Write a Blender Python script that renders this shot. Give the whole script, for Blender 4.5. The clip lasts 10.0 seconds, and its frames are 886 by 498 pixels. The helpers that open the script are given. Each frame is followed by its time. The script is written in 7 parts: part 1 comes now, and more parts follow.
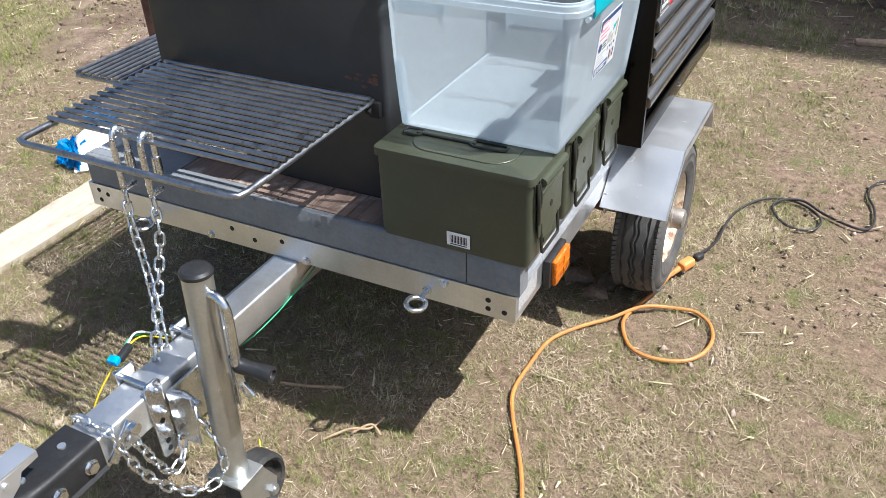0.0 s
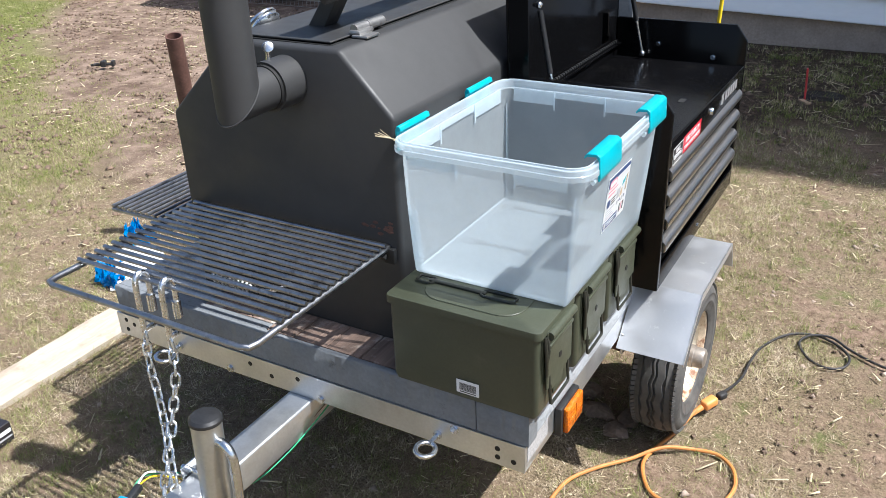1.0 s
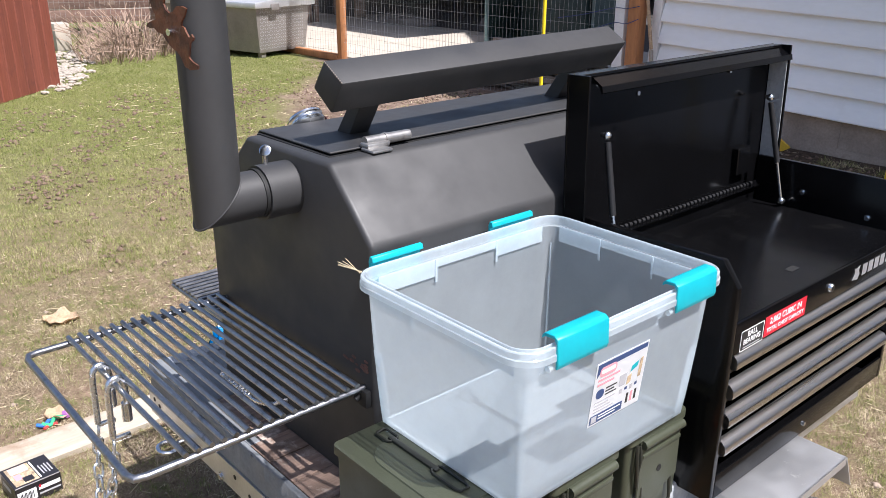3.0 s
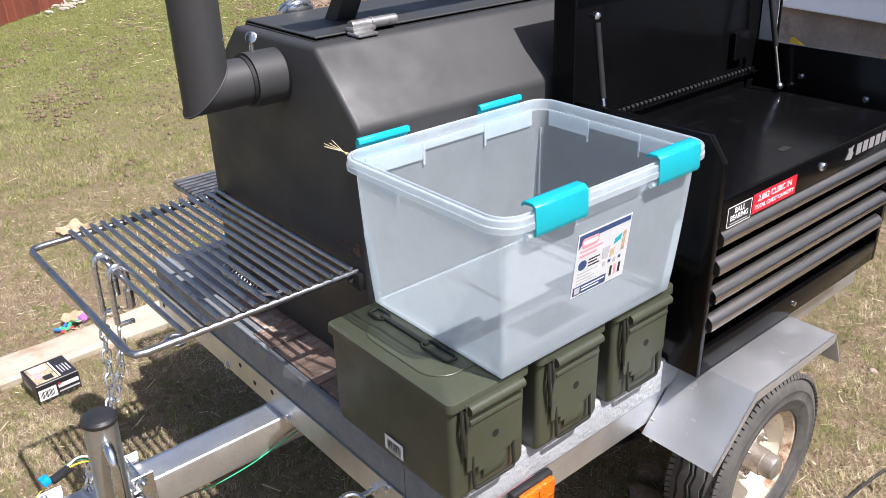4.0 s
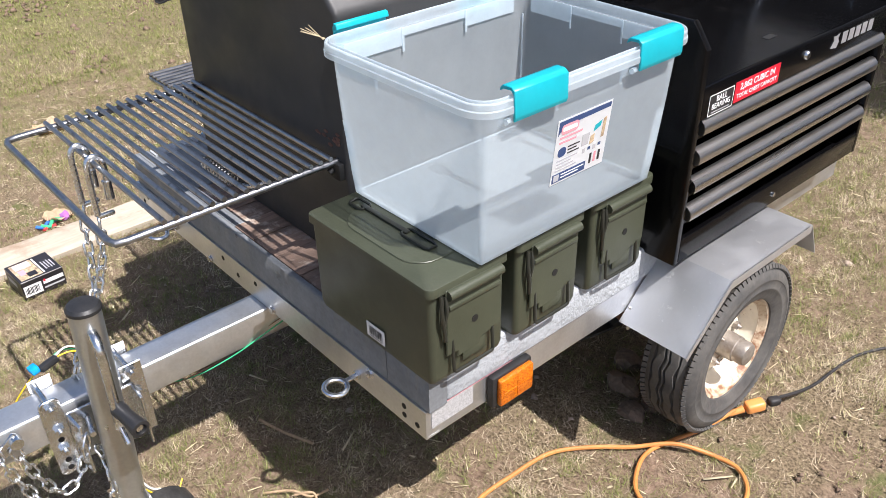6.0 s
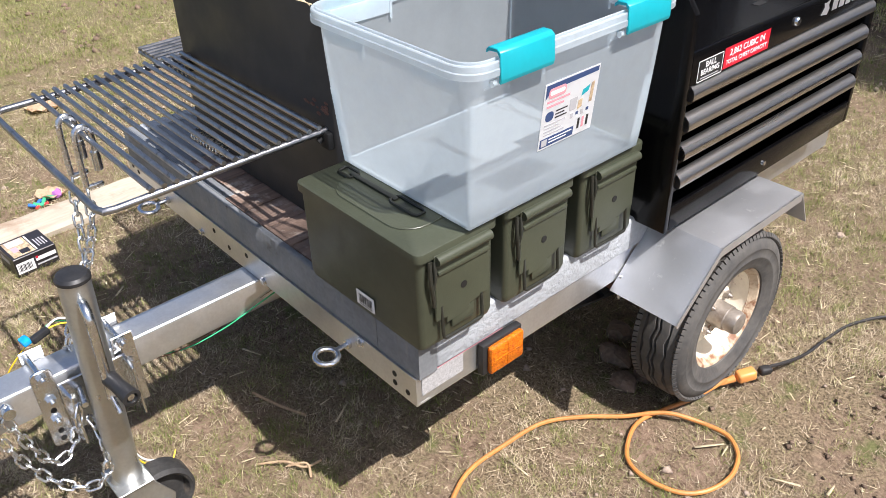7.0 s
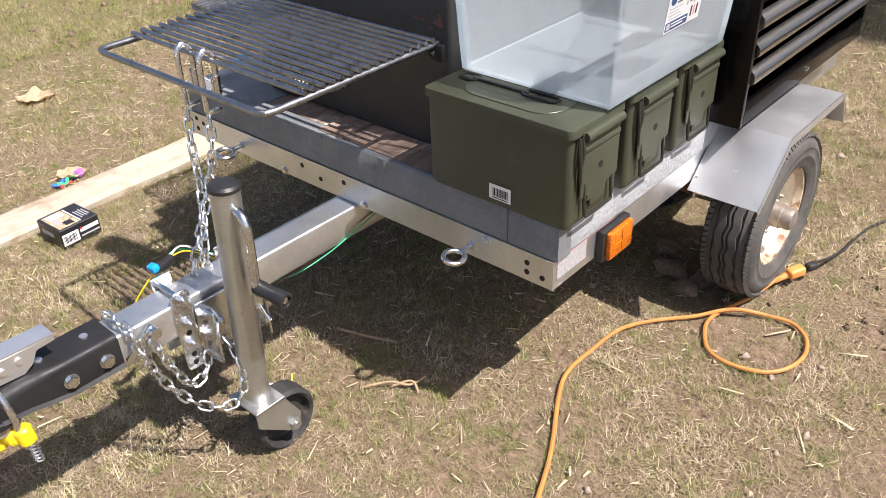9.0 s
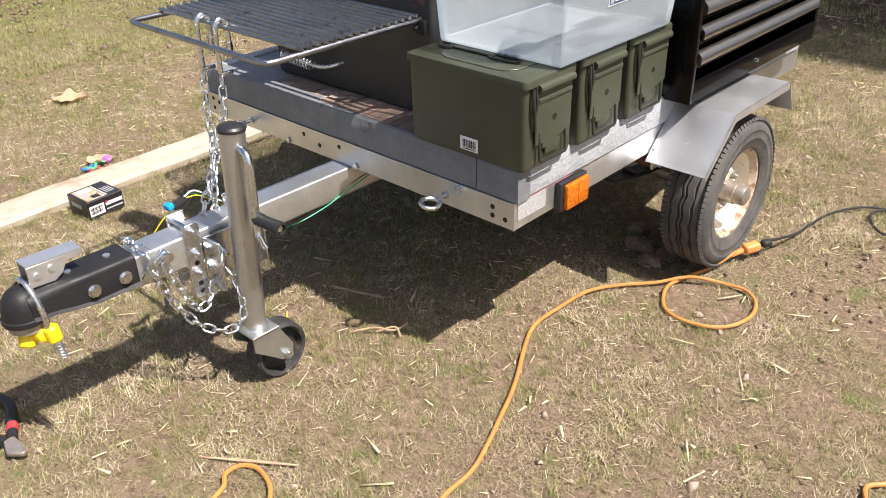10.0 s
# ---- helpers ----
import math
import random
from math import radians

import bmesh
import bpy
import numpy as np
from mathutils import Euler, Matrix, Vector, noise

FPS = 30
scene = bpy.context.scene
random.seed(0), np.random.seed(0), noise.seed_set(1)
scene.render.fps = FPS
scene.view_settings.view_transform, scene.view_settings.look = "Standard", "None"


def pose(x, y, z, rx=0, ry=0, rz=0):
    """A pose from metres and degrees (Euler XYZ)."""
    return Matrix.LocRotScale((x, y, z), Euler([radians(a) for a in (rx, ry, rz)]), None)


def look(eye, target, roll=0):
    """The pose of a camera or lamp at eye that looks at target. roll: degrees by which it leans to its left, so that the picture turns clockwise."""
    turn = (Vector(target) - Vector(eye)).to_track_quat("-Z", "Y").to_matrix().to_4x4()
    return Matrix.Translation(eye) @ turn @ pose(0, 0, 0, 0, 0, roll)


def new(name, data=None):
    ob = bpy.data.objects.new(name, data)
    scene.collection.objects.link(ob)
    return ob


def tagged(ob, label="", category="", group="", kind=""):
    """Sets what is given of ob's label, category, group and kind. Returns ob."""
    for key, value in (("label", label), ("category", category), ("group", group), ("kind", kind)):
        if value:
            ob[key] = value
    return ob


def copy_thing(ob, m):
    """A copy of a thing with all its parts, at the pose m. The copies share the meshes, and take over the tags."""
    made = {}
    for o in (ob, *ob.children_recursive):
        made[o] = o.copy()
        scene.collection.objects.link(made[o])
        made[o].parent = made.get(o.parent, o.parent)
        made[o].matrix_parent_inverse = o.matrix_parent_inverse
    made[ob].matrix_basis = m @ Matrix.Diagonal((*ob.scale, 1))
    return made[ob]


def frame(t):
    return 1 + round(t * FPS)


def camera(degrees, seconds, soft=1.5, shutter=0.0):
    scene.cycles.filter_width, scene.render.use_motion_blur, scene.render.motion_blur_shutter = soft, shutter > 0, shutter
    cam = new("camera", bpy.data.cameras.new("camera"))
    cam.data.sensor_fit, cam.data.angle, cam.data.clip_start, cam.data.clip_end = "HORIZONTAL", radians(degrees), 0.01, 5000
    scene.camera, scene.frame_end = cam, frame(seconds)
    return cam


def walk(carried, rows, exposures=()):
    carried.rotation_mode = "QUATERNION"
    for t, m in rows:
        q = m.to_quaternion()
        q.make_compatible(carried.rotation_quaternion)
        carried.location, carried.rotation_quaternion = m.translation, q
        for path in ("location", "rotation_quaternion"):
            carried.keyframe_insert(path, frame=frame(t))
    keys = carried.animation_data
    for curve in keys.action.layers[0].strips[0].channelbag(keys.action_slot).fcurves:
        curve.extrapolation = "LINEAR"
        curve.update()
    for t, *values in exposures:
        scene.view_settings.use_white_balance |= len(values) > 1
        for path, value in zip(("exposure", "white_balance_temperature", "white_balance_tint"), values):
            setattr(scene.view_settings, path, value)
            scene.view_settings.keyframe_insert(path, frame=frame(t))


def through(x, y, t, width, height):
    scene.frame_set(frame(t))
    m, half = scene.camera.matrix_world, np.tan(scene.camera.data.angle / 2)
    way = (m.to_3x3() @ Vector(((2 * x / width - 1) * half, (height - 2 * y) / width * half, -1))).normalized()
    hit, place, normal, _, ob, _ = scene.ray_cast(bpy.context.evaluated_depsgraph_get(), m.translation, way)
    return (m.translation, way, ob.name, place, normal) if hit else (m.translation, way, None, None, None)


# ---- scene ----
cam = camera(56.05, 10.0, soft=0.55)
PATH = [
    (0, (0.9669, -1.1595, 1.3835), (0.1838, 0.3102, 0.2759), -2.00),
    (0.5, (0.9872, -1.147, 1.4441), (0.1483, 0.3586, 0.4295), -2.66),
    (1, (1.0055, -1.1119, 1.4701), (0.0872, 0.4221, 0.5736), -2.27),
    (1.2, (0.999, -1.078, 1.492), (0.060, 0.475, 0.651), -2.5),
    (1.5, (0.9768, -0.9966, 1.5105), (-0.014, 0.586, 0.7937), -2.42),
    (1.7, (0.975, -0.917, 1.5225), (-0.041, 0.662, 0.837), -2.5),
    (2, (1.0217, -0.8045, 1.5093), (0.0094, 0.6799, 0.8917), -3.24),
    (2.2, (1.096, -0.741, 1.513), (-0.036, 0.774, 0.864), -1.5),
    (2.3, (1.1222, -0.7165, 1.5043), (0.0042, 0.6967, 0.9020), -0.64),
    (2.5, (1.1612, -0.6803, 1.4866), (-0.1305, 0.7153, 0.8671), 0.08),
    (2.7, (1.1788, -0.6508, 1.4905), (-0.1241, 0.5800, 0.8599), 1.19),
    (3, (1.1969, -0.6307, 1.4703), (-0.2117, 0.6029, 0.7674), 0.20),
    (3.2, (1.2072, -0.6207, 1.4554), (-0.1972, 0.5901, 0.706), -0.26),
    (4.3, (1.2688, -0.623, 1.4159), (-0.1042, 0.515, 0.5104), -1.38),
    (4.5, (1.267, -0.6221, 1.4177), (-0.1025, 0.5065, 0.4954), -1.09),
    (5, (1.2705, -0.6256, 1.4071), (-0.0685, 0.4758, 0.4102), -1.15),
    (5.5, (1.2655, -0.6226, 1.4018), (-0.0349, 0.4667, 0.3424), -1.04),
    (6, (1.2772, -0.6244, 1.3994), (0.003, 0.4739, 0.3177), -1.30),
    (6.2, (1.2871, -0.6266, 1.3878), (0.0287, 0.4774, 0.2935), -1.62),
    (7.5, (1.2978, -0.6226, 1.3753), (0.0448, 0.4621, 0.2558), -1.37),
    (8, (1.2707, -0.6539, 1.3721), (0.0409, 0.4634, 0.2588), 0.10),
    (8.2, (1.265, -0.724, 1.370), (0.062, 0.443, 0.278), 0.7),
    (8.5, (1.2031, -0.8773, 1.3258), (0.015, 0.3215, 0.2528), 1.11),
    (8.7, (1.167, -0.966, 1.300), (0.008, 0.246, 0.210), -0.9),
    (9, (1.1703, -1.0173, 1.2637), (0.0389, 0.2185, 0.1716), -2.34),
    (9.2, (1.203, -1.039, 1.227), (0.099, 0.245, 0.162), -2.4),
    (9.5, (1.2888, -1.0812, 1.2015), (0.148, 0.1966, 0.1691), -2.55),
    (10, (1.4302, -1.1799, 1.1993), (0.2284, 0.0721, 0.2052), -1.67),
]
EXPOSURES = [(0.0, 0.84, 6020, 9), (1.0, 0.88, 6020, 9), (1.5, 0.89, 6100, 11), (2.0, 0.89, 6150, 15), (2.5, 0.85, 6150, 15), (3.0, 0.81, 6150, 15), (4.5, 0.78, 6300, 15), (5.5, 0.77, 6300, 14),
             (7.5, 0.75, 6400, 14), (8.5, 0.76, 6600, 15), (9.0, 0.82, 6600, 15), (10.0, 0.83, 6700, 14)]
walk(cam, [(t, look(eye, target, roll)) for t, eye, target, roll in PATH], EXPOSURES)
# ---- light: high spring sun from the far right, clear sky ----
SUN_DIR = Vector((0.62, 0.09, 1.0)).normalized()
sun_data = bpy.data.lights.new("sun", "SUN")
sun_data.energy, sun_data.angle, sun_data.color = 5.0, radians(0.53), (1.0, 0.965, 0.915)
sun = new("sun", sun_data)
sun.matrix_world = look(SUN_DIR * 30, (0, 0, 0))
world = bpy.data.worlds.new("world")
scene.world = world
world.use_nodes = True
sky = world.node_tree.nodes.new("ShaderNodeTexSky")
sky.sky_type, sky.sun_disc = "NISHITA", False
sky.dust_density, sky.ozone_density = 2.2, 0.6
sky.sun_elevation = math.asin(SUN_DIR.z)
sky.sun_rotation = math.atan2(SUN_DIR.x, SUN_DIR.y)
sky_bg = world.node_tree.nodes["Background"]
sky_bg.inputs["Strength"].default_value = 0.090
world.node_tree.links.new(sky.outputs[0], sky_bg.inputs["Color"])


# ---- materials ----
def mix_rgb(nt, fac, a, b, blend="MIX"):
    n = nt.nodes.new("ShaderNodeMix")
    n.data_type, n.blend_type = "RGBA", blend
    for sock, v in ((n.inputs[0], fac), (n.inputs[6], a), (n.inputs[7], b)):
        if isinstance(v, bpy.types.NodeSocket):
            nt.links.new(v, sock)
        elif isinstance(v, (int, float)):
            sock.default_value = v
        else:
            sock.default_value = (*v, 1.0)
    return n.outputs[2]


def noise_tex(nt, vec, scale, detail=4.0, rough=0.55):
    n = nt.nodes.new("ShaderNodeTexNoise")
    n.inputs["Scale"].default_value, n.inputs["Detail"].default_value, n.inputs["Roughness"].default_value = scale, detail, rough
    nt.links.new(vec, n.inputs["Vector"])
    return n.outputs["Fac"]


def ramp(nt, fac, lo, hi, a=0.0, b=1.0):
    n = nt.nodes.new("ShaderNodeMapRange")
    n.inputs[1].default_value, n.inputs[2].default_value, n.inputs[3].default_value, n.inputs[4].default_value = lo, hi, a, b
    nt.links.new(fac, n.inputs[0])
    return n.outputs[0]


def math_node(nt, op, a, b):
    n = nt.nodes.new("ShaderNodeMath")
    n.operation = op
    for sock, v in ((n.inputs[0], a), (n.inputs[1], b)):
        if isinstance(v, bpy.types.NodeSocket):
            nt.links.new(v, sock)
        else:
            sock.default_value = v
    return n.outputs[0]


def scaled(nt, vec, s):
    n = nt.nodes.new("ShaderNodeMapping")
    n.inputs["Scale"].default_value = s
    nt.links.new(vec, n.inputs["Vector"])
    return n.outputs[0]


def material(name, color, rough=0.5, metal=0.0, vary=0.15, scale=8.0, fine=120.0, stain=None, stain_at=(0.58, 0.72),
             stain_scale=6.0, bump=0.15, bump_scale=None, stretch=(1, 1, 1), random_value=0.0, coat=0.0, sub=0.0, spec=0.5):
    """A surface with grain at two scales, stains and fine relief, in world metres."""
    m = bpy.data.materials.new(name)
    m.use_nodes = True
    nt = m.node_tree
    bsdf = nt.nodes["Principled BSDF"]
    pos = nt.nodes.new("ShaderNodeNewGeometry").outputs["Position"]
    vec = scaled(nt, pos, stretch)
    big = ramp(nt, noise_tex(nt, vec, scale), 0.3, 0.7, 1 - vary, 1 + vary)
    small = ramp(nt, noise_tex(nt, vec, fine, 3.0), 0.3, 0.7, 1 - vary * 0.6, 1 + vary * 0.6)
    val = math_node(nt, "MULTIPLY", big, small)
    if random_value:
        rnd = nt.nodes.new("ShaderNodeObjectInfo").outputs["Random"]
        val = math_node(nt, "MULTIPLY", val, ramp(nt, rnd, 0, 1, 1 - random_value, 1 + random_value))
    hsv = nt.nodes.new("ShaderNodeHueSaturation")
    hsv.inputs["Color"].default_value = (*color, 1)
    nt.links.new(val, hsv.inputs["Value"])
    col = hsv.outputs[0]
    if stain:
        mask = ramp(nt, noise_tex(nt, pos, stain_scale, 6.0, 0.65), *stain_at)
        col = mix_rgb(nt, mask, col, stain)
    nt.links.new(col, bsdf.inputs["Base Color"])
    bsdf.inputs["Metallic"].default_value = metal
    bsdf.inputs["Specular IOR Level"].default_value = spec
    bsdf.inputs["Coat Weight"].default_value = coat
    rr = ramp(nt, noise_tex(nt, vec, scale * 2.3), 0.3, 0.7, max(0.03, rough * 0.8), min(1.0, rough * 1.2))
    nt.links.new(rr, bsdf.inputs["Roughness"])
    if bump:
        b = nt.nodes.new("ShaderNodeBump")
        b.inputs["Strength"].default_value, b.inputs["Distance"].default_value = bump, 0.004
        nt.links.new(noise_tex(nt, vec, bump_scale or fine, 4.0), b.inputs["Height"])
        nt.links.new(b.outputs[0], bsdf.inputs["Normal"])
    return m


def thin_translucent(name, color, rough, through):
    """Thin paper or tinted plastic: some of the light that falls on one face glows out of the other."""
    m = material(name, color, rough, 0.0, 0.05, 20, 100, bump=0.02)
    nt = m.node_tree
    glow = nt.nodes.new("ShaderNodeBsdfTranslucent")
    glow.inputs[0].default_value = (*color, 1)
    both = nt.nodes.new("ShaderNodeMixShader")
    both.inputs[0].default_value = through
    nt.links.new(nt.nodes["Principled BSDF"].outputs[0], both.inputs[1])
    nt.links.new(glow.outputs[0], both.inputs[2])
    nt.links.new(both.outputs[0], nt.nodes["Material Output"].inputs["Surface"])
    return m


M = {}
M["galv"] = material("galvanised_steel", (0.62, 0.63, 0.635), 0.36, 0.88, 0.08, 14, 160, stain=(0.52, 0.52, 0.51), bump=0.04)
M["galv_tube"] = material("smooth_galvanised_tube", (0.50, 0.51, 0.50), 0.34, 0.9, 0.08, 14, 160, stain=(0.42, 0.42, 0.41), bump=0.03)
M["jack_wheel"] = material("grimy_black_wheel", (0.030, 0.029, 0.028), 0.7, 0.0, 0.3, 25, 150, stain=(0.11, 0.09, 0.07), stain_at=(0.55, 0.7), stain_scale=25, bump=0.3)
M["galv_dull"] = material("dull_galvanised_sheet", (0.66, 0.67, 0.685), 0.40, 0.85, 0.02, 5, 140, stain=(0.88, 0.89, 0.89), stain_scale=26, stain_at=(0.64, 0.71), bump=0.03)
M["weld_steel"] = material("plain_weld_steel", (0.38, 0.375, 0.37), 0.42, 0.85, 0.12, 30, 160, stain=(0.20, 0.19, 0.18), stain_scale=40, bump=0.08)
M["zinc"] = material("zinc_plated_steel", (0.66, 0.68, 0.70), 0.24, 1.0, 0.08, 30, 200, bump=0.03)
M["chain"] = material("chain_steel", (0.70, 0.71, 0.72), 0.28, 1.0, 0.12, 60, 300, bump=0.05)
M["rod"] = material("chromed_rod", (0.34, 0.345, 0.36), 0.36, 1.0, 0.15, 25, 200, stain=(0.12, 0.115, 0.11), stain_scale=22, bump=0.05)
M["smoker"] = material("matt_black_stove_paint", (0.030, 0.030, 0.0308), 0.60, 0.0, 0.07, 4, 60, stain=(0.038, 0.037, 0.036), stain_scale=6, bump=0.06, bump_scale=600, spec=0.55)
# flat black for brackets, and for the shade inside holes, slots and gaps
M["smoker_dark"] = material("flat_black_and_gap_shade", (0.008, 0.008, 0.008), 0.7, bump=0.0)
M["chest"] = material("black_enamel", (0.003, 0.003, 0.0034), 0.16, 0.0, 0.15, 8, 150, bump=0.015, spec=0.17)
M["chest_inner"] = material("dusty_black_enamel", (0.003, 0.003, 0.0034), 0.2, 0.0, 0.3, 5, 90, stain=(0.009, 0.0088, 0.0085), stain_scale=11, bump=0.015, spec=0.17)
M["alu"] = material("satin_aluminium", (0.52, 0.51, 0.50), 0.30, 1.0, 0.12, 10, 400, stretch=(1, 0.04, 1), bump=0.05)
M["olive"] = material("olive_drab_paint", (0.050, 0.056, 0.036), 0.42, 0.0, 0.12, 7, 200, stain=(0.075, 0.078, 0.058), stain_scale=14, stain_at=(0.64, 0.78), bump=0.08, bump_scale=350)
M["olive_dark"] = material("dark_olive_wire", (0.020, 0.021, 0.016), 0.4, 0.0, 0.15, 20, 200, bump=0.05)
M["grey_paint"] = material("grey_deck_paint", (0.17, 0.18, 0.19), 0.55, 0.0, 0.16, 9, 130, stain=(0.085, 0.085, 0.085), stain_at=(0.63, 0.72), stain_scale=26, bump=0.35, bump_scale=55)
M["grey_coat"] = material("rough_grey_bed_coating", (0.36, 0.38, 0.40), 0.65, 0.0, 0.12, 14, 130, bump=0.9, bump_scale=110)
M["plank"] = material("weathered_grooved_plank", (0.235, 0.160, 0.122), 0.8, 0.0, 0.35, 16, 120, stain=(0.50, 0.43, 0.37), stain_at=(0.54, 0.68), stain_scale=13, bump=0.9, bump_scale=130, stretch=(1, 0.05, 1), random_value=0.2)
M["tyre"] = material("worn_tyre_rubber", (0.062, 0.060, 0.058), 0.75, 0.0, 0.2, 12, 90, stain=(0.135, 0.125, 0.11), stain_at=(0.42, 0.78), stain_scale=10, bump=0.25)
M["rim"] = material("cream_rim_rusty", (0.70, 0.64, 0.53), 0.5, 0.0, 0.08, 9, 90, stain=(0.24, 0.12, 0.06), stain_at=(0.60, 0.66), stain_scale=48, bump=0.15)
M["rim_lip"] = material("rusty_rim_lip", (0.52, 0.42, 0.30), 0.6, 0.0, 0.15, 9, 90, stain=(0.22, 0.10, 0.05), stain_at=(0.46, 0.62), stain_scale=38, bump=0.25)
M["hub"] = material("dirty_hub_steel", (0.34, 0.30, 0.26), 0.45, 0.6, 0.2, 20, 100, stain=(0.20, 0.12, 0.08), bump=0.1)
M["rust"] = material("rust", (0.165, 0.056, 0.026), 0.5, 0.15, 0.35, 22, 160, stain=(0.07, 0.026, 0.016), stain_scale=40, stain_at=(0.45, 0.6), bump=0.35)
M["rust_pipe"] = material("brown_rusty_pipe", (0.13, 0.065, 0.05), 0.7, 0.2, 0.25, 12, 120, stain=(0.2, 0.09, 0.06), bump=0.25)
M["black_plastic"] = material("black_plastic", (0.018, 0.018, 0.019), 0.45, 0.0, 0.2, 30, 200, bump=0.06)
M["black_paint"] = material("chipped_black_paint", (0.016, 0.016, 0.017), 0.5, 0.0, 0.2, 20, 150, stain=(0.09, 0.088, 0.085), stain_at=(0.68, 0.76), stain_scale=30, bump=0.06, spec=0.3)
M["teal"] = thin_translucent("teal_plastic", (0.010, 0.43, 0.51), 0.35, 0.22)
M["orange_cord"] = material("orange_cord_jacket", (0.52, 0.21, 0.055), 0.5, 0.0, 0.14, 20, 140, stain=(0.36, 0.17, 0.07), bump=0.06)
M["orange_plug"] = material("orange_plug", (0.66, 0.27, 0.075), 0.45, 0.0, 0.06, 20, 100, bump=0.03)
M["black_cord"] = material("black_cord_jacket", (0.022, 0.020, 0.020), 0.55, 0.0, 0.25, 20, 140, bump=0.06)
M["green_wire"] = material("green_wire", (0.02, 0.36, 0.16), 0.45, bump=0.0)
M["brown_wire"] = material("brown_wire", (0.16, 0.07, 0.04), 0.45, bump=0.0)
M["yellow"] = material("yellow_plastic", (0.86, 0.62, 0.015), 0.4, 0.0, 0.06, 20, 100, bump=0.02)
M["yellow_dull"] = material("yellow_ochre_plate", (0.70, 0.42, 0.03), 0.55, 0.0, 0.1, 20, 100, bump=0.05)
M["red_label"] = material("red_label", (0.55, 0.012, 0.03), 0.4, 0.0, 0.03, bump=0.0)
M["white_label"] = material("white_label", (0.80, 0.80, 0.80), 0.5, 0.0, 0.03, bump=0.0)
M["reflector"] = material("grey_reflective_tape", (0.50, 0.50, 0.51), 0.35, 0.3, 0.25, 260, 420, bump=0.1)
M["paper"] = thin_translucent("label_paper", (0.88, 0.88, 0.88), 0.5, 0.55)
M["navy_label"] = material("navy_print", (0.03, 0.06, 0.16), 0.5, 0.0, 0.03, bump=0.0)
M["grey_print"] = material("grey_print", (0.42, 0.42, 0.44), 0.5, 0.0, 0.03, bump=0.0)
M["ink"] = material("black_print", (0.015, 0.015, 0.016), 0.5, 0.0, 0.03, bump=0.0)
M["silver_print"] = material("silver_badge", (0.55, 0.55, 0.56), 0.35, 0.6, 0.05, bump=0.0)
M["pink_print"] = material("pink_print", (0.70, 0.30, 0.34), 0.5, 0.0, 0.03, bump=0.0)
M["photo_print"] = material("muted_photo_print", (0.45, 0.34, 0.22), 0.4, 0.0, 0.5, 60, 200, stain=(0.22, 0.26, 0.10), stain_scale=50, bump=0.0)
M["carton"] = material("black_glossy_carton", (0.020, 0.018, 0.020), 0.35, 0.0, 0.1, bump=0.02)
M["siding"] = material("white_vinyl_siding", (0.92, 0.92, 0.92), 0.5, 0.0, 0.03, 3, 40, stain=(0.84, 0.83, 0.82), stain_at=(0.60, 0.85), stain_scale=4, bump=0.05, stretch=(0.3, 1, 1), random_value=0.015)
M["trim"] = material("white_trim", (0.80, 0.80, 0.80), 0.5, 0.0, 0.06, 5, 60, bump=0.1)
M["block"] = material("brown_painted_concrete", (0.37, 0.29, 0.23), 0.9, 0.0, 0.20, 4, 70, stain=(0.21, 0.150, 0.11), stain_scale=4, bump=0.5, bump_scale=60, random_value=0.07)
M["cedar"] = material("stained_cedar_post", (0.40, 0.175, 0.070), 0.7, 0.0, 0.22, 5, 60, stain=(0.25, 0.10, 0.045), stain_scale=8, bump=0.35, stretch=(1, 1, 0.1), random_value=0.1)
M["red_fence"] = material("red_brown_fence_stain", (0.185, 0.050, 0.030), 0.7, 0.0, 0.2, 5, 60, stain=(0.12, 0.034, 0.024), bump=0.3, stretch=(1, 1, 0.1), random_value=0.12)
M["old_wood"] = material("old_grey_brown_board", (0.26, 0.18, 0.135), 0.85, 0.0, 0.3, 5, 50, stain=(0.13, 0.09, 0.07), stain_at=(0.48, 0.66), bump=0.4, stretch=(1, 0.12, 1), random_value=0.2)
M["barn_board"] = material("dark_red_brown_board", (0.135, 0.082, 0.064), 0.85, 0.0, 0.35, 5, 50, stain=(0.26, 0.19, 0.15), stain_at=(0.55, 0.72), bump=0.5, stretch=(1, 0.10, 1), random_value=0.25)
M["scrap_wood"] = material("scrap_lumber", (0.27, 0.205, 0.155), 0.85, 0.0, 0.35, 8, 60, stain=(0.12, 0.085, 0.065), stain_at=(0.5, 0.66), bump=0.4, random_value=0.6)
M["wire"] = material("galvanised_fence_wire", (0.40, 0.40, 0.385), 0.5, 0.4, 0.15, 20, 80, bump=0.0)
M["diamond"] = material("weathered_aluminium_plate", (0.31, 0.285, 0.262), 0.5, 0.6, 0.14, 4, 60, stain=(0.30, 0.28, 0.25), bump=0.3, bump_scale=70)
M["alu_lid"] = material("white_weathered_aluminium", (0.55, 0.555, 0.56), 0.4, 0.6, 0.1, 4, 60, stain=(0.52, 0.53, 0.53), bump=0.08)
M["concrete"] = material("pale_concrete", (0.43, 0.375, 0.31), 0.9, 0.0, 0.12, 2, 60, stain=(0.33, 0.29, 0.24), stain_scale=2.5, bump=0.2)
M["rubble"] = material("dusty_rubble", (0.36, 0.31, 0.255), 0.95, 0.0, 0.35, 25, 120, bump=0.6)
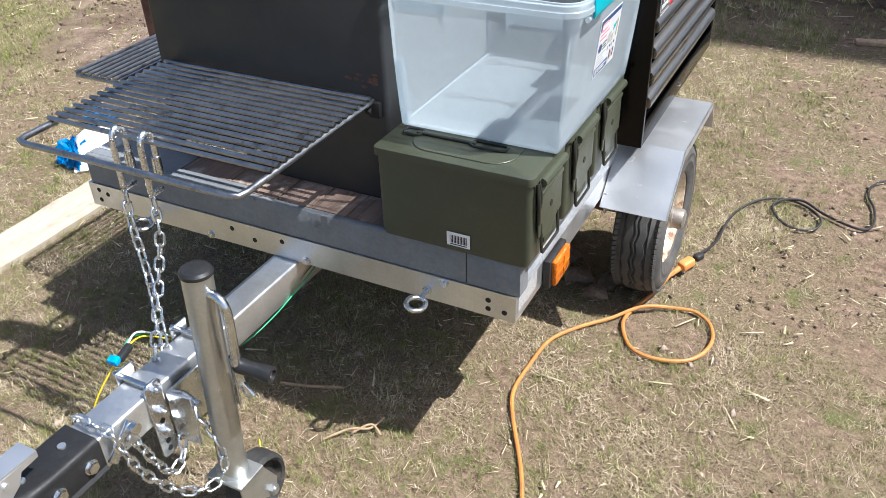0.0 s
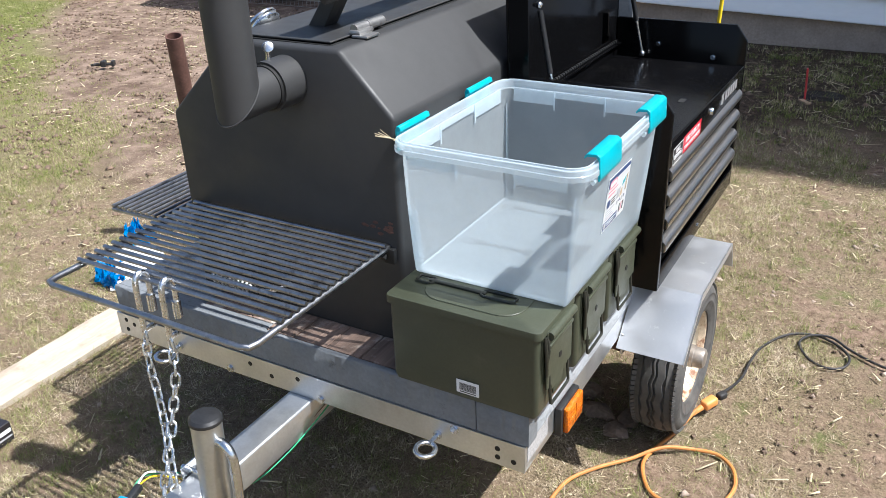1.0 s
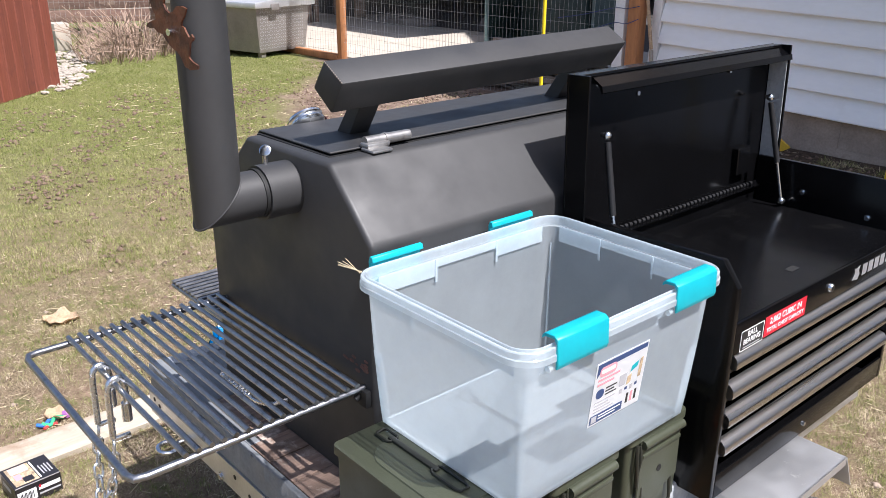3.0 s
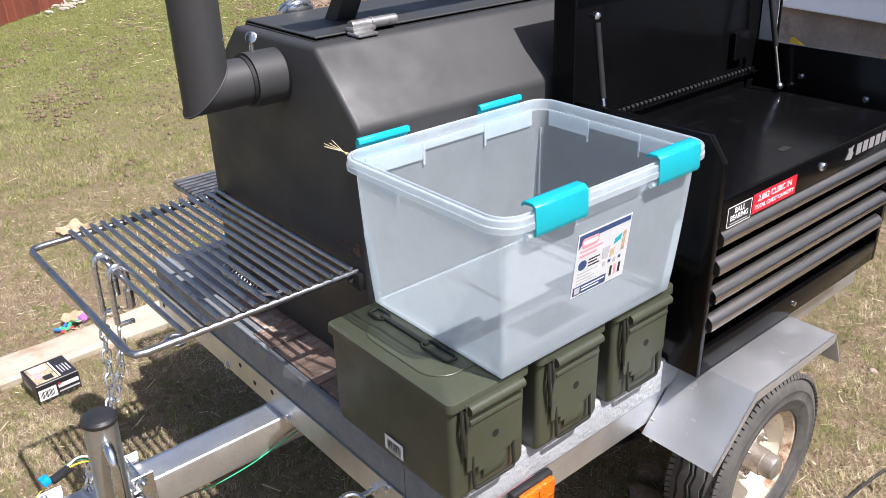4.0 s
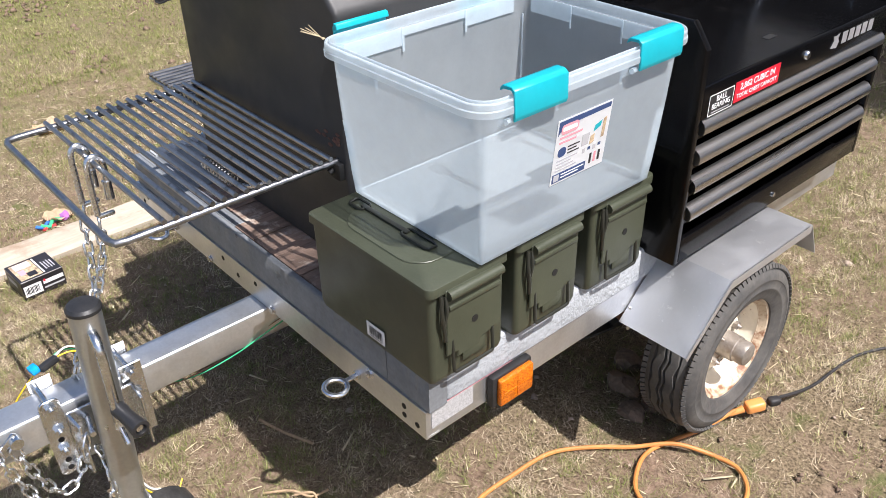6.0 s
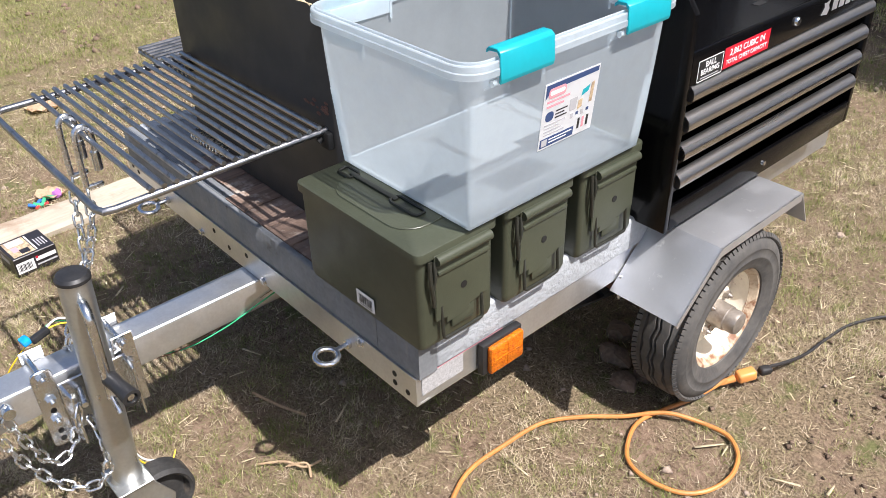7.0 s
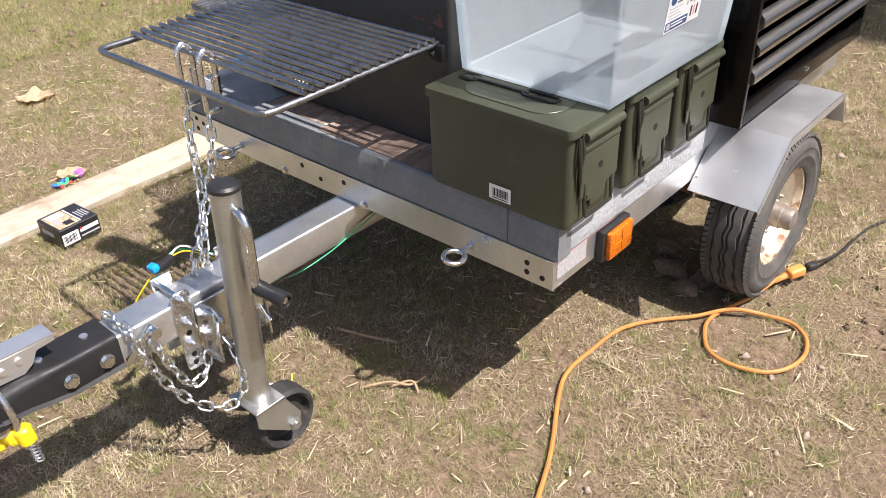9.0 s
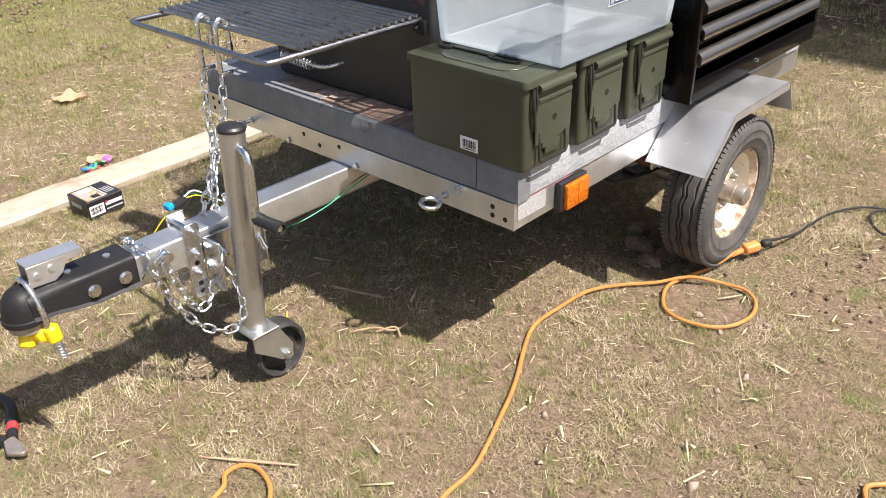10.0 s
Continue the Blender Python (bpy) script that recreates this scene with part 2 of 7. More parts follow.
M["timber"] = material("bleached_landscape_timber", (0.40, 0.345, 0.27), 0.85, 0.0, 0.22, 6, 70, stain=(0.29, 0.21, 0.145), stain_at=(0.52, 0.70), stain_scale=7, bump=0.4, stretch=(1, 0.15, 1))
M["straw"] = material("dry_straw_chip", (0.56, 0.47, 0.30), 0.85, 0.0, 0.3, 9, 150, bump=0.1, random_value=0.2)
M["leaf"] = material("tan_dry_leaf", (0.74, 0.57, 0.39), 0.8, 0.0, 0.18, 25, 120, stain=(0.56, 0.39, 0.24), stain_scale=40, bump=0.3)
M["pit_shade"] = material("pit_shade_soil", (0.020, 0.014, 0.010), 0.9, 0.0, 0.4, 18, 90, bump=0.8)
M["clod"] = material("brown_soil_clod", (0.17, 0.115, 0.080), 0.95, 0.0, 0.35, 18, 110, bump=0.6)
M["stick"] = material("brown_bark_stick", (0.36, 0.25, 0.15), 0.85, 0.0, 0.3, 30, 150, bump=0.4)
M["splinter"] = material("pale_split_wood", (0.42, 0.29, 0.18), 0.8, 0.0, 0.25, 30, 150, bump=0.3)
M["blue_film"] = material("blue_plastic_film", (0.008, 0.30, 0.72), 0.22, 0.0, 0.25, 40, 120, bump=0.2)
M["purple"] = material("purple_toy_plastic", (0.42, 0.16, 0.46), 0.4, bump=0.0)
M["toy_green"] = material("green_toy_plastic", (0.05, 0.42, 0.20), 0.4, bump=0.0)
M["toy_red"] = material("red_toy_plastic", (0.55, 0.05, 0.05), 0.4, bump=0.0)
M["toy_blue"] = material("blue_toy_plastic", (0.04, 0.16, 0.50), 0.4, bump=0.0)
M["dark_truck"] = material("dark_underbody", (0.012, 0.012, 0.013), 0.7, bump=0.1)
M["truck_white"] = material("dusty_white_car_paint", (0.80, 0.81, 0.82), 0.35, 0.0, 0.06, 4, 60, stain=(0.66, 0.65, 0.63), bump=0.02)
M["tarp"] = material("dark_green_tarp", (0.022, 0.042, 0.036), 0.5, 0.0, 0.35, 5, 40, bump=0.4, bump_scale=14)
M["tarp_edge"] = material("grey_green_plastic_shell", (0.10, 0.145, 0.135), 0.5, 0.0, 0.2, 5, 60, bump=0.1)
M["twig"] = material("bare_straw_brush", (0.33, 0.235, 0.175), 0.9, 0.0, 0.3, 5, 60, bump=0.0)
M["cut_foam"] = material("dark_soft_gravel_heap", (0.16, 0.14, 0.12), 0.95, 0.0, 0.3, 6, 60, bump=0.6, bump_scale=30)


def clear_plastic(name, lo, hi, rough=0.2, sheen=0.35, white=1.0):
    """Slightly milky clear polypropylene: lets most light through, scatters the rest."""
    m = bpy.data.materials.new(name)
    m.use_nodes = True
    nt = m.node_tree
    out = nt.nodes["Material Output"]
    nt.nodes.remove(nt.nodes["Principled BSDF"])
    pos = nt.nodes.new("ShaderNodeNewGeometry").outputs["Position"]
    clear = nt.nodes.new("ShaderNodeBsdfTransparent")
    clear.inputs[0].default_value = (0.97, 0.98, 0.99, 1)
    milk = nt.nodes.new("ShaderNodeBsdfTranslucent")
    milk.inputs[0].default_value = (0.86 * white, 0.945 * white, 0.99 * white, 1)
    diff = nt.nodes.new("ShaderNodeBsdfDiffuse")
    diff.inputs[0].default_value = (0.84 * white, 0.93 * white, 0.98 * white, 1)
    both = nt.nodes.new("ShaderNodeMixShader")
    both.inputs[0].default_value = 0.5
    nt.links.new(milk.outputs[0], both.inputs[1])
    nt.links.new(diff.outputs[0], both.inputs[2])
    body = nt.nodes.new("ShaderNodeMixShader")
    scuff = ramp(nt, noise_tex(nt, scaled(nt, pos, (1, 1, 1)), 9, 6, 0.7), 0.35, 0.8, lo, hi)
    nt.links.new(scuff, body.inputs[0])
    nt.links.new(clear.outputs[0], body.inputs[1])
    nt.links.new(both.outputs[0], body.inputs[2])
    gloss = nt.nodes.new("ShaderNodeBsdfGlossy")
    gloss.inputs["Roughness"].default_value = rough
    face = nt.nodes.new("ShaderNodeLayerWeight")
    face.inputs[0].default_value = 0.5
    fres = math_node(nt, "ADD", math_node(nt, "MULTIPLY", math_node(nt, "POWER", face.outputs["Facing"], 4.0), sheen), 0.035)
    top = nt.nodes.new("ShaderNodeMixShader")
    nt.links.new(fres, top.inputs[0])
    nt.links.new(body.outputs[0], top.inputs[1])
    nt.links.new(gloss.outputs[0], top.inputs[2])
    nt.links.new(top.outputs[0], out.inputs["Surface"])
    return m


def amber_lens():
    m = material("amber_lens", (0.66, 0.17, 0.006), 0.2, 0.0, 0.25, 90, 300, stain=(0.30, 0.05, 0.003), stain_at=(0.5, 0.6), stain_scale=420, bump=0.8, bump_scale=200)
    b = m.node_tree.nodes["Principled BSDF"]
    b.inputs["Subsurface Weight"].default_value = 0.3
    b.inputs["Subsurface Radius"].default_value = (0.01, 0.003, 0.001)
    b.inputs["Subsurface Scale"].default_value = 0.5
    return m


M["bin"] = clear_plastic("milky_clear_plastic", 0.47, 0.55, white=0.86)
M["bin_floor"] = clear_plastic("scuffed_bin_floor", 0.52, 0.64, white=0.66)
M["bin_thick"] = clear_plastic("thick_milky_plastic", 0.46, 0.58)
M["bin_rim"] = clear_plastic("milky_rim_plastic", 0.44, 0.60, 0.16, 0.4)
M["amber"] = amber_lens()
M["navy_twine"] = material("dark_blue_twine", (0.03, 0.05, 0.16), 0.7, bump=0.0)
M["yard_ground"] = material("dark_yard_ground", (0.055, 0.050, 0.046), 0.95, 0.0, 0.35, 6, 60, stain=(0.10, 0.09, 0.08), stain_scale=8, bump=0.5)
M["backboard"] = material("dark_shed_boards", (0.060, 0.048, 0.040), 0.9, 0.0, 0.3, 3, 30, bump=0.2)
M["stone"] = material("pale_brown_stone", (0.36, 0.28, 0.22), 0.9, 0.0, 0.3, 40, 150, bump=0.3)
M["yellow_fibre"] = material("pale_dry_grass_fibre", (0.50, 0.415, 0.27), 0.85, 0.0, 0.35, 14, 150, bump=0.0)


def blade_material(name, cols, green):
    """Grass blades: straw, brown and green from blade to blade, green in tufts, greener to the left."""
    m = bpy.data.materials.new(name)
    m.use_nodes = True
    nt = m.node_tree
    b = nt.nodes["Principled BSDF"]
    geo = nt.nodes.new("ShaderNodeNewGeometry")
    pos = geo.outputs["Position"]
    rnd = geo.outputs["Random Per Island"]
    patch = math_node(nt, "ADD", ramp(nt, noise_tex(nt, pos, 3.2, 4.0, 0.6), 0.38, 0.64, -0.20, 0.32), ramp(nt, noise_tex(nt, pos, 26, 3.0, 0.6), 0.38, 0.62, -0.24, 0.24))
    left = nt.nodes.new("ShaderNodeSeparateXYZ")
    nt.links.new(pos, left.inputs[0])
    lawn = ramp(nt, left.outputs[0], -1.5, -6.0, 0.0, 0.36)
    k = math_node(nt, "ADD", math_node(nt, "ADD", math_node(nt, "MULTIPLY", rnd, 0.80), patch), math_node(nt, "ADD", lawn, green))
    r = nt.nodes.new("ShaderNodeValToRGB")
    while len(r.color_ramp.elements) < len(cols):
        r.color_ramp.elements.new(0.5)
    for e, (p, c) in zip(r.color_ramp.elements, cols):
        e.position, e.color = p, (*c, 1)
    nt.links.new(k, r.inputs[0])
    nt.links.new(r.outputs[0], b.inputs["Base Color"])
    b.inputs["Roughness"].default_value = 0.75
    b.inputs["Specular IOR Level"].default_value = 0.2
    return m


def ground_material():
    """Dark soil under thatch: trodden straw-brown near the trailer, greener to the left, bare dirt in patches."""
    m = bpy.data.materials.new("dry_lawn_soil")
    m.use_nodes = True
    nt = m.node_tree
    b = nt.nodes["Principled BSDF"]
    geo = nt.nodes.new("ShaderNodeNewGeometry")
    pos = geo.outputs["Position"]
    xyz = nt.nodes.new("ShaderNodeSeparateXYZ")
    nt.links.new(pos, xyz.inputs[0])
    soil = mix_rgb(nt, ramp(nt, noise_tex(nt, pos, 34, 7, 0.75), 0.36, 0.64), (0.115, 0.073, 0.050), (0.345, 0.245, 0.178))
    thatch = mix_rgb(nt, ramp(nt, noise_tex(nt, pos, 150, 6, 0.8), 0.38, 0.62), (0.070, 0.050, 0.030), (0.34, 0.265, 0.170))
    near = mix_rgb(nt, ramp(nt, noise_tex(nt, pos, 3.1, 7, 0.7), 0.44, 0.60), thatch, soil)
    near = mix_rgb(nt, ramp(nt, noise_tex(nt, pos, 7.5, 5, 0.65), 0.56, 0.68, 0.0, 0.75), near, (0.125, 0.145, 0.048))
    lawn_c = mix_rgb(nt, ramp(nt, noise_tex(nt, pos, 60, 5, 0.7), 0.35, 0.65), (0.085, 0.100, 0.030), (0.22, 0.225, 0.080))
    wob = noise_tex(nt, pos, 1.1, 5, 0.6)
    lawn = ramp(nt, math_node(nt, "ADD", math_node(nt, "MULTIPLY", xyz.outputs[0], -0.25), wob), 0.95, 1.9, 0.0, 0.85)
    col = mix_rgb(nt, lawn, near, lawn_c)
    # trodden bare earth between the lawn, the fence and the house
    dirt_c = mix_rgb(nt, ramp(nt, noise_tex(nt, pos, 7, 8, 0.75), 0.36, 0.64), (0.110, 0.073, 0.053), (0.345, 0.255, 0.195))
    dirt_c = mix_rgb(nt, ramp(nt, noise_tex(nt, pos, 1.7, 5, 0.7), 0.50, 0.64, 0.0, 0.75), dirt_c, (0.125, 0.083, 0.06))
    ax = math_node(nt, "ADD", math_node(nt, "MULTIPLY", xyz.outputs[0], 0.36), math_node(nt, "MULTIPLY", xyz.outputs[1], 0.82))
    bx = math_node(nt, "ADD", math_node(nt, "MULTIPLY", xyz.outputs[0], 0.62), math_node(nt, "MULTIPLY", xyz.outputs[1], 0.78))
    edge = math_node(nt, "MINIMUM", math_node(nt, "ADD", ax, -0.3), math_node(nt, "ADD", bx, 0.9))
    dirt = ramp(nt, math_node(nt, "ADD", edge, math_node(nt, "MULTIPLY", math_node(nt, "ADD", wob, -0.5), 1.4)), -0.12, 0.22)
    dirt = math_node(nt, "MULTIPLY", dirt, ramp(nt, math_node(nt, "ADD", xyz.outputs[0], wob), -0.9, -1.6))
    col = mix_rgb(nt, dirt, col, dirt_c)
    # dug garden soil along the house, its colour darkened further to deepen the shade
    bed_shade_c = mix_rgb(nt, ramp(nt, noise_tex(nt, pos, 22, 8, 0.75), 0.36, 0.64), (0.030, 0.020, 0.014), (0.115, 0.082, 0.057))
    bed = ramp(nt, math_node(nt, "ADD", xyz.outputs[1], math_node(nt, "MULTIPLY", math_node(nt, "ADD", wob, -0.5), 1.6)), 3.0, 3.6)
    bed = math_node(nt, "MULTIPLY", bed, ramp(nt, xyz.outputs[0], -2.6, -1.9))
    col = mix_rgb(nt, bed, col, bed_shade_c)
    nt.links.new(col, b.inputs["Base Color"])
    b.inputs["Roughness"].default_value = 0.95
    b.inputs["Specular IOR Level"].default_value = 0.15
    bp = nt.nodes.new("ShaderNodeBump")
    bp.inputs["Strength"].default_value, bp.inputs["Distance"].default_value = 0.9, 0.014
    h = math_node(nt, "ADD", noise_tex(nt, pos, 45, 6, 0.7), math_node(nt, "MULTIPLY", noise_tex(nt, pos, 160, 4, 0.7), 0.5))
    nt.links.new(h, bp.inputs["Height"])
    nt.links.new(bp.outputs[0], b.inputs["Normal"])
    return m


M["blade"] = blade_material("short_grass_blades", ((0.0, (0.62, 0.52, 0.34)), (0.2, (0.46, 0.39, 0.23)), (0.4, (0.36, 0.34, 0.16)), (0.52, (0.27, 0.29, 0.095)), (0.72, (0.185, 0.205, 0.055)), (1.0, (0.115, 0.140, 0.032))), 0.14)
M["lawn_blade"] = blade_material("far_lawn_blades", ((0.0, (0.46, 0.40, 0.23)), (0.25, (0.37, 0.34, 0.17)), (0.5, (0.29, 0.295, 0.110)), (0.75, (0.225, 0.245, 0.075)), (1.0, (0.165, 0.190, 0.050))), 0.06)
M["thatch"] = blade_material("dry_grass_thatch", ((0.0, (0.57, 0.475, 0.345)), (0.16, (0.42, 0.335, 0.235)), (0.32, (0.24, 0.162, 0.108)), (0.48, (0.37, 0.305, 0.195)), (0.64, (0.17, 0.118, 0.072)), (0.80, (0.29, 0.270, 0.125)), (1.0, (0.20, 0.215, 0.080))), 0.0)
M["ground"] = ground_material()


# ---- mesh tools ----
def link_mesh(name, bm, mat, smooth=35):
    me = bpy.data.meshes.new(name)
    bm.normal_update()
    bm.to_mesh(me)
    bm.free()
    me.materials.append(mat)
    if smooth:
        me.polygons.foreach_set("use_smooth", [True] * len(me.polygons))
        me.set_sharp_from_angle(angle=radians(smooth))
    return new(name, me)


def thing(name, label, category, at=(0, 0, 0), group="", kind=""):
    ob = new(name)
    ob.empty_display_size = 0.05
    ob.location = at
    ob["base"] = list(at)
    return tagged(ob, label, category, group, kind)


def world_of(ob):
    m = ob.matrix_basis.copy()
    while ob.parent:
        ob = ob.parent
        m = ob.matrix_basis @ m
    return m


def part(name, bm, mat, parent, label="", smooth=35):
    """One mesh under a thing or a part; bm is in world metres."""
    bm.transform(world_of(parent).inverted())
    ob = link_mesh(name, bm, mat, smooth)
    ob.parent = parent
    if label:
        ob["label"] = label
    return ob


def shared(name, mesh, parent, m, label=""):
    """A piece that shares its mesh; m: its pose in the world."""
    ob = new(name, mesh)
    ob.parent = parent
    ob.matrix_basis = world_of(parent).inverted() @ m
    if label:
        ob["label"] = label
    return ob


def solo(name, bm, mat, label, category, group="", kind="", smooth=35):
    """A thing that is one mesh."""
    return tagged(link_mesh(name, bm, mat, smooth), label, category, group, kind)


def mesh_data(name, bm, mat, smooth=35):
    ob = link_mesh(name, bm, mat, smooth)
    me = ob.data
    bpy.data.objects.remove(ob)
    return me


def box(bm, x0, x1, y0, y1, z0, z1, bevel=0.0, seg=2):
    r = bmesh.ops.create_cube(bm, size=1.0, matrix=Matrix.LocRotScale(((x0 + x1) / 2, (y0 + y1) / 2, (z0 + z1) / 2), None, (x1 - x0, y1 - y0, z1 - z0)))
    if bevel:
        bmesh.ops.bevel(bm, geom=list({e for v in r["verts"] for e in v.link_edges}), offset=bevel, segments=seg, affect="EDGES", profile=0.5)
    return bm


def B(*a, **k):
    return box(bmesh.new(), *a, **k)


def turned_box(size, m, bevel=0.0, seg=2):
    bm = B(-size[0] / 2, size[0] / 2, -size[1] / 2, size[1] / 2, -size[2] / 2, size[2] / 2, bevel, seg)
    bm.transform(m)
    return bm


def merge(bm, other):
    me = bpy.data.meshes.new("t")
    other.to_mesh(me)
    other.free()
    bm.from_mesh(me)
    bpy.data.meshes.remove(me)
    return bm


def cyl(bm, p0, p1, r0, r1=None, seg=20, caps=True):
    p0, p1 = Vector(p0), Vector(p1)
    m = Matrix.Translation((p0 + p1) / 2) @ (p1 - p0).to_track_quat("Z", "Y").to_matrix().to_4x4()
    bmesh.ops.create_cone(bm, cap_ends=caps, segments=seg, radius1=r0, radius2=r0 if r1 is None else r1, depth=(p1 - p0).length, matrix=m)
    return bm


def C(*a, **k):
    return cyl(bmesh.new(), *a, **k)


def smooth_path(pts, n=8, closed=False):
    """Catmull-Rom through the points."""
    P = [Vector(p) for p in pts]
    k = len(P)
    out = []
    for i in range(k if closed else k - 1):
        if closed:
            a, b, c, d = (P[(i + j) % k] for j in (-1, 0, 1, 2))
        else:
            a, b, c, d = P[max(i - 1, 0)], P[i], P[i + 1], P[min(i + 2, k - 1)]
        for s in range(n):
            t = s / n
            out.append(0.5 * (2 * b + (c - a) * t + (2 * a - 5 * b + 4 * c - d) * t * t + (3 * b - a - 3 * c + d) * t ** 3))
    if not closed:
        out.append(P[-1])
    return out


def sweep(bm, pts, r, seg=8, closed=False):
    """A round tube along the points."""
    P = [Vector(p) for p in pts]
    n = len(P)
    rings, up = [], None
    for i in range(n):
        a = P[(i - 1) % n] if closed or i else P[i]
        b = P[(i + 1) % n] if closed or i < n - 1 else P[i]
        d = (b - a).normalized()
        if up is None:
            up = d.orthogonal().normalized()
        up = (up - d * up.dot(d)).normalized()
        side = d.cross(up)
        rings.append([bm.verts.new(P[i] + r * (math.cos(2 * math.pi * k / seg) * up + math.sin(2 * math.pi * k / seg) * side)) for k in range(seg)])
    for i in range(n if closed else n - 1):
        A, Bq = rings[i], rings[(i + 1) % n]
        for k in range(seg):
            bm.faces.new((A[k], A[(k + 1) % seg], Bq[(k + 1) % seg], Bq[k]))
    if not closed:
        bm.faces.new(rings[0][::-1])
        bm.faces.new(rings[-1])
    return bm


def prism(bm, poly, axis, a, b, bevel=0.0, seg=2):
    """A polygon pushed along an axis from a to b. poly: (u, v) in the two other axes, in x, y, z order."""
    n = "xyz".index(axis)

    def at(u, v, w):
        c = [u, v]
        c.insert(n, w)
        return c
    lo = [bm.verts.new(at(u, v, a)) for u, v in poly]
    hi = [bm.verts.new(at(u, v, b)) for u, v in poly]
    f = [bm.faces.new(lo), bm.faces.new(hi)]
    k = len(poly)
    f += [bm.faces.new((lo[i], lo[(i + 1) % k], hi[(i + 1) % k], hi[i])) for i in range(k)]
    bmesh.ops.recalc_face_normals(bm, faces=f)
    if bevel:
        bmesh.ops.bevel(bm, geom=list({e for q in f for e in q.edges}), offset=bevel, segments=seg, affect="EDGES", profile=0.5)
    return bm


def PR(*a, **k):
    return prism(bmesh.new(), *a, **k)


def lathe(profile, m, seg=40):
    """(radius, height) pairs turned round z, then posed by m."""
    bm = bmesh.new()
    rings = [[bm.verts.new((r * math.cos(2 * math.pi * k / seg), r * math.sin(2 * math.pi * k / seg), z)) for k in range(seg)] for r, z in profile]
    for a, b in zip(rings, rings[1:]):
        for k in range(seg):
            bm.faces.new((a[k], a[(k + 1) % seg], b[(k + 1) % seg], b[k]))
    bmesh.ops.remove_doubles(bm, verts=bm.verts, dist=1e-5)
    bmesh.ops.recalc_face_normals(bm, faces=bm.faces)
    bm.transform(m)
    return bm


def words(text, size, m, mat, parent, name="lettering", extrude=0.0004, bold=0.0):
    cu = bpy.data.curves.new(name, "FONT")
    cu.body, cu.size, cu.extrude, cu.align_x, cu.align_y, cu.offset = text, size, extrude, "CENTER", "CENTER", bold
    ob = new(name, cu)
    me = bpy.data.meshes.new_from_object(ob.evaluated_get(bpy.context.evaluated_depsgraph_get()))
    bpy.data.objects.remove(ob)
    bpy.data.curves.remove(cu)
    me.materials.clear()
    me.materials.append(mat)
    return shared(name, me, parent, m)


def rounded_rect(x0, x1, y0, y1, r, n=5):
    out = []
    for cx, cy, a in ((x1 - r, y1 - r, 0), (x0 + r, y1 - r, 90), (x0 + r, y0 + r, 180), (x1 - r, y0 + r, 270)):
        out += [(cx + r * math.cos(radians(a + 90 * k / n)), cy + r * math.sin(radians(a + 90 * k / n))) for k in range(n + 1)]
    return out


def loft(bm, rings, close=True, caps=(True, True)):
    """Faces between rings of points of equal count."""
    V = [[bm.verts.new(p) for p in r] for r in rings]
    k = len(V[0])
    for a, b in zip(V, V[1:]):
        for i in range(k if close else k - 1):
            bm.faces.new((a[i], a[(i + 1) % k], b[(i + 1) % k], b[i]))
    if caps[0]:
        bm.faces.new(V[0][::-1])
    if caps[1]:
        bm.faces.new(V[-1])
    return bm


# ---- ground ----
def ground_height(x, y):
    return 0.006 * noise.noise((x * 1.7, y * 1.7, 3.0)) + 0.004 * noise.noise((x * 5.0, y * 5.0, 7.0))


def build_ground():
    bm = bmesh.new()
    xs = [-400, -120, -50, -25, -16] + [-12 + 0.5 * i for i in range(17)] + [-3.9 + 0.08 * i for i in range(78)] + [2.4, 3, 4, 6, 10, 20, 60, 150, 400]
    ys = [-400, -120, -40, -15, -8, -5, -3.5, -2.6] + [-2.0 + 0.08 * i for i in range(76)] + [4.3 + 0.4 * i for i in range(24)] + [15, 20, 30, 60, 150, 400]
    grid = [[bm.verts.new((x, y, ground_height(x, y) if abs(x) < 15 and abs(y) < 15 else 0.0)) for x in xs] for y in ys]
    for j in range(len(ys) - 1):
        for i in range(len(xs) - 1):
            bm.faces.new((grid[j][i], grid[j][i + 1], grid[j + 1][i + 1], grid[j + 1][i]))
    return tagged(link_mesh("ground", bm, M["ground"], 180), "trodden dry lawn with straw, soil and green tufts", "ground", kind="structure")


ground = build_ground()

# pale concrete pad behind the wire fence
pad = solo("pavement", PR([(-20, 5.62), (-3.15, 5.62), (-3.15, 9.0), (-20, 9.0)], "z", -0.05, 0.018, 0.004), M["concrete"], "pale sunlit concrete pad behind the wire fence", "pavement", kind="structure")

# darker ground from the pad's back edge on
yard = solo("pavement", PR([(-20, 9.01), (-3.15, 9.01), (-3.15, 18.5), (-20, 18.5)], "z", -0.05, 0.016, 0.004), M["yard_ground"], "dark ground of the yard behind the pale pad", "pavement", kind="structure")

# ---- house with white lap siding ----
HOUSE_Y, HOUSE_X0, HOUSE_X1 = 5.29, -2.95, 8.0
house = thing("wall_north", "white lap-sided house wall on a concrete block footing", "wall", (HOUSE_X0, HOUSE_Y, 0), kind="structure")
part("wall_core", B(HOUSE_X0 + 0.02, HOUSE_X1, HOUSE_Y + 0.03, HOUSE_Y + 0.2, 0.256, 4.4), M["trim"], house)
part("corner_trim", B(HOUSE_X0 - 0.02, HOUSE_X0 + 0.06, HOUSE_Y - 0.035, HOUSE_Y + 0.05, 0.24, 4.2, 0.004), M["trim"], house, "white corner trim")


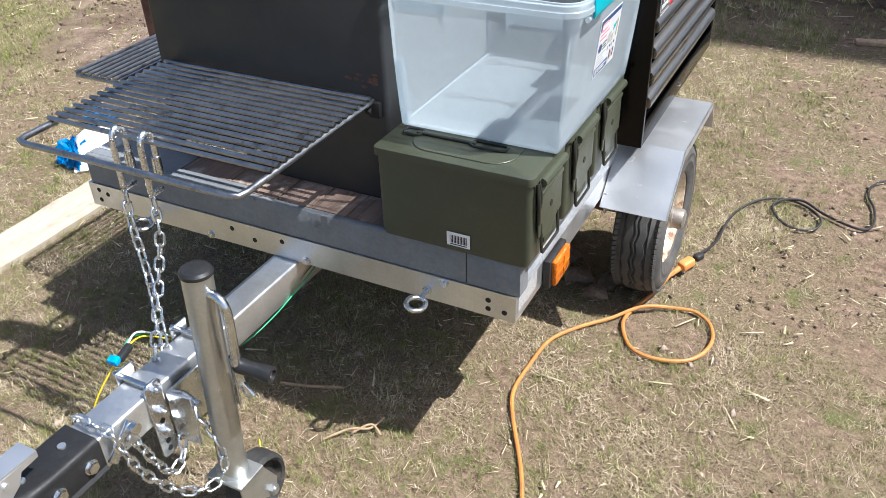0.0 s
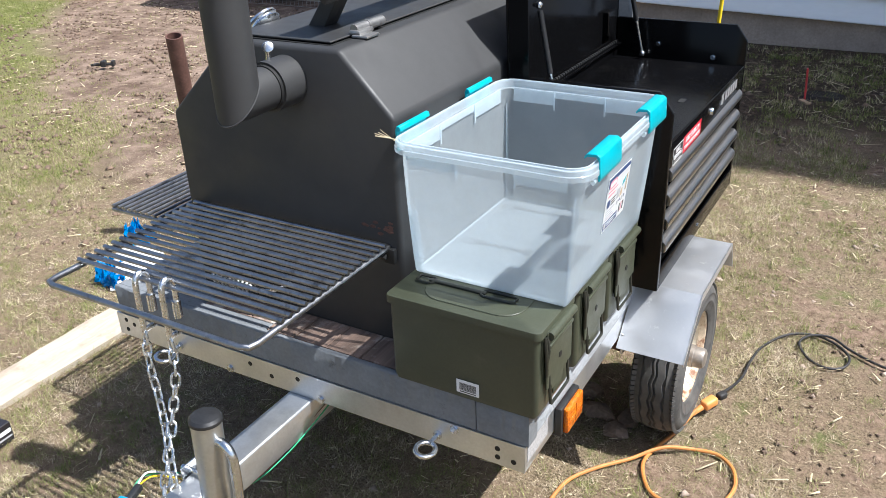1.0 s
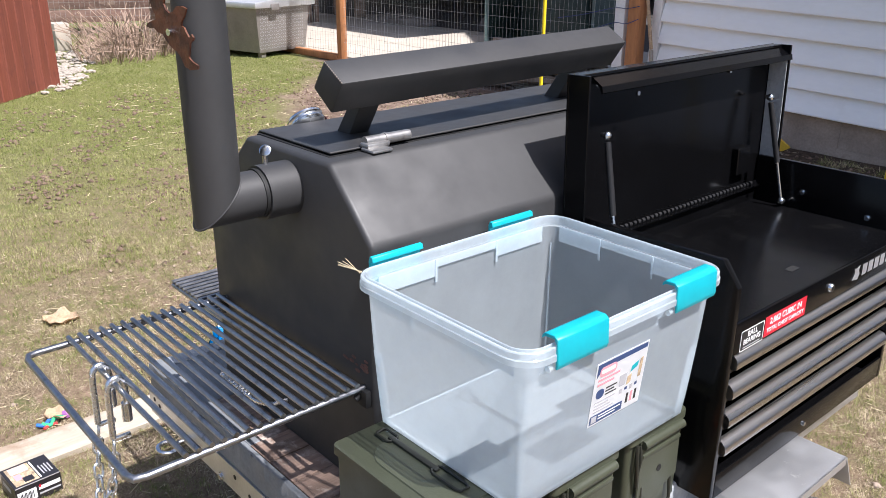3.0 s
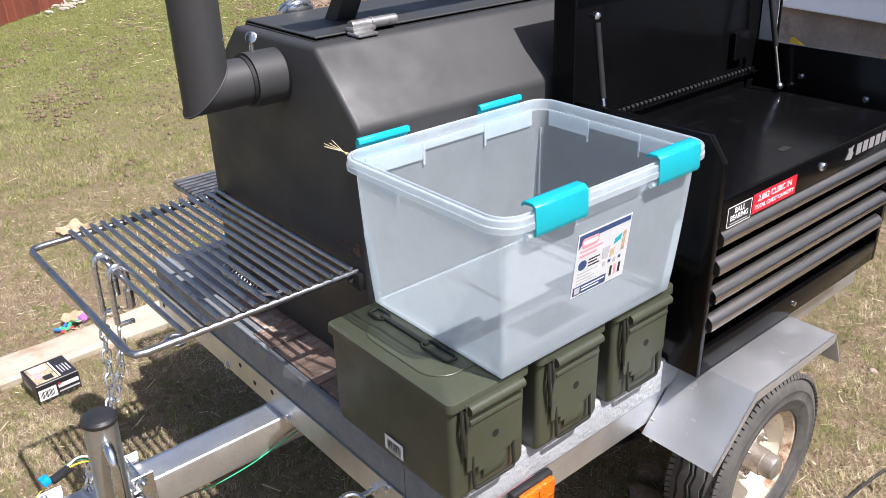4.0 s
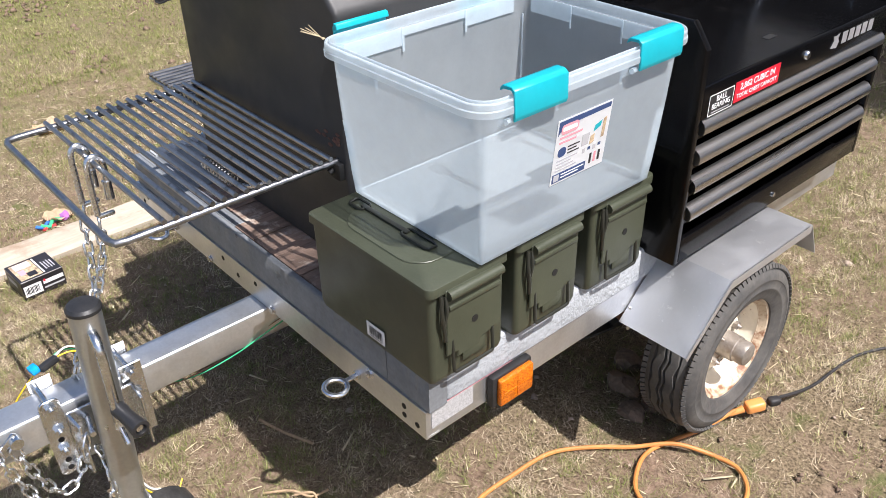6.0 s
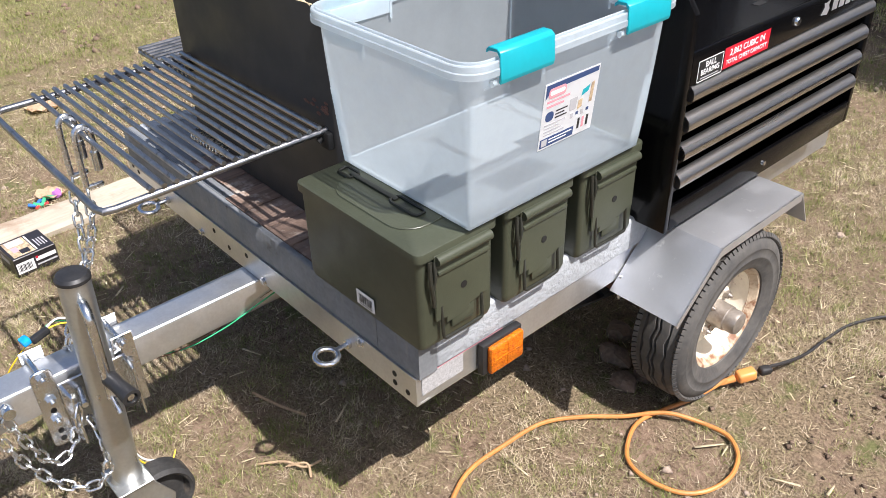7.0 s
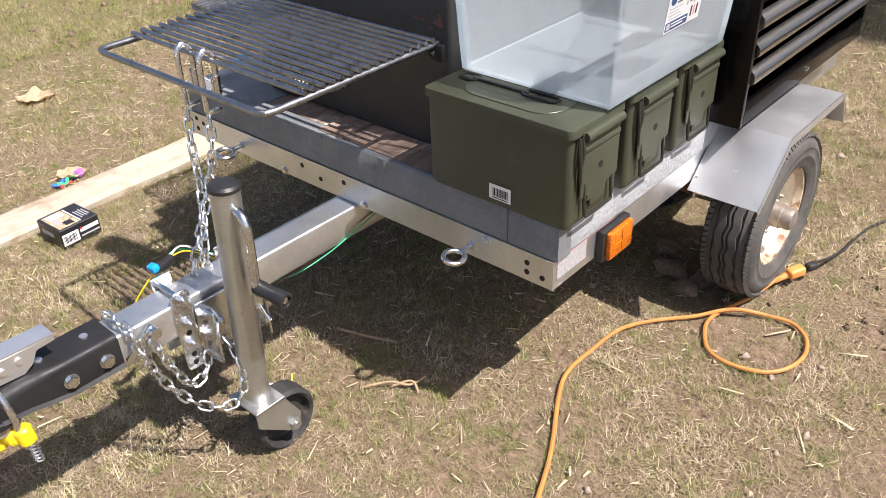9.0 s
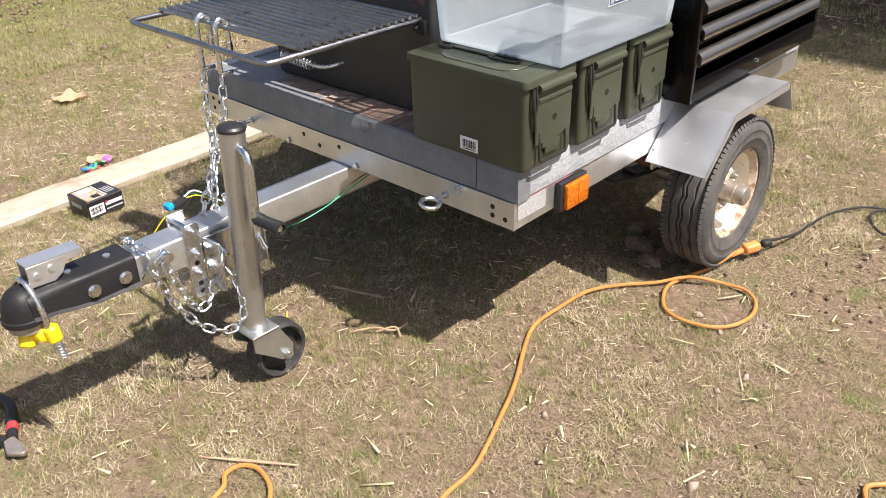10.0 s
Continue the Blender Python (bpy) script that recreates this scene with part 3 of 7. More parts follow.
def siding_board():
    """One lap of siding, 0.1725 m high: its foot stands proud, with a turned drip edge."""
    L = HOUSE_X1 - HOUSE_X0 - 0.07
    prof = [(0.006, 0.1735), (0.012, 0.1735), (-0.036, 0.012), (-0.036, -0.003), (-0.032, -0.009), (-0.020, -0.009), (-0.014, 0.004)]
    bm = bmesh.new()
    prism(bm, prof, "x", 0.0, L)
    return mesh_data("siding_board", bm, M["siding"], 25)


board_mesh = siding_board()
for i in range(24):
    shared("siding_board", board_mesh, house, pose(HOUSE_X0 + 0.065, HOUSE_Y - 0.002 + 0.002 * math.sin(i * 2.1), 0.3285 + 0.1725 * i - 0.066))
part("footing", B(HOUSE_X0 + 0.004, HOUSE_X1, HOUSE_Y + 0.034, HOUSE_Y + 0.2, -0.30, 0.254, 0.004), M["block"], house, "brown-stained concrete footing")
block_mesh = mesh_data("footing_block", B(0.0003, 0.4037, 0.008, 0.02, 0.0514, 0.250, 0.001, 1), M["block"])
sill_mesh = mesh_data("footing_block", B(0.0003, 0.4037, 0.005, 0.02, -0.30, 0.0510, 0.001, 1), M["block"])
for i in range(27):
    wob = 0.0015 * math.sin(i * 3.7)
    shared("footing_block", block_mesh, house, pose(HOUSE_X0 + 0.01 + 0.404 * i, HOUSE_Y + 0.022 + wob, 0.0))
    shared("footing_block", sill_mesh, house, pose(HOUSE_X0 + 0.01 + 0.404 * i, HOUSE_Y + 0.022 - wob, 0.0))
# the house leans against the trailer's level by two degrees
house.matrix_basis = pose(-1.0, HOUSE_Y, 0.254, 0, 1.95, 0) @ pose(1.0, -HOUSE_Y, -0.254) @ world_of(house)
# left end wall; unseen gable and roof outlined to cast the pad's shadow edge
solo("wall_west", PR([(HOUSE_Y + 0.21, 0.0), (15.2, 0.0), (15.2, 4.4), (10.2, 10.25), (7.75, 5.8), (HOUSE_Y + 0.21, 4.5)], "x", HOUSE_X0 - 0.005, HOUSE_X0 + 0.18), M["trim"], "plain white end wall of the house, its unseen gable shaped to cast shadow", "wall", kind="structure")
roof = solo("roof", PR([(HOUSE_Y - 0.06, 4.40), (7.75, 5.84), (10.2, 10.3), (15.6, 4.15), (15.6, 4.26), (10.2, 10.44), (7.72, 5.96), (HOUSE_Y - 0.06, 4.52)], "x", HOUSE_X0 - 0.3, 8.2), M["block"], "unseen gabled roof over the white house, its two slopes shaped to cast the pad's shadow edge", "roof", kind="structure")
# unseen tall block added east to cast the shadow edge on the lawn
shade_block = solo("wall_east", B(7.0, 10.0, 3.83, 12.0, 0.0, 12.3, 0.01), M["siding"], "unseen tall white block, added to the east to shade the lawn by the house", "wall", kind="structure")

# ---- utility trailer ----
XL, XR, Y1 = -0.605, 0.50, 1.38
DECK = 0.515
trailer = thing("utility_trailer", "small galvanised utility trailer with grey-painted timber deck standing on its jack", "trailer", (-0.05, 0.6, 0.0))


def channel(x0, x1, y0, y1, z0, z1, t=0.004, lip=0.03, face="-y"):
    """A C-section rail, open away from its face."""
    bm = bmesh.new()
    if face in ("-y", "+y"):
        s = 1 if face == "-y" else -1
        yf = y0 if face == "-y" else y1
        prof = [(yf, z0), (yf + s * lip, z0), (yf + s * lip, z0 + t), (yf + s * t, z0 + t), (yf + s * t, z1 - t), (yf + s * lip, z1 - t), (yf + s * lip, z1), (yf, z1)]
        prism(bm, prof, "x", x0, x1)
    else:
        s = 1 if face == "-x" else -1
        xf = x0 if face == "-x" else x1
        prof = [(xf, z0), (xf + s * lip, z0), (xf + s * lip, z0 + t), (xf + s * t, z0 + t), (xf + s * t, z1 - t), (xf + s * lip, z1 - t), (xf + s * lip, z1), (xf, z1)]
        prism(bm, prof, "y", y0, y1)
    return bm


front_rail = part("front_rail", channel(XL, XR, 0.0, 0.04, 0.38, 0.44), M["galv"], trailer)
part("side_rail", channel(XR - 0.04, XR - 0.0005, 0.001, Y1, 0.38, 0.4395, face="+x"), M["galv"], trailer)
part("side_rail", channel(XL + 0.0005, XL + 0.04, 0.001, Y1, 0.38, 0.4395, face="-x"), M["galv"], trailer)
part("rear_rail", channel(XL, XR, Y1 - 0.04, Y1, 0.38, 0.44, face="+y"), M["galv"], trailer)
part("cross_member", B(XL + 0.04, XR - 0.04, 0.60, 0.64, 0.385, 0.438, 0.002), M["galv"], trailer)
# black disc on the solid rail stands for the dark of a drilled hole
hole = mesh_data("bolt_hole", C((0, 0.0015, 0), (0, -0.0006, 0), 0.0058, seg=14), M["smoker_dark"])
for x, z in ((0.477, 0.398), (0.443, 0.418), (0.443, 0.398), (-0.575, 0.425), (-0.575, 0.398), (-0.548, 0.418), (-0.04, 0.421), (-0.175, 0.420), (-0.115, 0.405)):
    shared("bolt_hole", hole, front_rail, pose(x, 0, z))
bolt = mesh_data("bolt", merge(C((0, 0, 0), (0, -0.006, 0), 0.0075, seg=6), C((0, 0, 0), (0, -0.001, 0), 0.010, seg=16)), M["zinc"])
for x, z in ((-0.24, 0.388), (0.02, 0.388), (0.35, 0.43)):
    shared("bolt", bolt, front_rail, pose(x, 0, z))


def eye_bolt(x):
    """A forged ring on a threaded shank with a nut, screwed into the front rail."""
    bm = cyl(bmesh.new(), (x, 0.01, 0.404), (x, -0.034, 0.404), 0.0048, seg=12)
    cyl(bm, (x, 0.0, 0.404), (x, -0.007, 0.404), 0.0095, seg=6)
    ring = [(x + 0.0165 * math.cos(a) + 0.003 * math.sin(a), -0.050 + 0.0200 * math.sin(a), 0.402 - 0.0050 * math.cos(a)) for a in [2 * math.pi * k / 28 for k in range(28)]]
    sweep(bm, ring, 0.0052, 10, True)
    return bm


for x in (0.312, -0.395):
    part("eye_bolt", eye_bolt(x), M["zinc"], trailer, "zinc-plated eye bolt")

# painted deck timbers and planks
def worn_timber(x0, x1, y0, y1, z0, z1, seed):
    """A timber along x whose corners are chipped and wavy under the paint."""
    rnd = random.Random(seed)
    n = max(8, int((x1 - x0) / 0.007))
    c = 0.004
    rings = []
    for i in range(n + 1):
        x = x0 + (x1 - x0) * i / n
        e = 0.002 * noise.noise((x * 30, seed, 0)) + rnd.uniform(-0.0012, 0.0008)
        f = 0.0015 * noise.noise((x * 45, seed, 5))
        rings.append([(x, y0 + f * 0.4, z0), (x, y0 + f * 0.6, z1 - c + e), (x, y0 + c * 0.5 - f, z1 - 0.001 + e), (x, y0 + c + f, z1 + e * 0.5), (x, y1, z1), (x, y1, z0)])
    bm = loft(bmesh.new(), rings)
    bmesh.ops.recalc_face_normals(bm, faces=bm.faces)
    return bm


part("front_timber", worn_timber(XL + 0.01, 0.395, 0.004, 0.0150, 0.4415, DECK, 1), M["grey_paint"], trailer, "grey-painted front deck timber")
part("timber_bearer", PR([(XL + 0.01, 0.4415), (0.395, 0.4415), (0.395, DECK), (0.207, DECK), (0.207, DECK - 0.0195), (-0.127, DECK - 0.0195), (-0.127, DECK), (XL + 0.01, DECK)], "y", 0.0155, 0.042, 0.002, 1), M["grey_paint"], trailer)
part("corner_timber", worn_timber(0.3972, XR + 0.006, 0.0035, 0.042, 0.4415, DECK - 0.003, 2), M["grey_paint"], trailer, "grey-painted corner block")
part("side_timber", B(XR - 0.036, XR + 0.0045, 0.0435, Y1 - 0.01, 0.4415, DECK, 0.006, 3), M["grey_coat"], trailer, "light grey rough-coated side timber")
part("side_timber", B(XL + 0.01, XL + 0.05, 0.0435, Y1 - 0.01, 0.4415, DECK, 0.005), M["grey_coat"], trailer)
for i, (a, b) in enumerate(((-0.553, -0.34), (-0.338, -0.200), (0.2075, 0.4625), (-0.198, -0.1275), (-0.1255, -0.052), (-0.050, 0.034), (0.036, 0.120), (0.122, 0.2055))):
    part("deck_plank", B(a, b, 0.0165 + 0.002 * (i % 2) if i > 3 else 0.0435, Y1 - 0.02, DECK - 0.0185, DECK + (0.001 if i > 3 else -0.004) - 0.0012 * (i % 2), 0.002), M["grey_paint"] if i in (0, 2) else M["plank"], trailer)
part("deck_floor", B(XL + 0.055, 0.462, 0.0435, Y1 - 0.02, 0.468, DECK - 0.0195), M["grey_paint"], trailer)

# tongue, coupler
tongue = part("tongue", B(-0.072, -0.004, -0.60, 0.62, 0.308, 0.379, 0.006, 3), M["galv"], trailer, "galvanised square-tube tongue")


def coupler_body():
    """Stamped channel that swells into a domed socket, with a turned-out lower flange."""
    bm = bmesh.new()
    rings = []
    for y, w, top, bot, r in ((-0.572, 0.041, 0.388, 0.322, 0.010), (-0.66, 0.041, 0.388, 0.322, 0.010), (-0.705, 0.039, 0.389, 0.328, 0.014), (-0.735, 0.038, 0.390, 0.334, 0.018), (-0.760, 0.040, 0.390, 0.338, 0.020), (-0.783, 0.041, 0.388, 0.340, 0.022)):
        cx = -0.038
        arc = [(cx + s * (w - r + r * math.sin(a)), y, top - r + r * math.cos(a)) for s in (-1, 1) for a in ((1.571, 1.178, 0.785, 0.393, 0.0) if s < 0 else (0.0, 0.393, 0.785, 1.178, 1.571))]
        rings.append([(cx - w - 0.005, y, bot), (cx - w, y, bot + 0.006)] + arc + [(cx + w, y, bot + 0.006), (cx + w + 0.005, y, bot)])
    loft(bm, rings)
    bmesh.ops.recalc_face_normals(bm, faces=bm.faces)
    return bm


coupler = part("coupler", coupler_body(), M["black_paint"], trailer, "black stamped-steel ball coupler with worn paint", 35)
part("ball_dome", lathe([(0.0, 0.056), (0.014, 0.054), (0.026, 0.046), (0.035, 0.033), (0.0395, 0.016), (0.0405, 0.0), (0.044, -0.002), (0.044, -0.012), (0.036, -0.012)], pose(-0.038, -0.783, 0.343), 40), M["black_paint"], coupler)
part("ball_socket", lathe([(0.001, 0.02), (0.022, 0.016), (0.034, 0.004), (0.036, -0.022), (0.030, -0.026)], pose(-0.038, -0.783, 0.335)), M["hub"], coupler)
cb = mesh_data("coupler_bolt", merge(C((0, 0, 0), (0.009, 0, 0), 0.0105, seg=6), C((0, 0, 0), (0.0015, 0, 0), 0.0135, seg=18)), M["zinc"])
for y in (-0.60, -0.665):
    shared("coupler_bolt", cb, coupler, pose(0.003, y, 0.350))
top_bolt = mesh_data("coupler_rivet", C((0, 0, 0), (0, 0, 0.003), 0.007, seg=16), M["galv"])
for y in (-0.61, -0.69):
    shared("coupler_rivet", top_bolt, coupler, pose(-0.038, y, 0.388))


def latch_lever():
    """Channel-shaped thumb lever riveted over the socket."""
    side = [(-0.766, 0.394), (-0.766, 0.437), (-0.66, 0.434), (-0.66, 0.424), (-0.692, 0.422), (-0.703, 0.402), (-0.720, 0.391)]
    bm = PR(side, "x", -0.058, -0.054, 0.001, 1)
    prism(bm, side, "x", -0.022, -0.018, 0.001, 1)
    prism(bm, [(-0.766, 0.4375), (-0.66, 0.4345), (-0.66, 0.4375), (-0.766, 0.4405)], "x", -0.058, -0.018)
    for y, z in ((-0.750, 0.415), (-0.722, 0.420)):
        cyl(bm, (-0.062, y, z), (-0.0145, y, z), 0.0058, seg=14)
    return bm


part("latch_lever", latch_lever(), M["galv_dull"], coupler, "zinc coupler latch lever")
shackle = [(-0.078, -0.790, 0.305), (-0.080, -0.780, 0.360), (-0.074, -0.775, 0.390), (-0.050, -0.772, 0.405), (-0.026, -0.770, 0.402), (-0.004, -0.768, 0.378), (0.006, -0.766, 0.345), (0.006, -0.766, 0.312)]
part("lock_shackle", sweep(bmesh.new(), smooth_path(shackle, 5), 0.0062, 10), M["chain"], coupler)


def yellow_lock():
    """Cross bar with a key barrel at each end."""
    bm = lathe([(0.0, -0.04), (0.010, -0.04), (0.015, -0.036), (0.0155, 0.0), (0.015, 0.036), (0.010, 0.04), (0.0, 0.04)], Matrix.Translation((-0.036, -0.780, 0.300)) @ Vector((0.079, 0.020, 0.003)).to_track_quat("Z", "Y").to_matrix().to_4x4(), 24)
    for p, q, r in (((0.004, -0.762, 0.320), (0.006, -0.759, 0.286), 0.0145), ((-0.036, -0.790, 0.304), (-0.030, -0.799, 0.276), 0.0165)):
        p, q = Vector(p), Vector(q)
        L = (q - p).length
        merge(bm, lathe([(0.0, 0.0), (r * 0.7, 0.0), (r, 0.004), (r, L - 0.004), (r * 0.8, L), (r * 0.4, L), (r * 0.35, L - 0.004), (0.0, L - 0.004)], Matrix.Translation(p) @ (q - p).to_track_quat("Z", "Y").to_matrix().to_4x4(), 22))
    return bm


part("coupler_lock", yellow_lock(), M["yellow"], coupler, "bright yellow coupler lock", 35)
spring = [(0.007 + 0.0065 * math.cos(k * 0.9) + 0.0003 * k, -0.757 + 0.0065 * math.sin(k * 0.9), 0.288 - 0.0008 * k) for k in range(46)]
part("lock_spring", sweep(bmesh.new(), spring, 0.0016, 6), M["chain"], coupler)

# swivel jack on the tongue
JT, JB = Vector((0.079, -0.358, 0.612)), Vector((0.077, -0.377, 0.145))
jack = part("jack_tube", C(JT, JB, 0.0265, seg=36), M["galv_tube"], trailer, "galvanised swivel jack tube")
ax = (JT - JB).normalized()
jm = Matrix.Translation(JT) @ ax.to_track_quat("Z", "Y").to_matrix().to_4x4()
part("jack_cap", lathe([(0.0, 0.006), (0.016, 0.0054), (0.0245, 0.003), (0.0285, -0.002), (0.0285, -0.008), (0.0268, -0.008)], jm, 36), M["black_plastic"], jack, "black plastic end cap")
crank = [(0.100, -0.362, 0.572), (0.118, -0.364, 0.573), (0.133, -0.366, 0.562), (0.138, -0.367, 0.535), (0.138, -0.369, 0.47), (0.137, -0.370, 0.415), (0.142, -0.372, 0.395)]
handle = part("crank_handle", sweep(bmesh.new(), smooth_path(crank, 5), 0.0085, 12), M["zinc"], jack)
part("crank_paddle", turned_box((0.02, 0.008, 0.034), pose(0.150, -0.372, 0.385, 0, -40, 0), 0.003), M["zinc"], handle)
gm = Matrix.Translation((0.130, -0.366, 0.432)) @ Vector((0.09, 0.012, -0.008)).to_track_quat("Z", "Y").to_matrix().to_4x4() @ Matrix.Diagonal((0.86, 0.86, 0.80, 1))
part("crank_grip", lathe([(0.0, 0.0), (0.013, 0.0), (0.0165, 0.006), (0.0165, 0.02), (0.0150, 0.03), (0.0165, 0.062), (0.0185, 0.084), (0.0185, 0.09), (0.012, 0.091), (0.011, 0.080), (0.0, 0.079)], gm, 24), M["black_plastic"], handle, "black plastic crank grip")
part("grip_pin", C(gm @ Vector((0, 0, 0.075)), gm @ Vector((0, 0, 0.086)), 0.0065, seg=14), M["zinc"], handle)


def jack_fork():
    bm = bmesh.new()
    for x, t in ((0.036, 0.004), (0.117, 0.004)):
        prism(bm, [(-0.412, 0.150), (-0.345, 0.150), (-0.312, 0.088), (-0.318, 0.060), (-0.345, 0.060), (-0.412, 0.115)], "x", x, x + t, 0.001, 1)
    prism(bm, [(0.036, 0.146), (0.121, 0.146), (0.121, 0.152), (0.036, 0.152)], "y", -0.412, -0.343, 0.001, 1)
    cyl(bm, (0.072, -0.377, 0.150), (0.072, -0.3765, 0.162), 0.032, 0.027, seg=28)
    cyl(bm, (0.026, -0.332, 0.072), (0.132, -0.332, 0.072), 0.008, seg=14)
    cyl(bm, (0.121, -0.332, 0.072), (0.129, -0.332, 0.072), 0.0125, seg=6)
    return bm


part("jack_fork", jack_fork(), M["galv_tube"], jack)
wm = pose(0.079, -0.332, 0.0690, 0, 90, 0) @ Matrix.Diagonal((0.925, 0.925, 0.9, 1))
part("jack_wheel", lathe([(0.012, -0.024), (0.012, -0.008), (0.055, -0.006), (0.060, -0.026), (0.066, -0.030), (0.0735, -0.022), (0.0745, 0.0), (0.0735, 0.022), (0.066, 0.030), (0.060, 0.026), (0.055, 0.006), (0.012, 0.008), (0.012, 0.024)], wm, 40), M["jack_wheel"], jack, "grimy black jack wheel")
# jack mount: plates either side of the tongue, bolted through
mount = part("jack_mount", PR(rounded_rect(-0.462, -0.424, 0.228, 0.404, 0.012, 4), "x", -0.003, 0.0018, 0.0008, 1), M["zinc"], trailer, "zinc-plated jack mounting plates")
for xa, y0 in ((-0.0035, -0.315), (-0.0765, -0.455), (-0.0765, -0.315)):
    part("mount_plate", PR([(xa, 0.235), (xa + 0.004, 0.235), (xa + 0.004, 0.402), (xa, 0.402)], "y", y0, y0 + 0.042, 0.001, 1), M["zinc"], mount)
part("swivel_bracket", PR([(0.0052, -0.424), (0.058, -0.420), (0.058, -0.415), (0.0105, -0.418), (0.0105, -0.304), (0.058, -0.307), (0.058, -0.302), (0.0052, -0.298)], "z", 0.252, 0.366, 0.001, 1), M["zinc"], mount)
nut = mesh_data("mount_nut", merge(merge(C((0, 0, 0), (0.009, 0, 0), 0.0095, seg=6), C((0, 0, 0), (0.0015, 0, 0), 0.013, seg=18)), C((0, 0, 0), (0.016, 0, 0), 0.005, seg=12)), M["zinc"])
for y in (-0.443, -0.296):
    for z in (0.388, 0.290):
        shared("mount_nut", nut, mount, pose(0.0015, y, z))
    shared("mount_nut", nut, mount, pose(0.0015, y + 0.002, 0.335))
for y in (-0.443, -0.296):
    for z in (0.3885, 0.288):
        part("mount_rod", C((-0.09, y, z), (0.006, y, z), 0.0055, seg=12), M["zinc"], mount)
# black discs painted on as the dark of the plate's holes
phole = mesh_data("plate_hole", C((0.002, 0, 0), (0.0026, 0, 0), 0.0055, seg=14), M["smoker_dark"])
for y in (-0.443, -0.297):
    for z in (0.312, 0.262, 0.243):
        shared("plate_hole", phole, mount, pose(0, y, z))
# pull pin of the swivel
part("pull_pin", sweep(cyl(bmesh.new(), (0.055, -0.40, 0.335), (0.012, -0.392, 0.338), 0.006, seg=12), smooth_path([(0.055, -0.41, 0.345), (0.07, -0.425, 0.33), (0.062, -0.425, 0.30), (0.05, -0.41, 0.315)], 5, True), 0.0025, 6, True), M["zinc"], mount)
# chain bracket on the tongue side
part("chain_hook", merge(turned_box((0.008, 0.075, 0.022), pose(0.006, -0.535, 0.347, 38, 0, 0), 0.003), C((0.002, -0.512, 0.362), (0.022, -0.512, 0.362), 0.011, seg=20)), M["zinc"], mount)

# wiring
def wire(pts, r, mat, parent, name="wire", n=8):
    return part(name, sweep(bmesh.new(), smooth_path(pts, n), r, 7), mat, parent)


wire([(0.004, 0.06, 0.345), (0.002, -0.02, 0.325), (-0.010, -0.09, 0.299), (-0.026, -0.17, 0.282), (-0.04, -0.23, 0.290), (-0.045, -0.28, 0.308)], 0.0015, M["green_wire"], trailer)
wire([(-0.002, 0.06, 0.347), (-0.006, -0.02, 0.330), (-0.014, -0.10, 0.303), (-0.024, -0.16, 0.288), (-0.034, -0.22, 0.284), (-0.045, -0.28, 0.306)], 0.0011, M["brown_wire"], trailer)
wire([(-0.085, -0.30, 0.36), (-0.10, -0.34, 0.395), (-0.105, -0.37, 0.408), (-0.10, -0.42, 0.402), (-0.115, -0.47, 0.35), (-0.13, -0.50, 0.29)], 0.0014, M["yellow"], trailer)
wire([(-0.09, -0.26, 0.34), (-0.105, -0.32, 0.385), (-0.112, -0.37, 0.412), (-0.108, -0.40, 0.406)], 0.0014, M["green_wire"], trailer)
wire([(-0.08, -0.28, 0.35), (-0.10, -0.33, 0.395), (-0.108, -0.365, 0.418), (-0.10, -0.40, 0.408)], 0.0019, M["white_label"], trailer)
part("wire_connector", turned_box((0.014, 0.038, 0.014), pose(-0.098, -0.405, 0.406, 10, 0, 10), 0.004), M["black_plastic"], trailer)
part("wire_clip", turned_box((0.020, 0.016, 0.014), pose(-0.096, -0.432, 0.409, 10, 0, 10), 0.003), M["blue_film"], trailer, "blue wire crimp")
wire([(0.03, -0.36, 0.26), (0.045, -0.355, 0.20), (0.05, -0.34, 0.14), (0.07, -0.30, 0.11), (0.05, -0.27, 0.12)], 0.0014, M["yellow"], trailer)
wire([(0.025, -0.36, 0.26), (0.035, -0.35, 0.19), (0.04, -0.33, 0.13), (0.05, -0.29, 0.11)], 0.0019, M["white_label"], trailer)

# amber side marker and reflective tape
lampb = part("side_marker", B(XR + 0.0005, XR + 0.016, 0.138, 0.234, 0.372, 0.439, 0.003), M["black_plastic"], trailer, "amber side marker lamp with black base")
part("lens", B(XR + 0.0145, XR + 0.027, 0.148, 0.229, 0.376, 0.434, 0.004), M["amber"], lampb, "orange ribbed lens")
part("lens_rib", merge(B(XR + 0.0265, XR + 0.0285, 0.155, 0.222, 0.4042, 0.4058), B(XR + 0.0265, XR + 0.0285, 0.1875, 0.1895, 0.382, 0.428)), M["amber"], lampb)
part("reflector_tape", B(XR - 0.0003, XR + 0.0008, 0.012, 0.105, 0.398, 0.4385), M["reflector"], trailer, "white reflective tape")
part("tape_stripe", B(XR - 0.0003, XR + 0.0009, 0.012, 0.200, 0.4388, 0.4414), M["pink_print"], trailer)

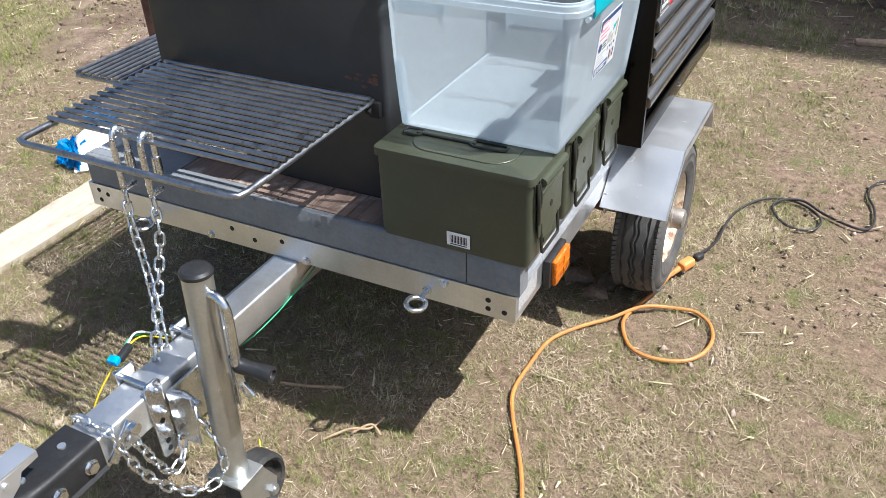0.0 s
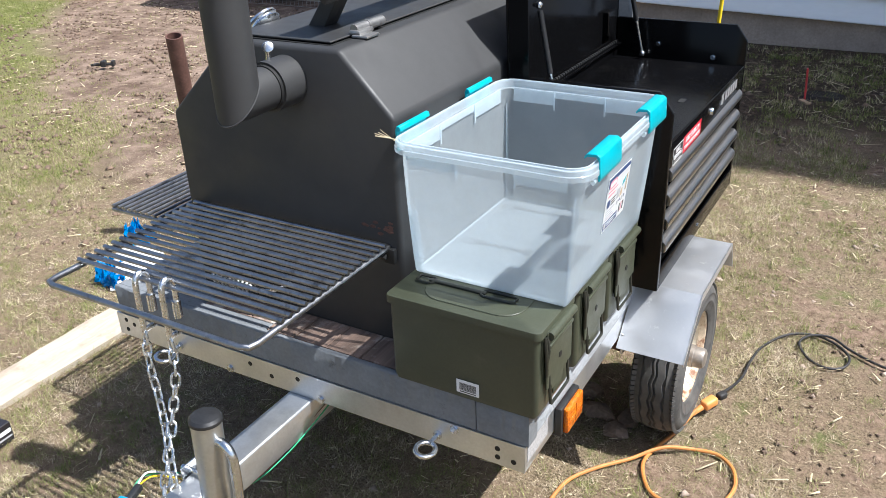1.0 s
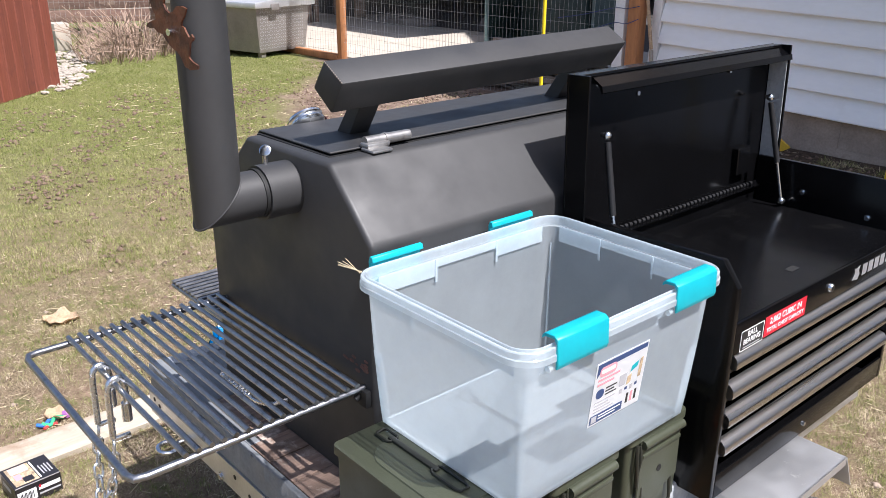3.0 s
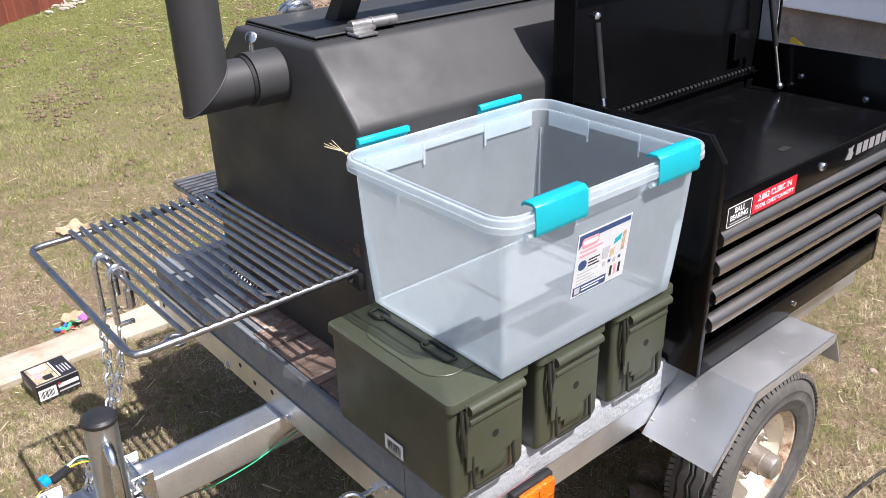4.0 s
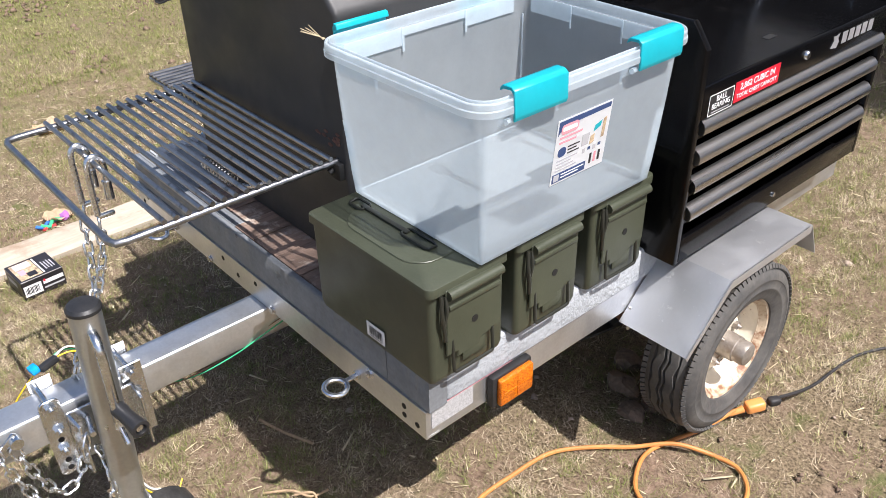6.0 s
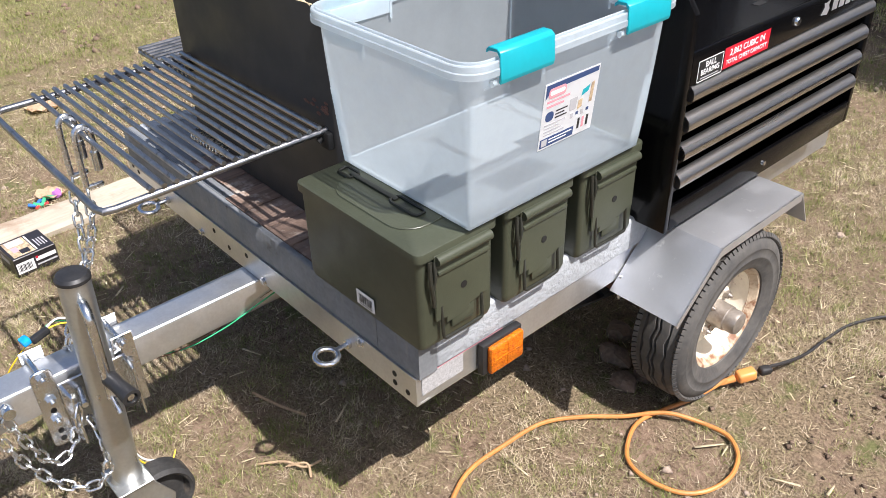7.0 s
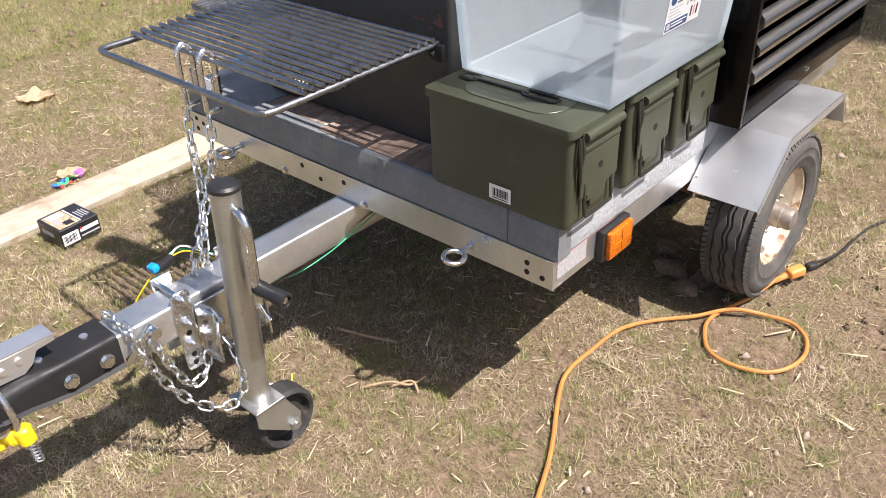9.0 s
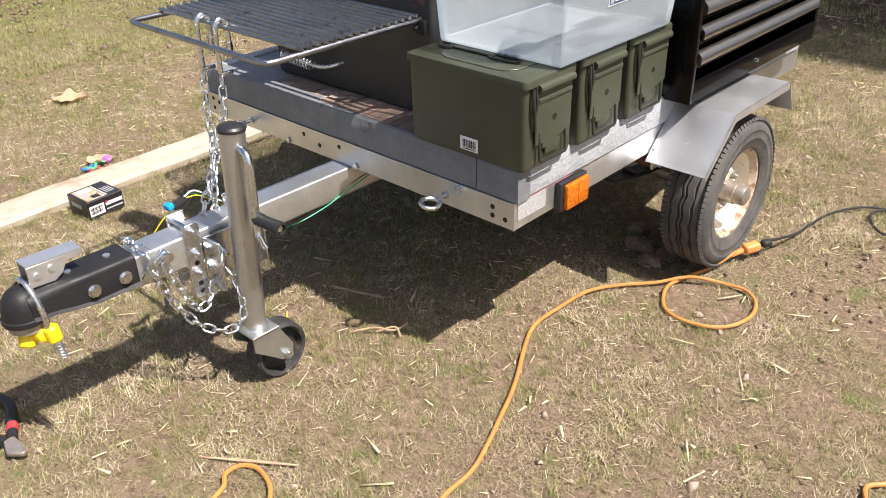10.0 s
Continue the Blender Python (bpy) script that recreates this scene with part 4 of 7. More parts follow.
# fenders, axle, wheels
def fender(xi, xo):
    """Bent sheet: sloping front, flat top, short drop behind, with a turned outer edge."""
    s = 1 if xo > xi else -1
    prof = [(0.508, 0.363), (0.629, 0.483), (0.926, 0.484), (0.972, 0.398)]
    outer = [(y, z) for y, z in prof]
    bm = bmesh.new()
    t = 0.003
    up = [(0.508 - 0.002, 0.363 + 0.002), (0.629 - 0.001, 0.483 + t), (0.926 + 0.001, 0.484 + t), (0.972 + 0.002, 0.398 + 0.002)]
    prism(bm, outer + up[::-1], "x", min(xi, xo), max(xi, xo))
    lip = [(y, z - 0.016) for y, z in prof]
    lip[0] = (0.512, 0.355)
    lip[-1] = (0.962, 0.390)
    prism(bm, up[:3] + lip[:3][::-1], "x", xo - s * 0.0032, xo - s * 0.0002)
    return bm


for xi, xo in ((XR + 0.002, 0.662), (XL - 0.002, -0.767)):
    f = part("fender", fender(xi, xo), M["galv_dull"], trailer, "bent galvanised sheet fender")
part("fender_bracket", merge(B(0.505, 0.512, 0.528, 0.552, 0.335, 0.392, 0.002), C((0.505, 0.540, 0.352), (0.528, 0.540, 0.352), 0.010, seg=6)), M["galv_dull"], trailer)
part("axle", C((XL - 0.05, 0.782, 0.215), (XR + 0.05, 0.782, 0.215), 0.022, seg=18), M["hub"], trailer)
part("axle_stub", C((0.40, 0.57, 0.345), (0.505, 0.545, 0.350), 0.016, seg=16), M["rust_pipe"], trailer)
for x in (0.43, -0.53):
    leaves = bmesh.new()
    for k in range(3):
        pts = [(x, 0.782 + u, 0.262 + 0.05 * (u / 0.33) ** 2 + 0.007 * k) for u in [(-0.33 + 0.11 * k) + (0.66 - 0.22 * k) * q / 8 for q in range(9)]]
        loft(leaves, [[(px - 0.02, py, pz), (px + 0.02, py, pz), (px + 0.02, py, pz + 0.006), (px - 0.02, py, pz + 0.006)] for px, py, pz in pts])
    part("leaf_spring", leaves, M["black_paint"], trailer)


def tyre_mesh():
    """Tyre with rounded sidewalls, zigzag tread grooves and closely notched shoulders, turned about its axle."""
    R = 0.210
    side = [(0.121, -0.045), (0.124, -0.053), (0.135, -0.0585), (0.150, -0.0615), (0.152, -0.0630), (0.155, -0.0632), (0.157, -0.0620), (0.172, -0.0622), (0.174, -0.0636), (0.177, -0.0632), (0.186, -0.0600), (0.195, -0.0540), (0.2015, -0.0465)]
    tread = [(R - 0.0065, -0.040), (R - 0.0035, -0.032), (R - 0.009, -0.0305), (R - 0.009, -0.0265), (R - 0.0015, -0.025), (R, -0.0085), (R - 0.007, -0.007), (R - 0.007, -0.003), (R + 0.0005, -0.0015)]
    prof = side + tread + [(r, -z) for r, z in (side + tread)[::-1]]
    bm = lathe(prof, Matrix.Identity(4), 96)
    for v in bm.verts:
        if abs(v.co.z) < 0.031:
            u = (math.atan2(v.co.y, v.co.x) / (2 * math.pi) * 24) % 1.0
            v.co.z += 0.0032 * (4 * abs(u - 0.5) - 1)
    return bm


def tread_blocks():
    """The close row of notched blocks round both shoulders."""
    bm = bmesh.new()
    for k in range(88):
        for s in (-1, 1):
            m = pose(0, 0, 0, 0, 0, 360 * k / 88) @ pose(0.1985, 0, s * 0.0465, 0, s * 33, 0)
            merge(bm, turned_box((0.010, 0.0112, 0.021), m))
    return bm


wheel_x = {0.578: 1, -0.683: -1}
tyre_data = mesh_data("tyre", tyre_mesh(), M["tyre"])
block_data = mesh_data("tread_pattern", tread_blocks(), M["tyre"])
rim_data = mesh_data("rim", lathe([(0.0, 0.014), (0.042, 0.014), (0.054, 0.018), (0.066, 0.008), (0.085, -0.003), (0.100, -0.008), (0.106, 0.006), (0.108, 0.034), (0.114, 0.034), (0.112, -0.03), (0.116, -0.046), (0.106, -0.046), (0.104, -0.02), (0.0, -0.015)], Matrix.Identity(4), 56), M["rim"])
lip_data = mesh_data("rim_lip", lathe([(0.107, 0.032), (0.112, 0.040), (0.118, 0.048), (0.123, 0.0495), (0.1255, 0.047), (0.1245, 0.043), (0.118, 0.038), (0.1135, 0.030)], Matrix.Identity(4), 56), M["rim_lip"])
oval_data = mesh_data("rim_slot", PR([(0.013 * math.cos(2 * math.pi * k / 20), 0.017 * math.sin(2 * math.pi * k / 20)) for k in range(20)], "z", -0.002, 0.0005), M["hub"])
hub_data = mesh_data("hub_cap", lathe([(0.0, 0.080), (0.018, 0.080), (0.025, 0.077), (0.0275, 0.070), (0.0275, 0.052), (0.030, 0.050), (0.031, 0.010)], Matrix.Identity(4), 32), M["hub"])
lug_data = mesh_data("lug_nut", merge(C((0, 0, 0), (0, 0, 0.012), 0.010, seg=6), C((0, 0, 0.012), (0, 0, 0.020), 0.006, 0.003, seg=12)), M["hub"])
for x, s in wheel_x.items():
    m = pose(x, 0.782, 0.213, 0, 90 * s, 0)
    tyre = shared("tyre", tyre_data, trailer, m, "dusty treaded black tyre")
    shared("tread_pattern", block_data, tyre, m)["kind"] = "stuff"
    rim = shared("rim", rim_data, trailer, m, "cream-painted rim with rust spots")
    shared("hub_cap", hub_data, rim, m)
    shared("rim_lip", lip_data, rim, m, "rusty rim lip")
    shared("rim_slot", oval_data, rim, m @ pose(0, 0, 0, 0, 0, 215) @ pose(0.078, 0, 0.0015, 0, 28, 0))
    for k in range(4):
        shared("lug_nut", lug_data, rim, m @ pose(0, 0, 0, 0, 0, 45 + 90 * k) @ pose(0.047, 0, 0.013))

# yellow guide poles at the rear corners
def guide_pole(p0, p1, label):
    bm = cyl(bmesh.new(), p0, p1, 0.0062, 0.0050, seg=12)
    t = thing("guide_pole", label, "guide pole", p0, "guide poles of the trailer")
    part("pole", bm, M["yellow"], t)
    part("pole_clamp", turned_box((0.03, 0.03, 0.05), pose(p0[0], p0[1], p0[2] + 0.02), 0.004), M["black_plastic"], t)


guide_pole((0.441, 1.397, 0.415), (0.506, 1.39, 1.98), "tall yellow fibreglass guide pole on the trailer's rear corner")
guide_pole((-0.643, 1.397, 0.415), (-0.626, 1.39, 1.98), "tall yellow fibreglass guide pole on the trailer's rear corner")


# ---- black steel smoker ----
smoker = thing("barbecue_smoker", "matt black welded steel smoker with chimney bolted on the trailer deck", "smoker", (-0.1, 0.6, DECK))
S0, S1 = 0.103, 1.06
BODY = [(-0.39, DECK + 0.0), (-0.39, 0.948), (-0.205, 1.118), (0.072, 1.120), (0.184, 1.004), (0.184, DECK + 0.0)]
body = part("body", PR(BODY, "y", S0, S1, 0.009, 3), M["smoker"], smoker, smooth=30)
# cooking lid: folded plate over the top and the left slope
lid = part("lid", PR([(0.033, 1.1230), (-0.205, 1.1215), (-0.350, 0.985), (-0.353, 0.988), (-0.2065, 1.1255), (0.033, 1.1265)], "y", S0 + 0.030, S1 - 0.03, 0.0012, 1), M["smoker"], smoker, "black lid plate")
# black strips stand for the shade in the gap round the lid
part("lid_gap", B(0.0335, 0.0385, S0 + 0.028, S1 - 0.028, 1.1190, 1.1204), M["smoker_dark"], smoker)
part("lid_gap", B(-0.202, 0.0385, S0 + 0.0245, S0 + 0.0295, 1.1184, 1.1204), M["smoker_dark"], smoker)


def hinge(y):
    bm = turned_box((0.038, 0.044, 0.006), pose(0.056, y - 0.006, 1.1238), 0.0028)
    merge(bm, turned_box((0.026, 0.050, 0.010), pose(0.043, y, 1.1300, 0, 0, 0), 0.004))
    cyl(bm, (0.039, y - 0.02, 1.1355), (0.039, y + 0.078, 1.1355), 0.0095, seg=18)
    cyl(bm, (0.039, y + 0.022, 1.1355), (0.039, y + 0.026, 1.1355), 0.0108, seg=18)
    return bm


for y in (0.221, 0.829):
    part("hinge", hinge(y), M["weld_steel"], smoker, "weld-on steel barrel hinge")

# square-tube handle on two posts, turned on edge
tube = PR([(-0.003, 1.275), (0.051, 1.243), (0.012, 1.187), (-0.040, 1.225)], "y", 0.152, 0.932, 0.004, 2)
for v in tube.verts:
    v.co.x -= 0.0225 * (v.co.y - 0.152)
    v.co.z += 0.0105 * (v.co.y - 0.152)
part("handle", tube, M["smoker"], lid, "black square-tube handle", 30)
for y in (0.262, 0.838):
    part("handle_post", PR([(-0.105, 1.124), (-0.062, 1.124), (-0.004, 1.214), (-0.030, 1.226)], "y", y - 0.022, y + 0.022, 0.002, 1), M["smoker"], lid)
weld = bmesh.new()
for k in range(12):
    a, b = Vector((-0.003, 0.1515, 1.275)), Vector((0.051, 0.1515, 1.243))
    p = a.lerp(b, (k + 0.5) / 12)
    bmesh.ops.create_icosphere(weld, subdivisions=1, radius=0.0016, matrix=Matrix.Translation(p))
part("weld_bead", weld, M["hub"], lid, "bright weld bead")

# chimney: mitred elbow, clamp collar, vertical pipe
CX, CY, CZ, CR = -0.056, -0.037, 1.053, 0.0412
def mitre_pipe():
    """Vertical pipe cut on the slant at its foot where it meets the level stub."""
    bm = bmesh.new()
    n = 40
    rings = []
    for zt in (0, 1):
        ring = []
        for k in range(n):
            a = 2 * math.pi * k / n
            x, y = CX + CR * math.cos(a), CY + CR * math.sin(a)
            ring.append((x, y, CZ + (y - CY) if zt == 0 else 1.381))
        rings.append(ring)
    inner = [[(CX + (px - CX) * 0.93, CY + (py - CY) * 0.93, pz) for px, py, pz in rings[1]], [(CX + (px - CX) * 0.93, CY + (py - CY) * 0.93, pz - 0.25) for px, py, pz in rings[1]]]
    loft(bm, rings + inner, caps=(False, True))
    return bm


def mitre_stub():
    bm = bmesh.new()
    n = 40
    r0, r1 = [], []
    for k in range(n):
        a = 2 * math.pi * k / n
        x, z = CX + CR * math.cos(a), CZ + CR * math.sin(a)
        r0.append((x, CY + (z - CZ), z))
        r1.append((x, S0 + 0.004, z))
    loft(bm, [r0, r1], caps=(False, True))
    bmesh.ops.recalc_face_normals(bm, faces=bm.faces)
    return bm


stack = part("chimney", mitre_pipe(), M["smoker"], smoker, "black steel chimney pipe")
part("chimney_stub", mitre_stub(), M["smoker"], stack)
ring = [(CX + CR * math.cos(a), CY + CR * math.sin(a), CZ + CR * math.sin(a)) for a in [2 * math.pi * k / 48 for k in range(48)]]
part("mitre_weld", sweep(bmesh.new(), ring, 0.0018, 6, True), M["smoker"], stack)
part("collar", lathe([(0.0425, 0.0), (0.0482, 0.0), (0.0482, 0.066), (0.0425, 0.066)], pose(CX, S0 + 0.004, CZ, 90, 0, 0), 44), M["smoker"], smoker)
# black ring stands for the shade between collar and pipe
part("collar_groove", lathe([(0.0412, 0.0), (0.0436, 0.0), (0.0436, 0.007), (0.0412, 0.007)], pose(CX, S0 - 0.0622, CZ, 90, 0, 0), 44), M["smoker_dark"], smoker)
tm = pose(CX - 0.004, 0.060, CZ + 0.046)
thumb = C(tm @ Vector((0, 0, 0)), tm @ Vector((0.002, 0, 0.018)), 0.0045, seg=12)
merge(thumb, lathe([(0.0, -0.0018), (0.0085, -0.0018), (0.0105, -0.0008), (0.0105, 0.0008), (0.0085, 0.0018), (0.0, 0.0018)], tm @ pose(0.003, 0, 0.026, 60, 20, 30), 24))
part("thumb_screw", thumb, M["zinc"], smoker, "zinc thumb screw")


def rusty_plate():
    """Flat cut-out of rusty sheet, an irregular ornament bent round the pipe."""
    out = [(-0.051, 0.051), (-0.035, 0.052), (-0.014, 0.055), (-0.007, 0.051), (-0.012, 0.041), (-0.008, 0.033), (0.001, 0.028), (0.012, 0.031), (0.021, 0.039), (0.034, 0.04), (0.047, 0.037), (0.041, 0.027), (0.031, 0.017), (0.029, 0.011), (0.036, 0.009), (0.042, 0.0), (0.047, -0.005), (0.053, -0.0), (0.058, -0.004), (0.056, -0.009), (0.048, -0.013), (0.045, -0.024), (0.041, -0.035), (0.05, -0.041), (0.063, -0.045), (0.061, -0.051), (0.043, -0.054), (0.029, -0.05), (0.021, -0.037), (0.012, -0.029), (-0.003, -0.023), (-0.014, -0.015), (-0.023, -0.005), (-0.036, -0.003), (-0.045, 0.003), (-0.056, 0.002), (-0.066, 0.004), (-0.063, 0.009), (-0.048, 0.014), (-0.038, 0.016), (-0.038, 0.024), (-0.045, 0.032), (-0.048, 0.043)]
    bm = PR(out, "y", -0.0015, 0.0015)
    bm.transform(pose(CX - 0.009, CY - CR - 0.0025, 1.332, 0, 0, 9))
    return bm


plate = part("rusty_ornament", rusty_plate(), M["rust"], stack, "rusty cut steel ornament", 0)
part("ornament_bolt", C((CX - 0.008, CY - CR - 0.009, 1.332), (CX - 0.009, CY - CR - 0.0035, 1.332), 0.0055, seg=14), M["zinc"], plate)

# dial thermometer on the left slope
nrm = Vector((-0.68, 0, 0.73)).normalized()
thm = Matrix.Translation(Vector((-0.245, 0.259, 1.122)) - nrm * 0.032) @ nrm.to_track_quat("Z", "Y").to_matrix().to_4x4() @ Matrix.Diagonal((0.86, 0.86, 0.95, 1))
therm = part("thermometer", lathe([(0.0, 0.034), (0.039, 0.034), (0.041, 0.038), (0.044, 0.038), (0.045, 0.033), (0.042, 0.029), (0.042, 0.026), (0.045, 0.022), (0.043, 0.017), (0.038, 0.012), (0.010, 0.004), (0.010, -0.04), (0.0, -0.04)], thm, 40), M["zinc"], smoker, "chrome dial thermometer")
part("dial", lathe([(0.0, 0.0), (0.037, 0.0), (0.037, 0.001), (0.0, 0.001)], thm @ pose(0, 0, 0.0345), 32), M["white_label"], therm)

# fold-out rod shelves
def shelf_frame():
    z = 0.737
    pts = [(-0.352, 0.108, z), (-0.351, -0.285, z), (-0.347, -0.302, z), (-0.330, -0.308, z), (0.134, -0.308, z), (0.149, -0.302, z), (0.153, -0.285, z), (0.153, 0.108, z)]
    return sweep(bmesh.new(), pts, 0.0062, 12)


shelf = part("front_shelf", shelf_frame(), M["rod"], smoker, "steel rod shelf in front of the smoker")
rod_bar = mesh_data("shelf_rod", C((-0.356, 0, 0), (0.158, 0, 0), 0.0048, seg=10), M["rod"])
for k in range(16):
    y = -0.226 + k * 0.0208
    shared("shelf_rod", rod_bar, shelf, pose(0, y, 0.7475))
part("shelf_bracket", merge(B(0.146, 0.172, 0.092, 0.116, 0.705, 0.738, 0.003), C((0.150, 0.098, 0.725), (0.150, 0.085, 0.718), 0.006, seg=10)), M["smoker_dark"], smoker)
part("shelf_bracket", B(-0.37, -0.345, 0.092, 0.116, 0.705, 0.738, 0.003), M["smoker_dark"], smoker)
chip = bmesh.new()
for k in range(14):
    bmesh.ops.create_icosphere(chip, subdivisions=1, radius=random.uniform(0.002, 0.006), matrix=Matrix.Translation((0.128 + random.uniform(-0.03, 0.04), S0 - 0.001, 0.775 + random.uniform(-0.012, 0.016))) @ Matrix.Diagonal((1.6, 0.2, 0.8, 1)))
part("paint_chip", chip, M["rust_pipe"], body, "bare chipped spots")

side_pts = [(-0.395, 0.132, 0.645), (-0.705, 0.132, 0.645), (-0.718, 0.145, 0.645), (-0.718, 0.93, 0.645), (-0.705, 0.943, 0.645), (-0.395, 0.943, 0.645)]
side_shelf = part("side_shelf", sweep(bmesh.new(), side_pts, 0.0062, 10), M["rod"], smoker, "steel rod shelf along the firebox side")
side_rod = mesh_data("side_shelf_rod", C((0, 0.128, 0), (0, 0.947, 0), 0.0046, seg=8), M["rod"])
for k in range(15):
    shared("side_shelf_rod", side_rod, side_shelf, pose(-0.703 + 0.0208 * k, 0, 0.655))

# coiled-wire damper handle low on the front
coil = [(-0.300 + 0.0011 * k, 0.056 + 0.0001 * k + 0.0125 * math.cos(k * 0.62), 0.586 - 0.0001 * k + 0.0125 * math.sin(k * 0.62)) for k in range(96)]
dh = part("damper_handle", sweep(bmesh.new(), coil, 0.0021, 6), M["chain"], smoker, "coiled spring-wire door handle")
part("handle_rod", sweep(bmesh.new(), smooth_path([(-0.308, 0.056, 0.586), (-0.19, 0.060, 0.580), (-0.160, 0.064, 0.580), (-0.132, 0.078, 0.584), (-0.118, 0.114, 0.590)], 5), 0.0050, 10), M["chain"], dh)


# ---- black tool chest at the rear ----
TX0, TX1, TY0, TY1, TZ0, TZT = 0.205, 0.572, 0.5600, 1.280, DECK - 0.008, 0.862
chest = thing("tool_chest", "black tool chest with open lid and four drawers on the trailer", "tool chest", (0.39, 0.92, DECK))
T = 0.014
part("back_panel", B(TX0, TX0 + 0.006, TY0 + T, TY1 - T, TZ0 + 0.002, 0.905, 0.001, 1), M["chest"], chest)
part("floor_panel", B(TX0 + 0.006, TX1 - 0.004, TY0 + T, TY1 - T, TZ0 + 0.002, TZ0 + 0.012), M["chest"], chest)
SIDE = [(TX0, TZ0), (TX1, TZ0), (TX1, 0.930), (TX1 - 0.032, 0.972), (TX0, 0.972)]
for y0 in (TY0, TY1 - T):
    part("side_panel", PR(SIDE, "y", y0, y0 + T, 0.002, 2), M["chest"], chest)
part("tray", B(TX0 + 0.006, TX1 - 0.003, TY0 + T, TY1 - T, TZT - 0.004, TZT, 0.0008, 1), M["chest_inner"], chest, "dusty black top tray")
# black patch on the tray for the darkness of a slot
part("tray_slot", B(0.50, 0.515, 0.868, 0.900, TZT - 0.0005, TZT + 0.0006), M["smoker_dark"], chest)
part("front_panel", B(TX1 - 0.006, TX1, TY0 + T, TY1 - T, 0.802, TZT + 0.001, 0.0015, 2), M["chest"], chest)
part("base_rail", B(TX1 - 0.006, TX1, TY0 + T, TY1 - T, TZ0 + 0.002, 0.560, 0.0015, 2), M["chest"], chest)
# black sheet added to darken the recess behind the drawer pulls
part("inner_gloom", B(TX1 - 0.05, TX1 - 0.046, TY0 + T, TY1 - T, 0.56, 0.80), M["smoker_dark"], chest)


def pull_profile():
    """Full-width aluminium drawer pull: a rolled half-round lip."""
    return [(0.0, -0.011), (0.012, -0.0145), (0.018, -0.011), (0.0195, -0.002), (0.0175, 0.007), (0.010, 0.0145), (0.0, 0.0160)]


pull_mesh = mesh_data("drawer_pull", PR([(x, z) for x, z in pull_profile()], "y", TY0 + T + 0.009, TY1 - T - 0.004), M["alu"], 50)
drawer_mesh = mesh_data("drawer", B(-0.30, -0.012, TY0 + T + 0.004, TY1 - T - 0.004, -0.045, 0.0, 0.002, 1), M["chest"])
DRAWER_Z = (0.800, 0.742, 0.684, 0.626)
for z in DRAWER_Z:
    d = shared("drawer", drawer_mesh, chest, pose(TX1, 0, z), "black drawer front")
    shared("drawer_pull", pull_mesh, d, pose(TX1 - 0.013, 0, z - 0.0155), "brushed aluminium full-width pull")

lockm = pose(TX1, 0.917, 0.834, 0, 90, 0)
lock = part("lock", lathe([(0.0, 0.006), (0.007, 0.006), (0.0085, 0.004), (0.009, 0.0)], lockm, 24), M["zinc"], chest, "chrome key lock")
# black bar stands for the dark of the key slot
part("keyway", B(TX1 + 0.0055, TX1 + 0.0066, 0.9162, 0.9178, 0.830, 0.838), M["smoker_dark"], lock)

# stickers on the front panel
FX = TX1 + 0.0006
st = part("sticker", B(FX - 0.0004, FX, 0.592, 0.668, 0.803, 0.842), M["ink"], chest, "black sticker with white frame and lettering")
for a in ((0.592, 0.668, 0.8405, 0.842), (0.592, 0.668, 0.803, 0.8045), (0.592, 0.5935, 0.803, 0.842), (0.6665, 0.668, 0.803, 0.842)):
    part("sticker_frame", B(FX, FX + 0.0003, *a), M["white_label"], st)
UP = pose(0, 0, 0, 90, 0, 90)
words("BALL", 0.015, Matrix.Translation((FX + 0.0003, 0.630, 0.8315)) @ UP, M["white_label"], st)
words("BEARING", 0.014, Matrix.Translation((FX + 0.0003, 0.630, 0.8185)) @ UP, M["white_label"], st)
part("fine_print", B(FX, FX + 0.0003, 0.602, 0.658, 0.8075, 0.8092), M["grey_print"], st)
rd = part("sticker", B(FX - 0.0004, FX, 0.672, 0.822, 0.8055, 0.8445), M["red_label"], chest, "red sticker with white lettering")
words("2,862 CUBIC IN", 0.0172, Matrix.Translation((FX + 0.0003, 0.746, 0.8325)) @ UP, M["white_label"], rd)
words("TOTAL CHEST CAPACITY", 0.0118, Matrix.Translation((FX + 0.0003, 0.747, 0.8160)) @ UP, M["white_label"], rd)
# maker's badge, as plain silver shapes
badge = part("badge", PR([(1.014, 0.822), (1.040, 0.818), (1.046, 0.830), (1.040, 0.838), (1.044, 0.848), (1.030, 0.844), (1.020, 0.846), (1.024, 0.836)], "x", FX, FX + 0.0005), M["silver_print"], chest, "silver maker's badge")
for k in range(5):
    part("badge_bar", B(FX, FX + 0.0005, 1.058 + 0.028 * k, 1.079 + 0.028 * k, 0.822, 0.846), M["silver_print"], badge)

# open lid: a shallow pan standing upright on its hinge
LX0, LZ0, LZ1 = 0.198, 0.900, 1.236
lean = Matrix.Translation((LX0, 0, LZ0)) @ pose(0, 0, 0, 0, -1.5, 0) @ Matrix.Translation((-LX0, 0, -LZ0))


def lid_piece(*a, **k):
    bm = B(*a, **k)
    bm.transform(lean)
    return bm


tlid = part("chest_lid", lid_piece(LX0, LX0 + 0.005, TY0 - 0.008, TY1 + 0.006, LZ0, LZ1, 0.001, 1), M["chest"], chest, "open black lid")
for y0 in (TY0 - 0.008, TY1 - 0.002):
    part("lid_side", lid_piece(LX0 + 0.005, LX0 + 0.053, y0, y0 + 0.006, LZ0 + 0.004, LZ1, 0.001, 1), M["chest"], tlid)
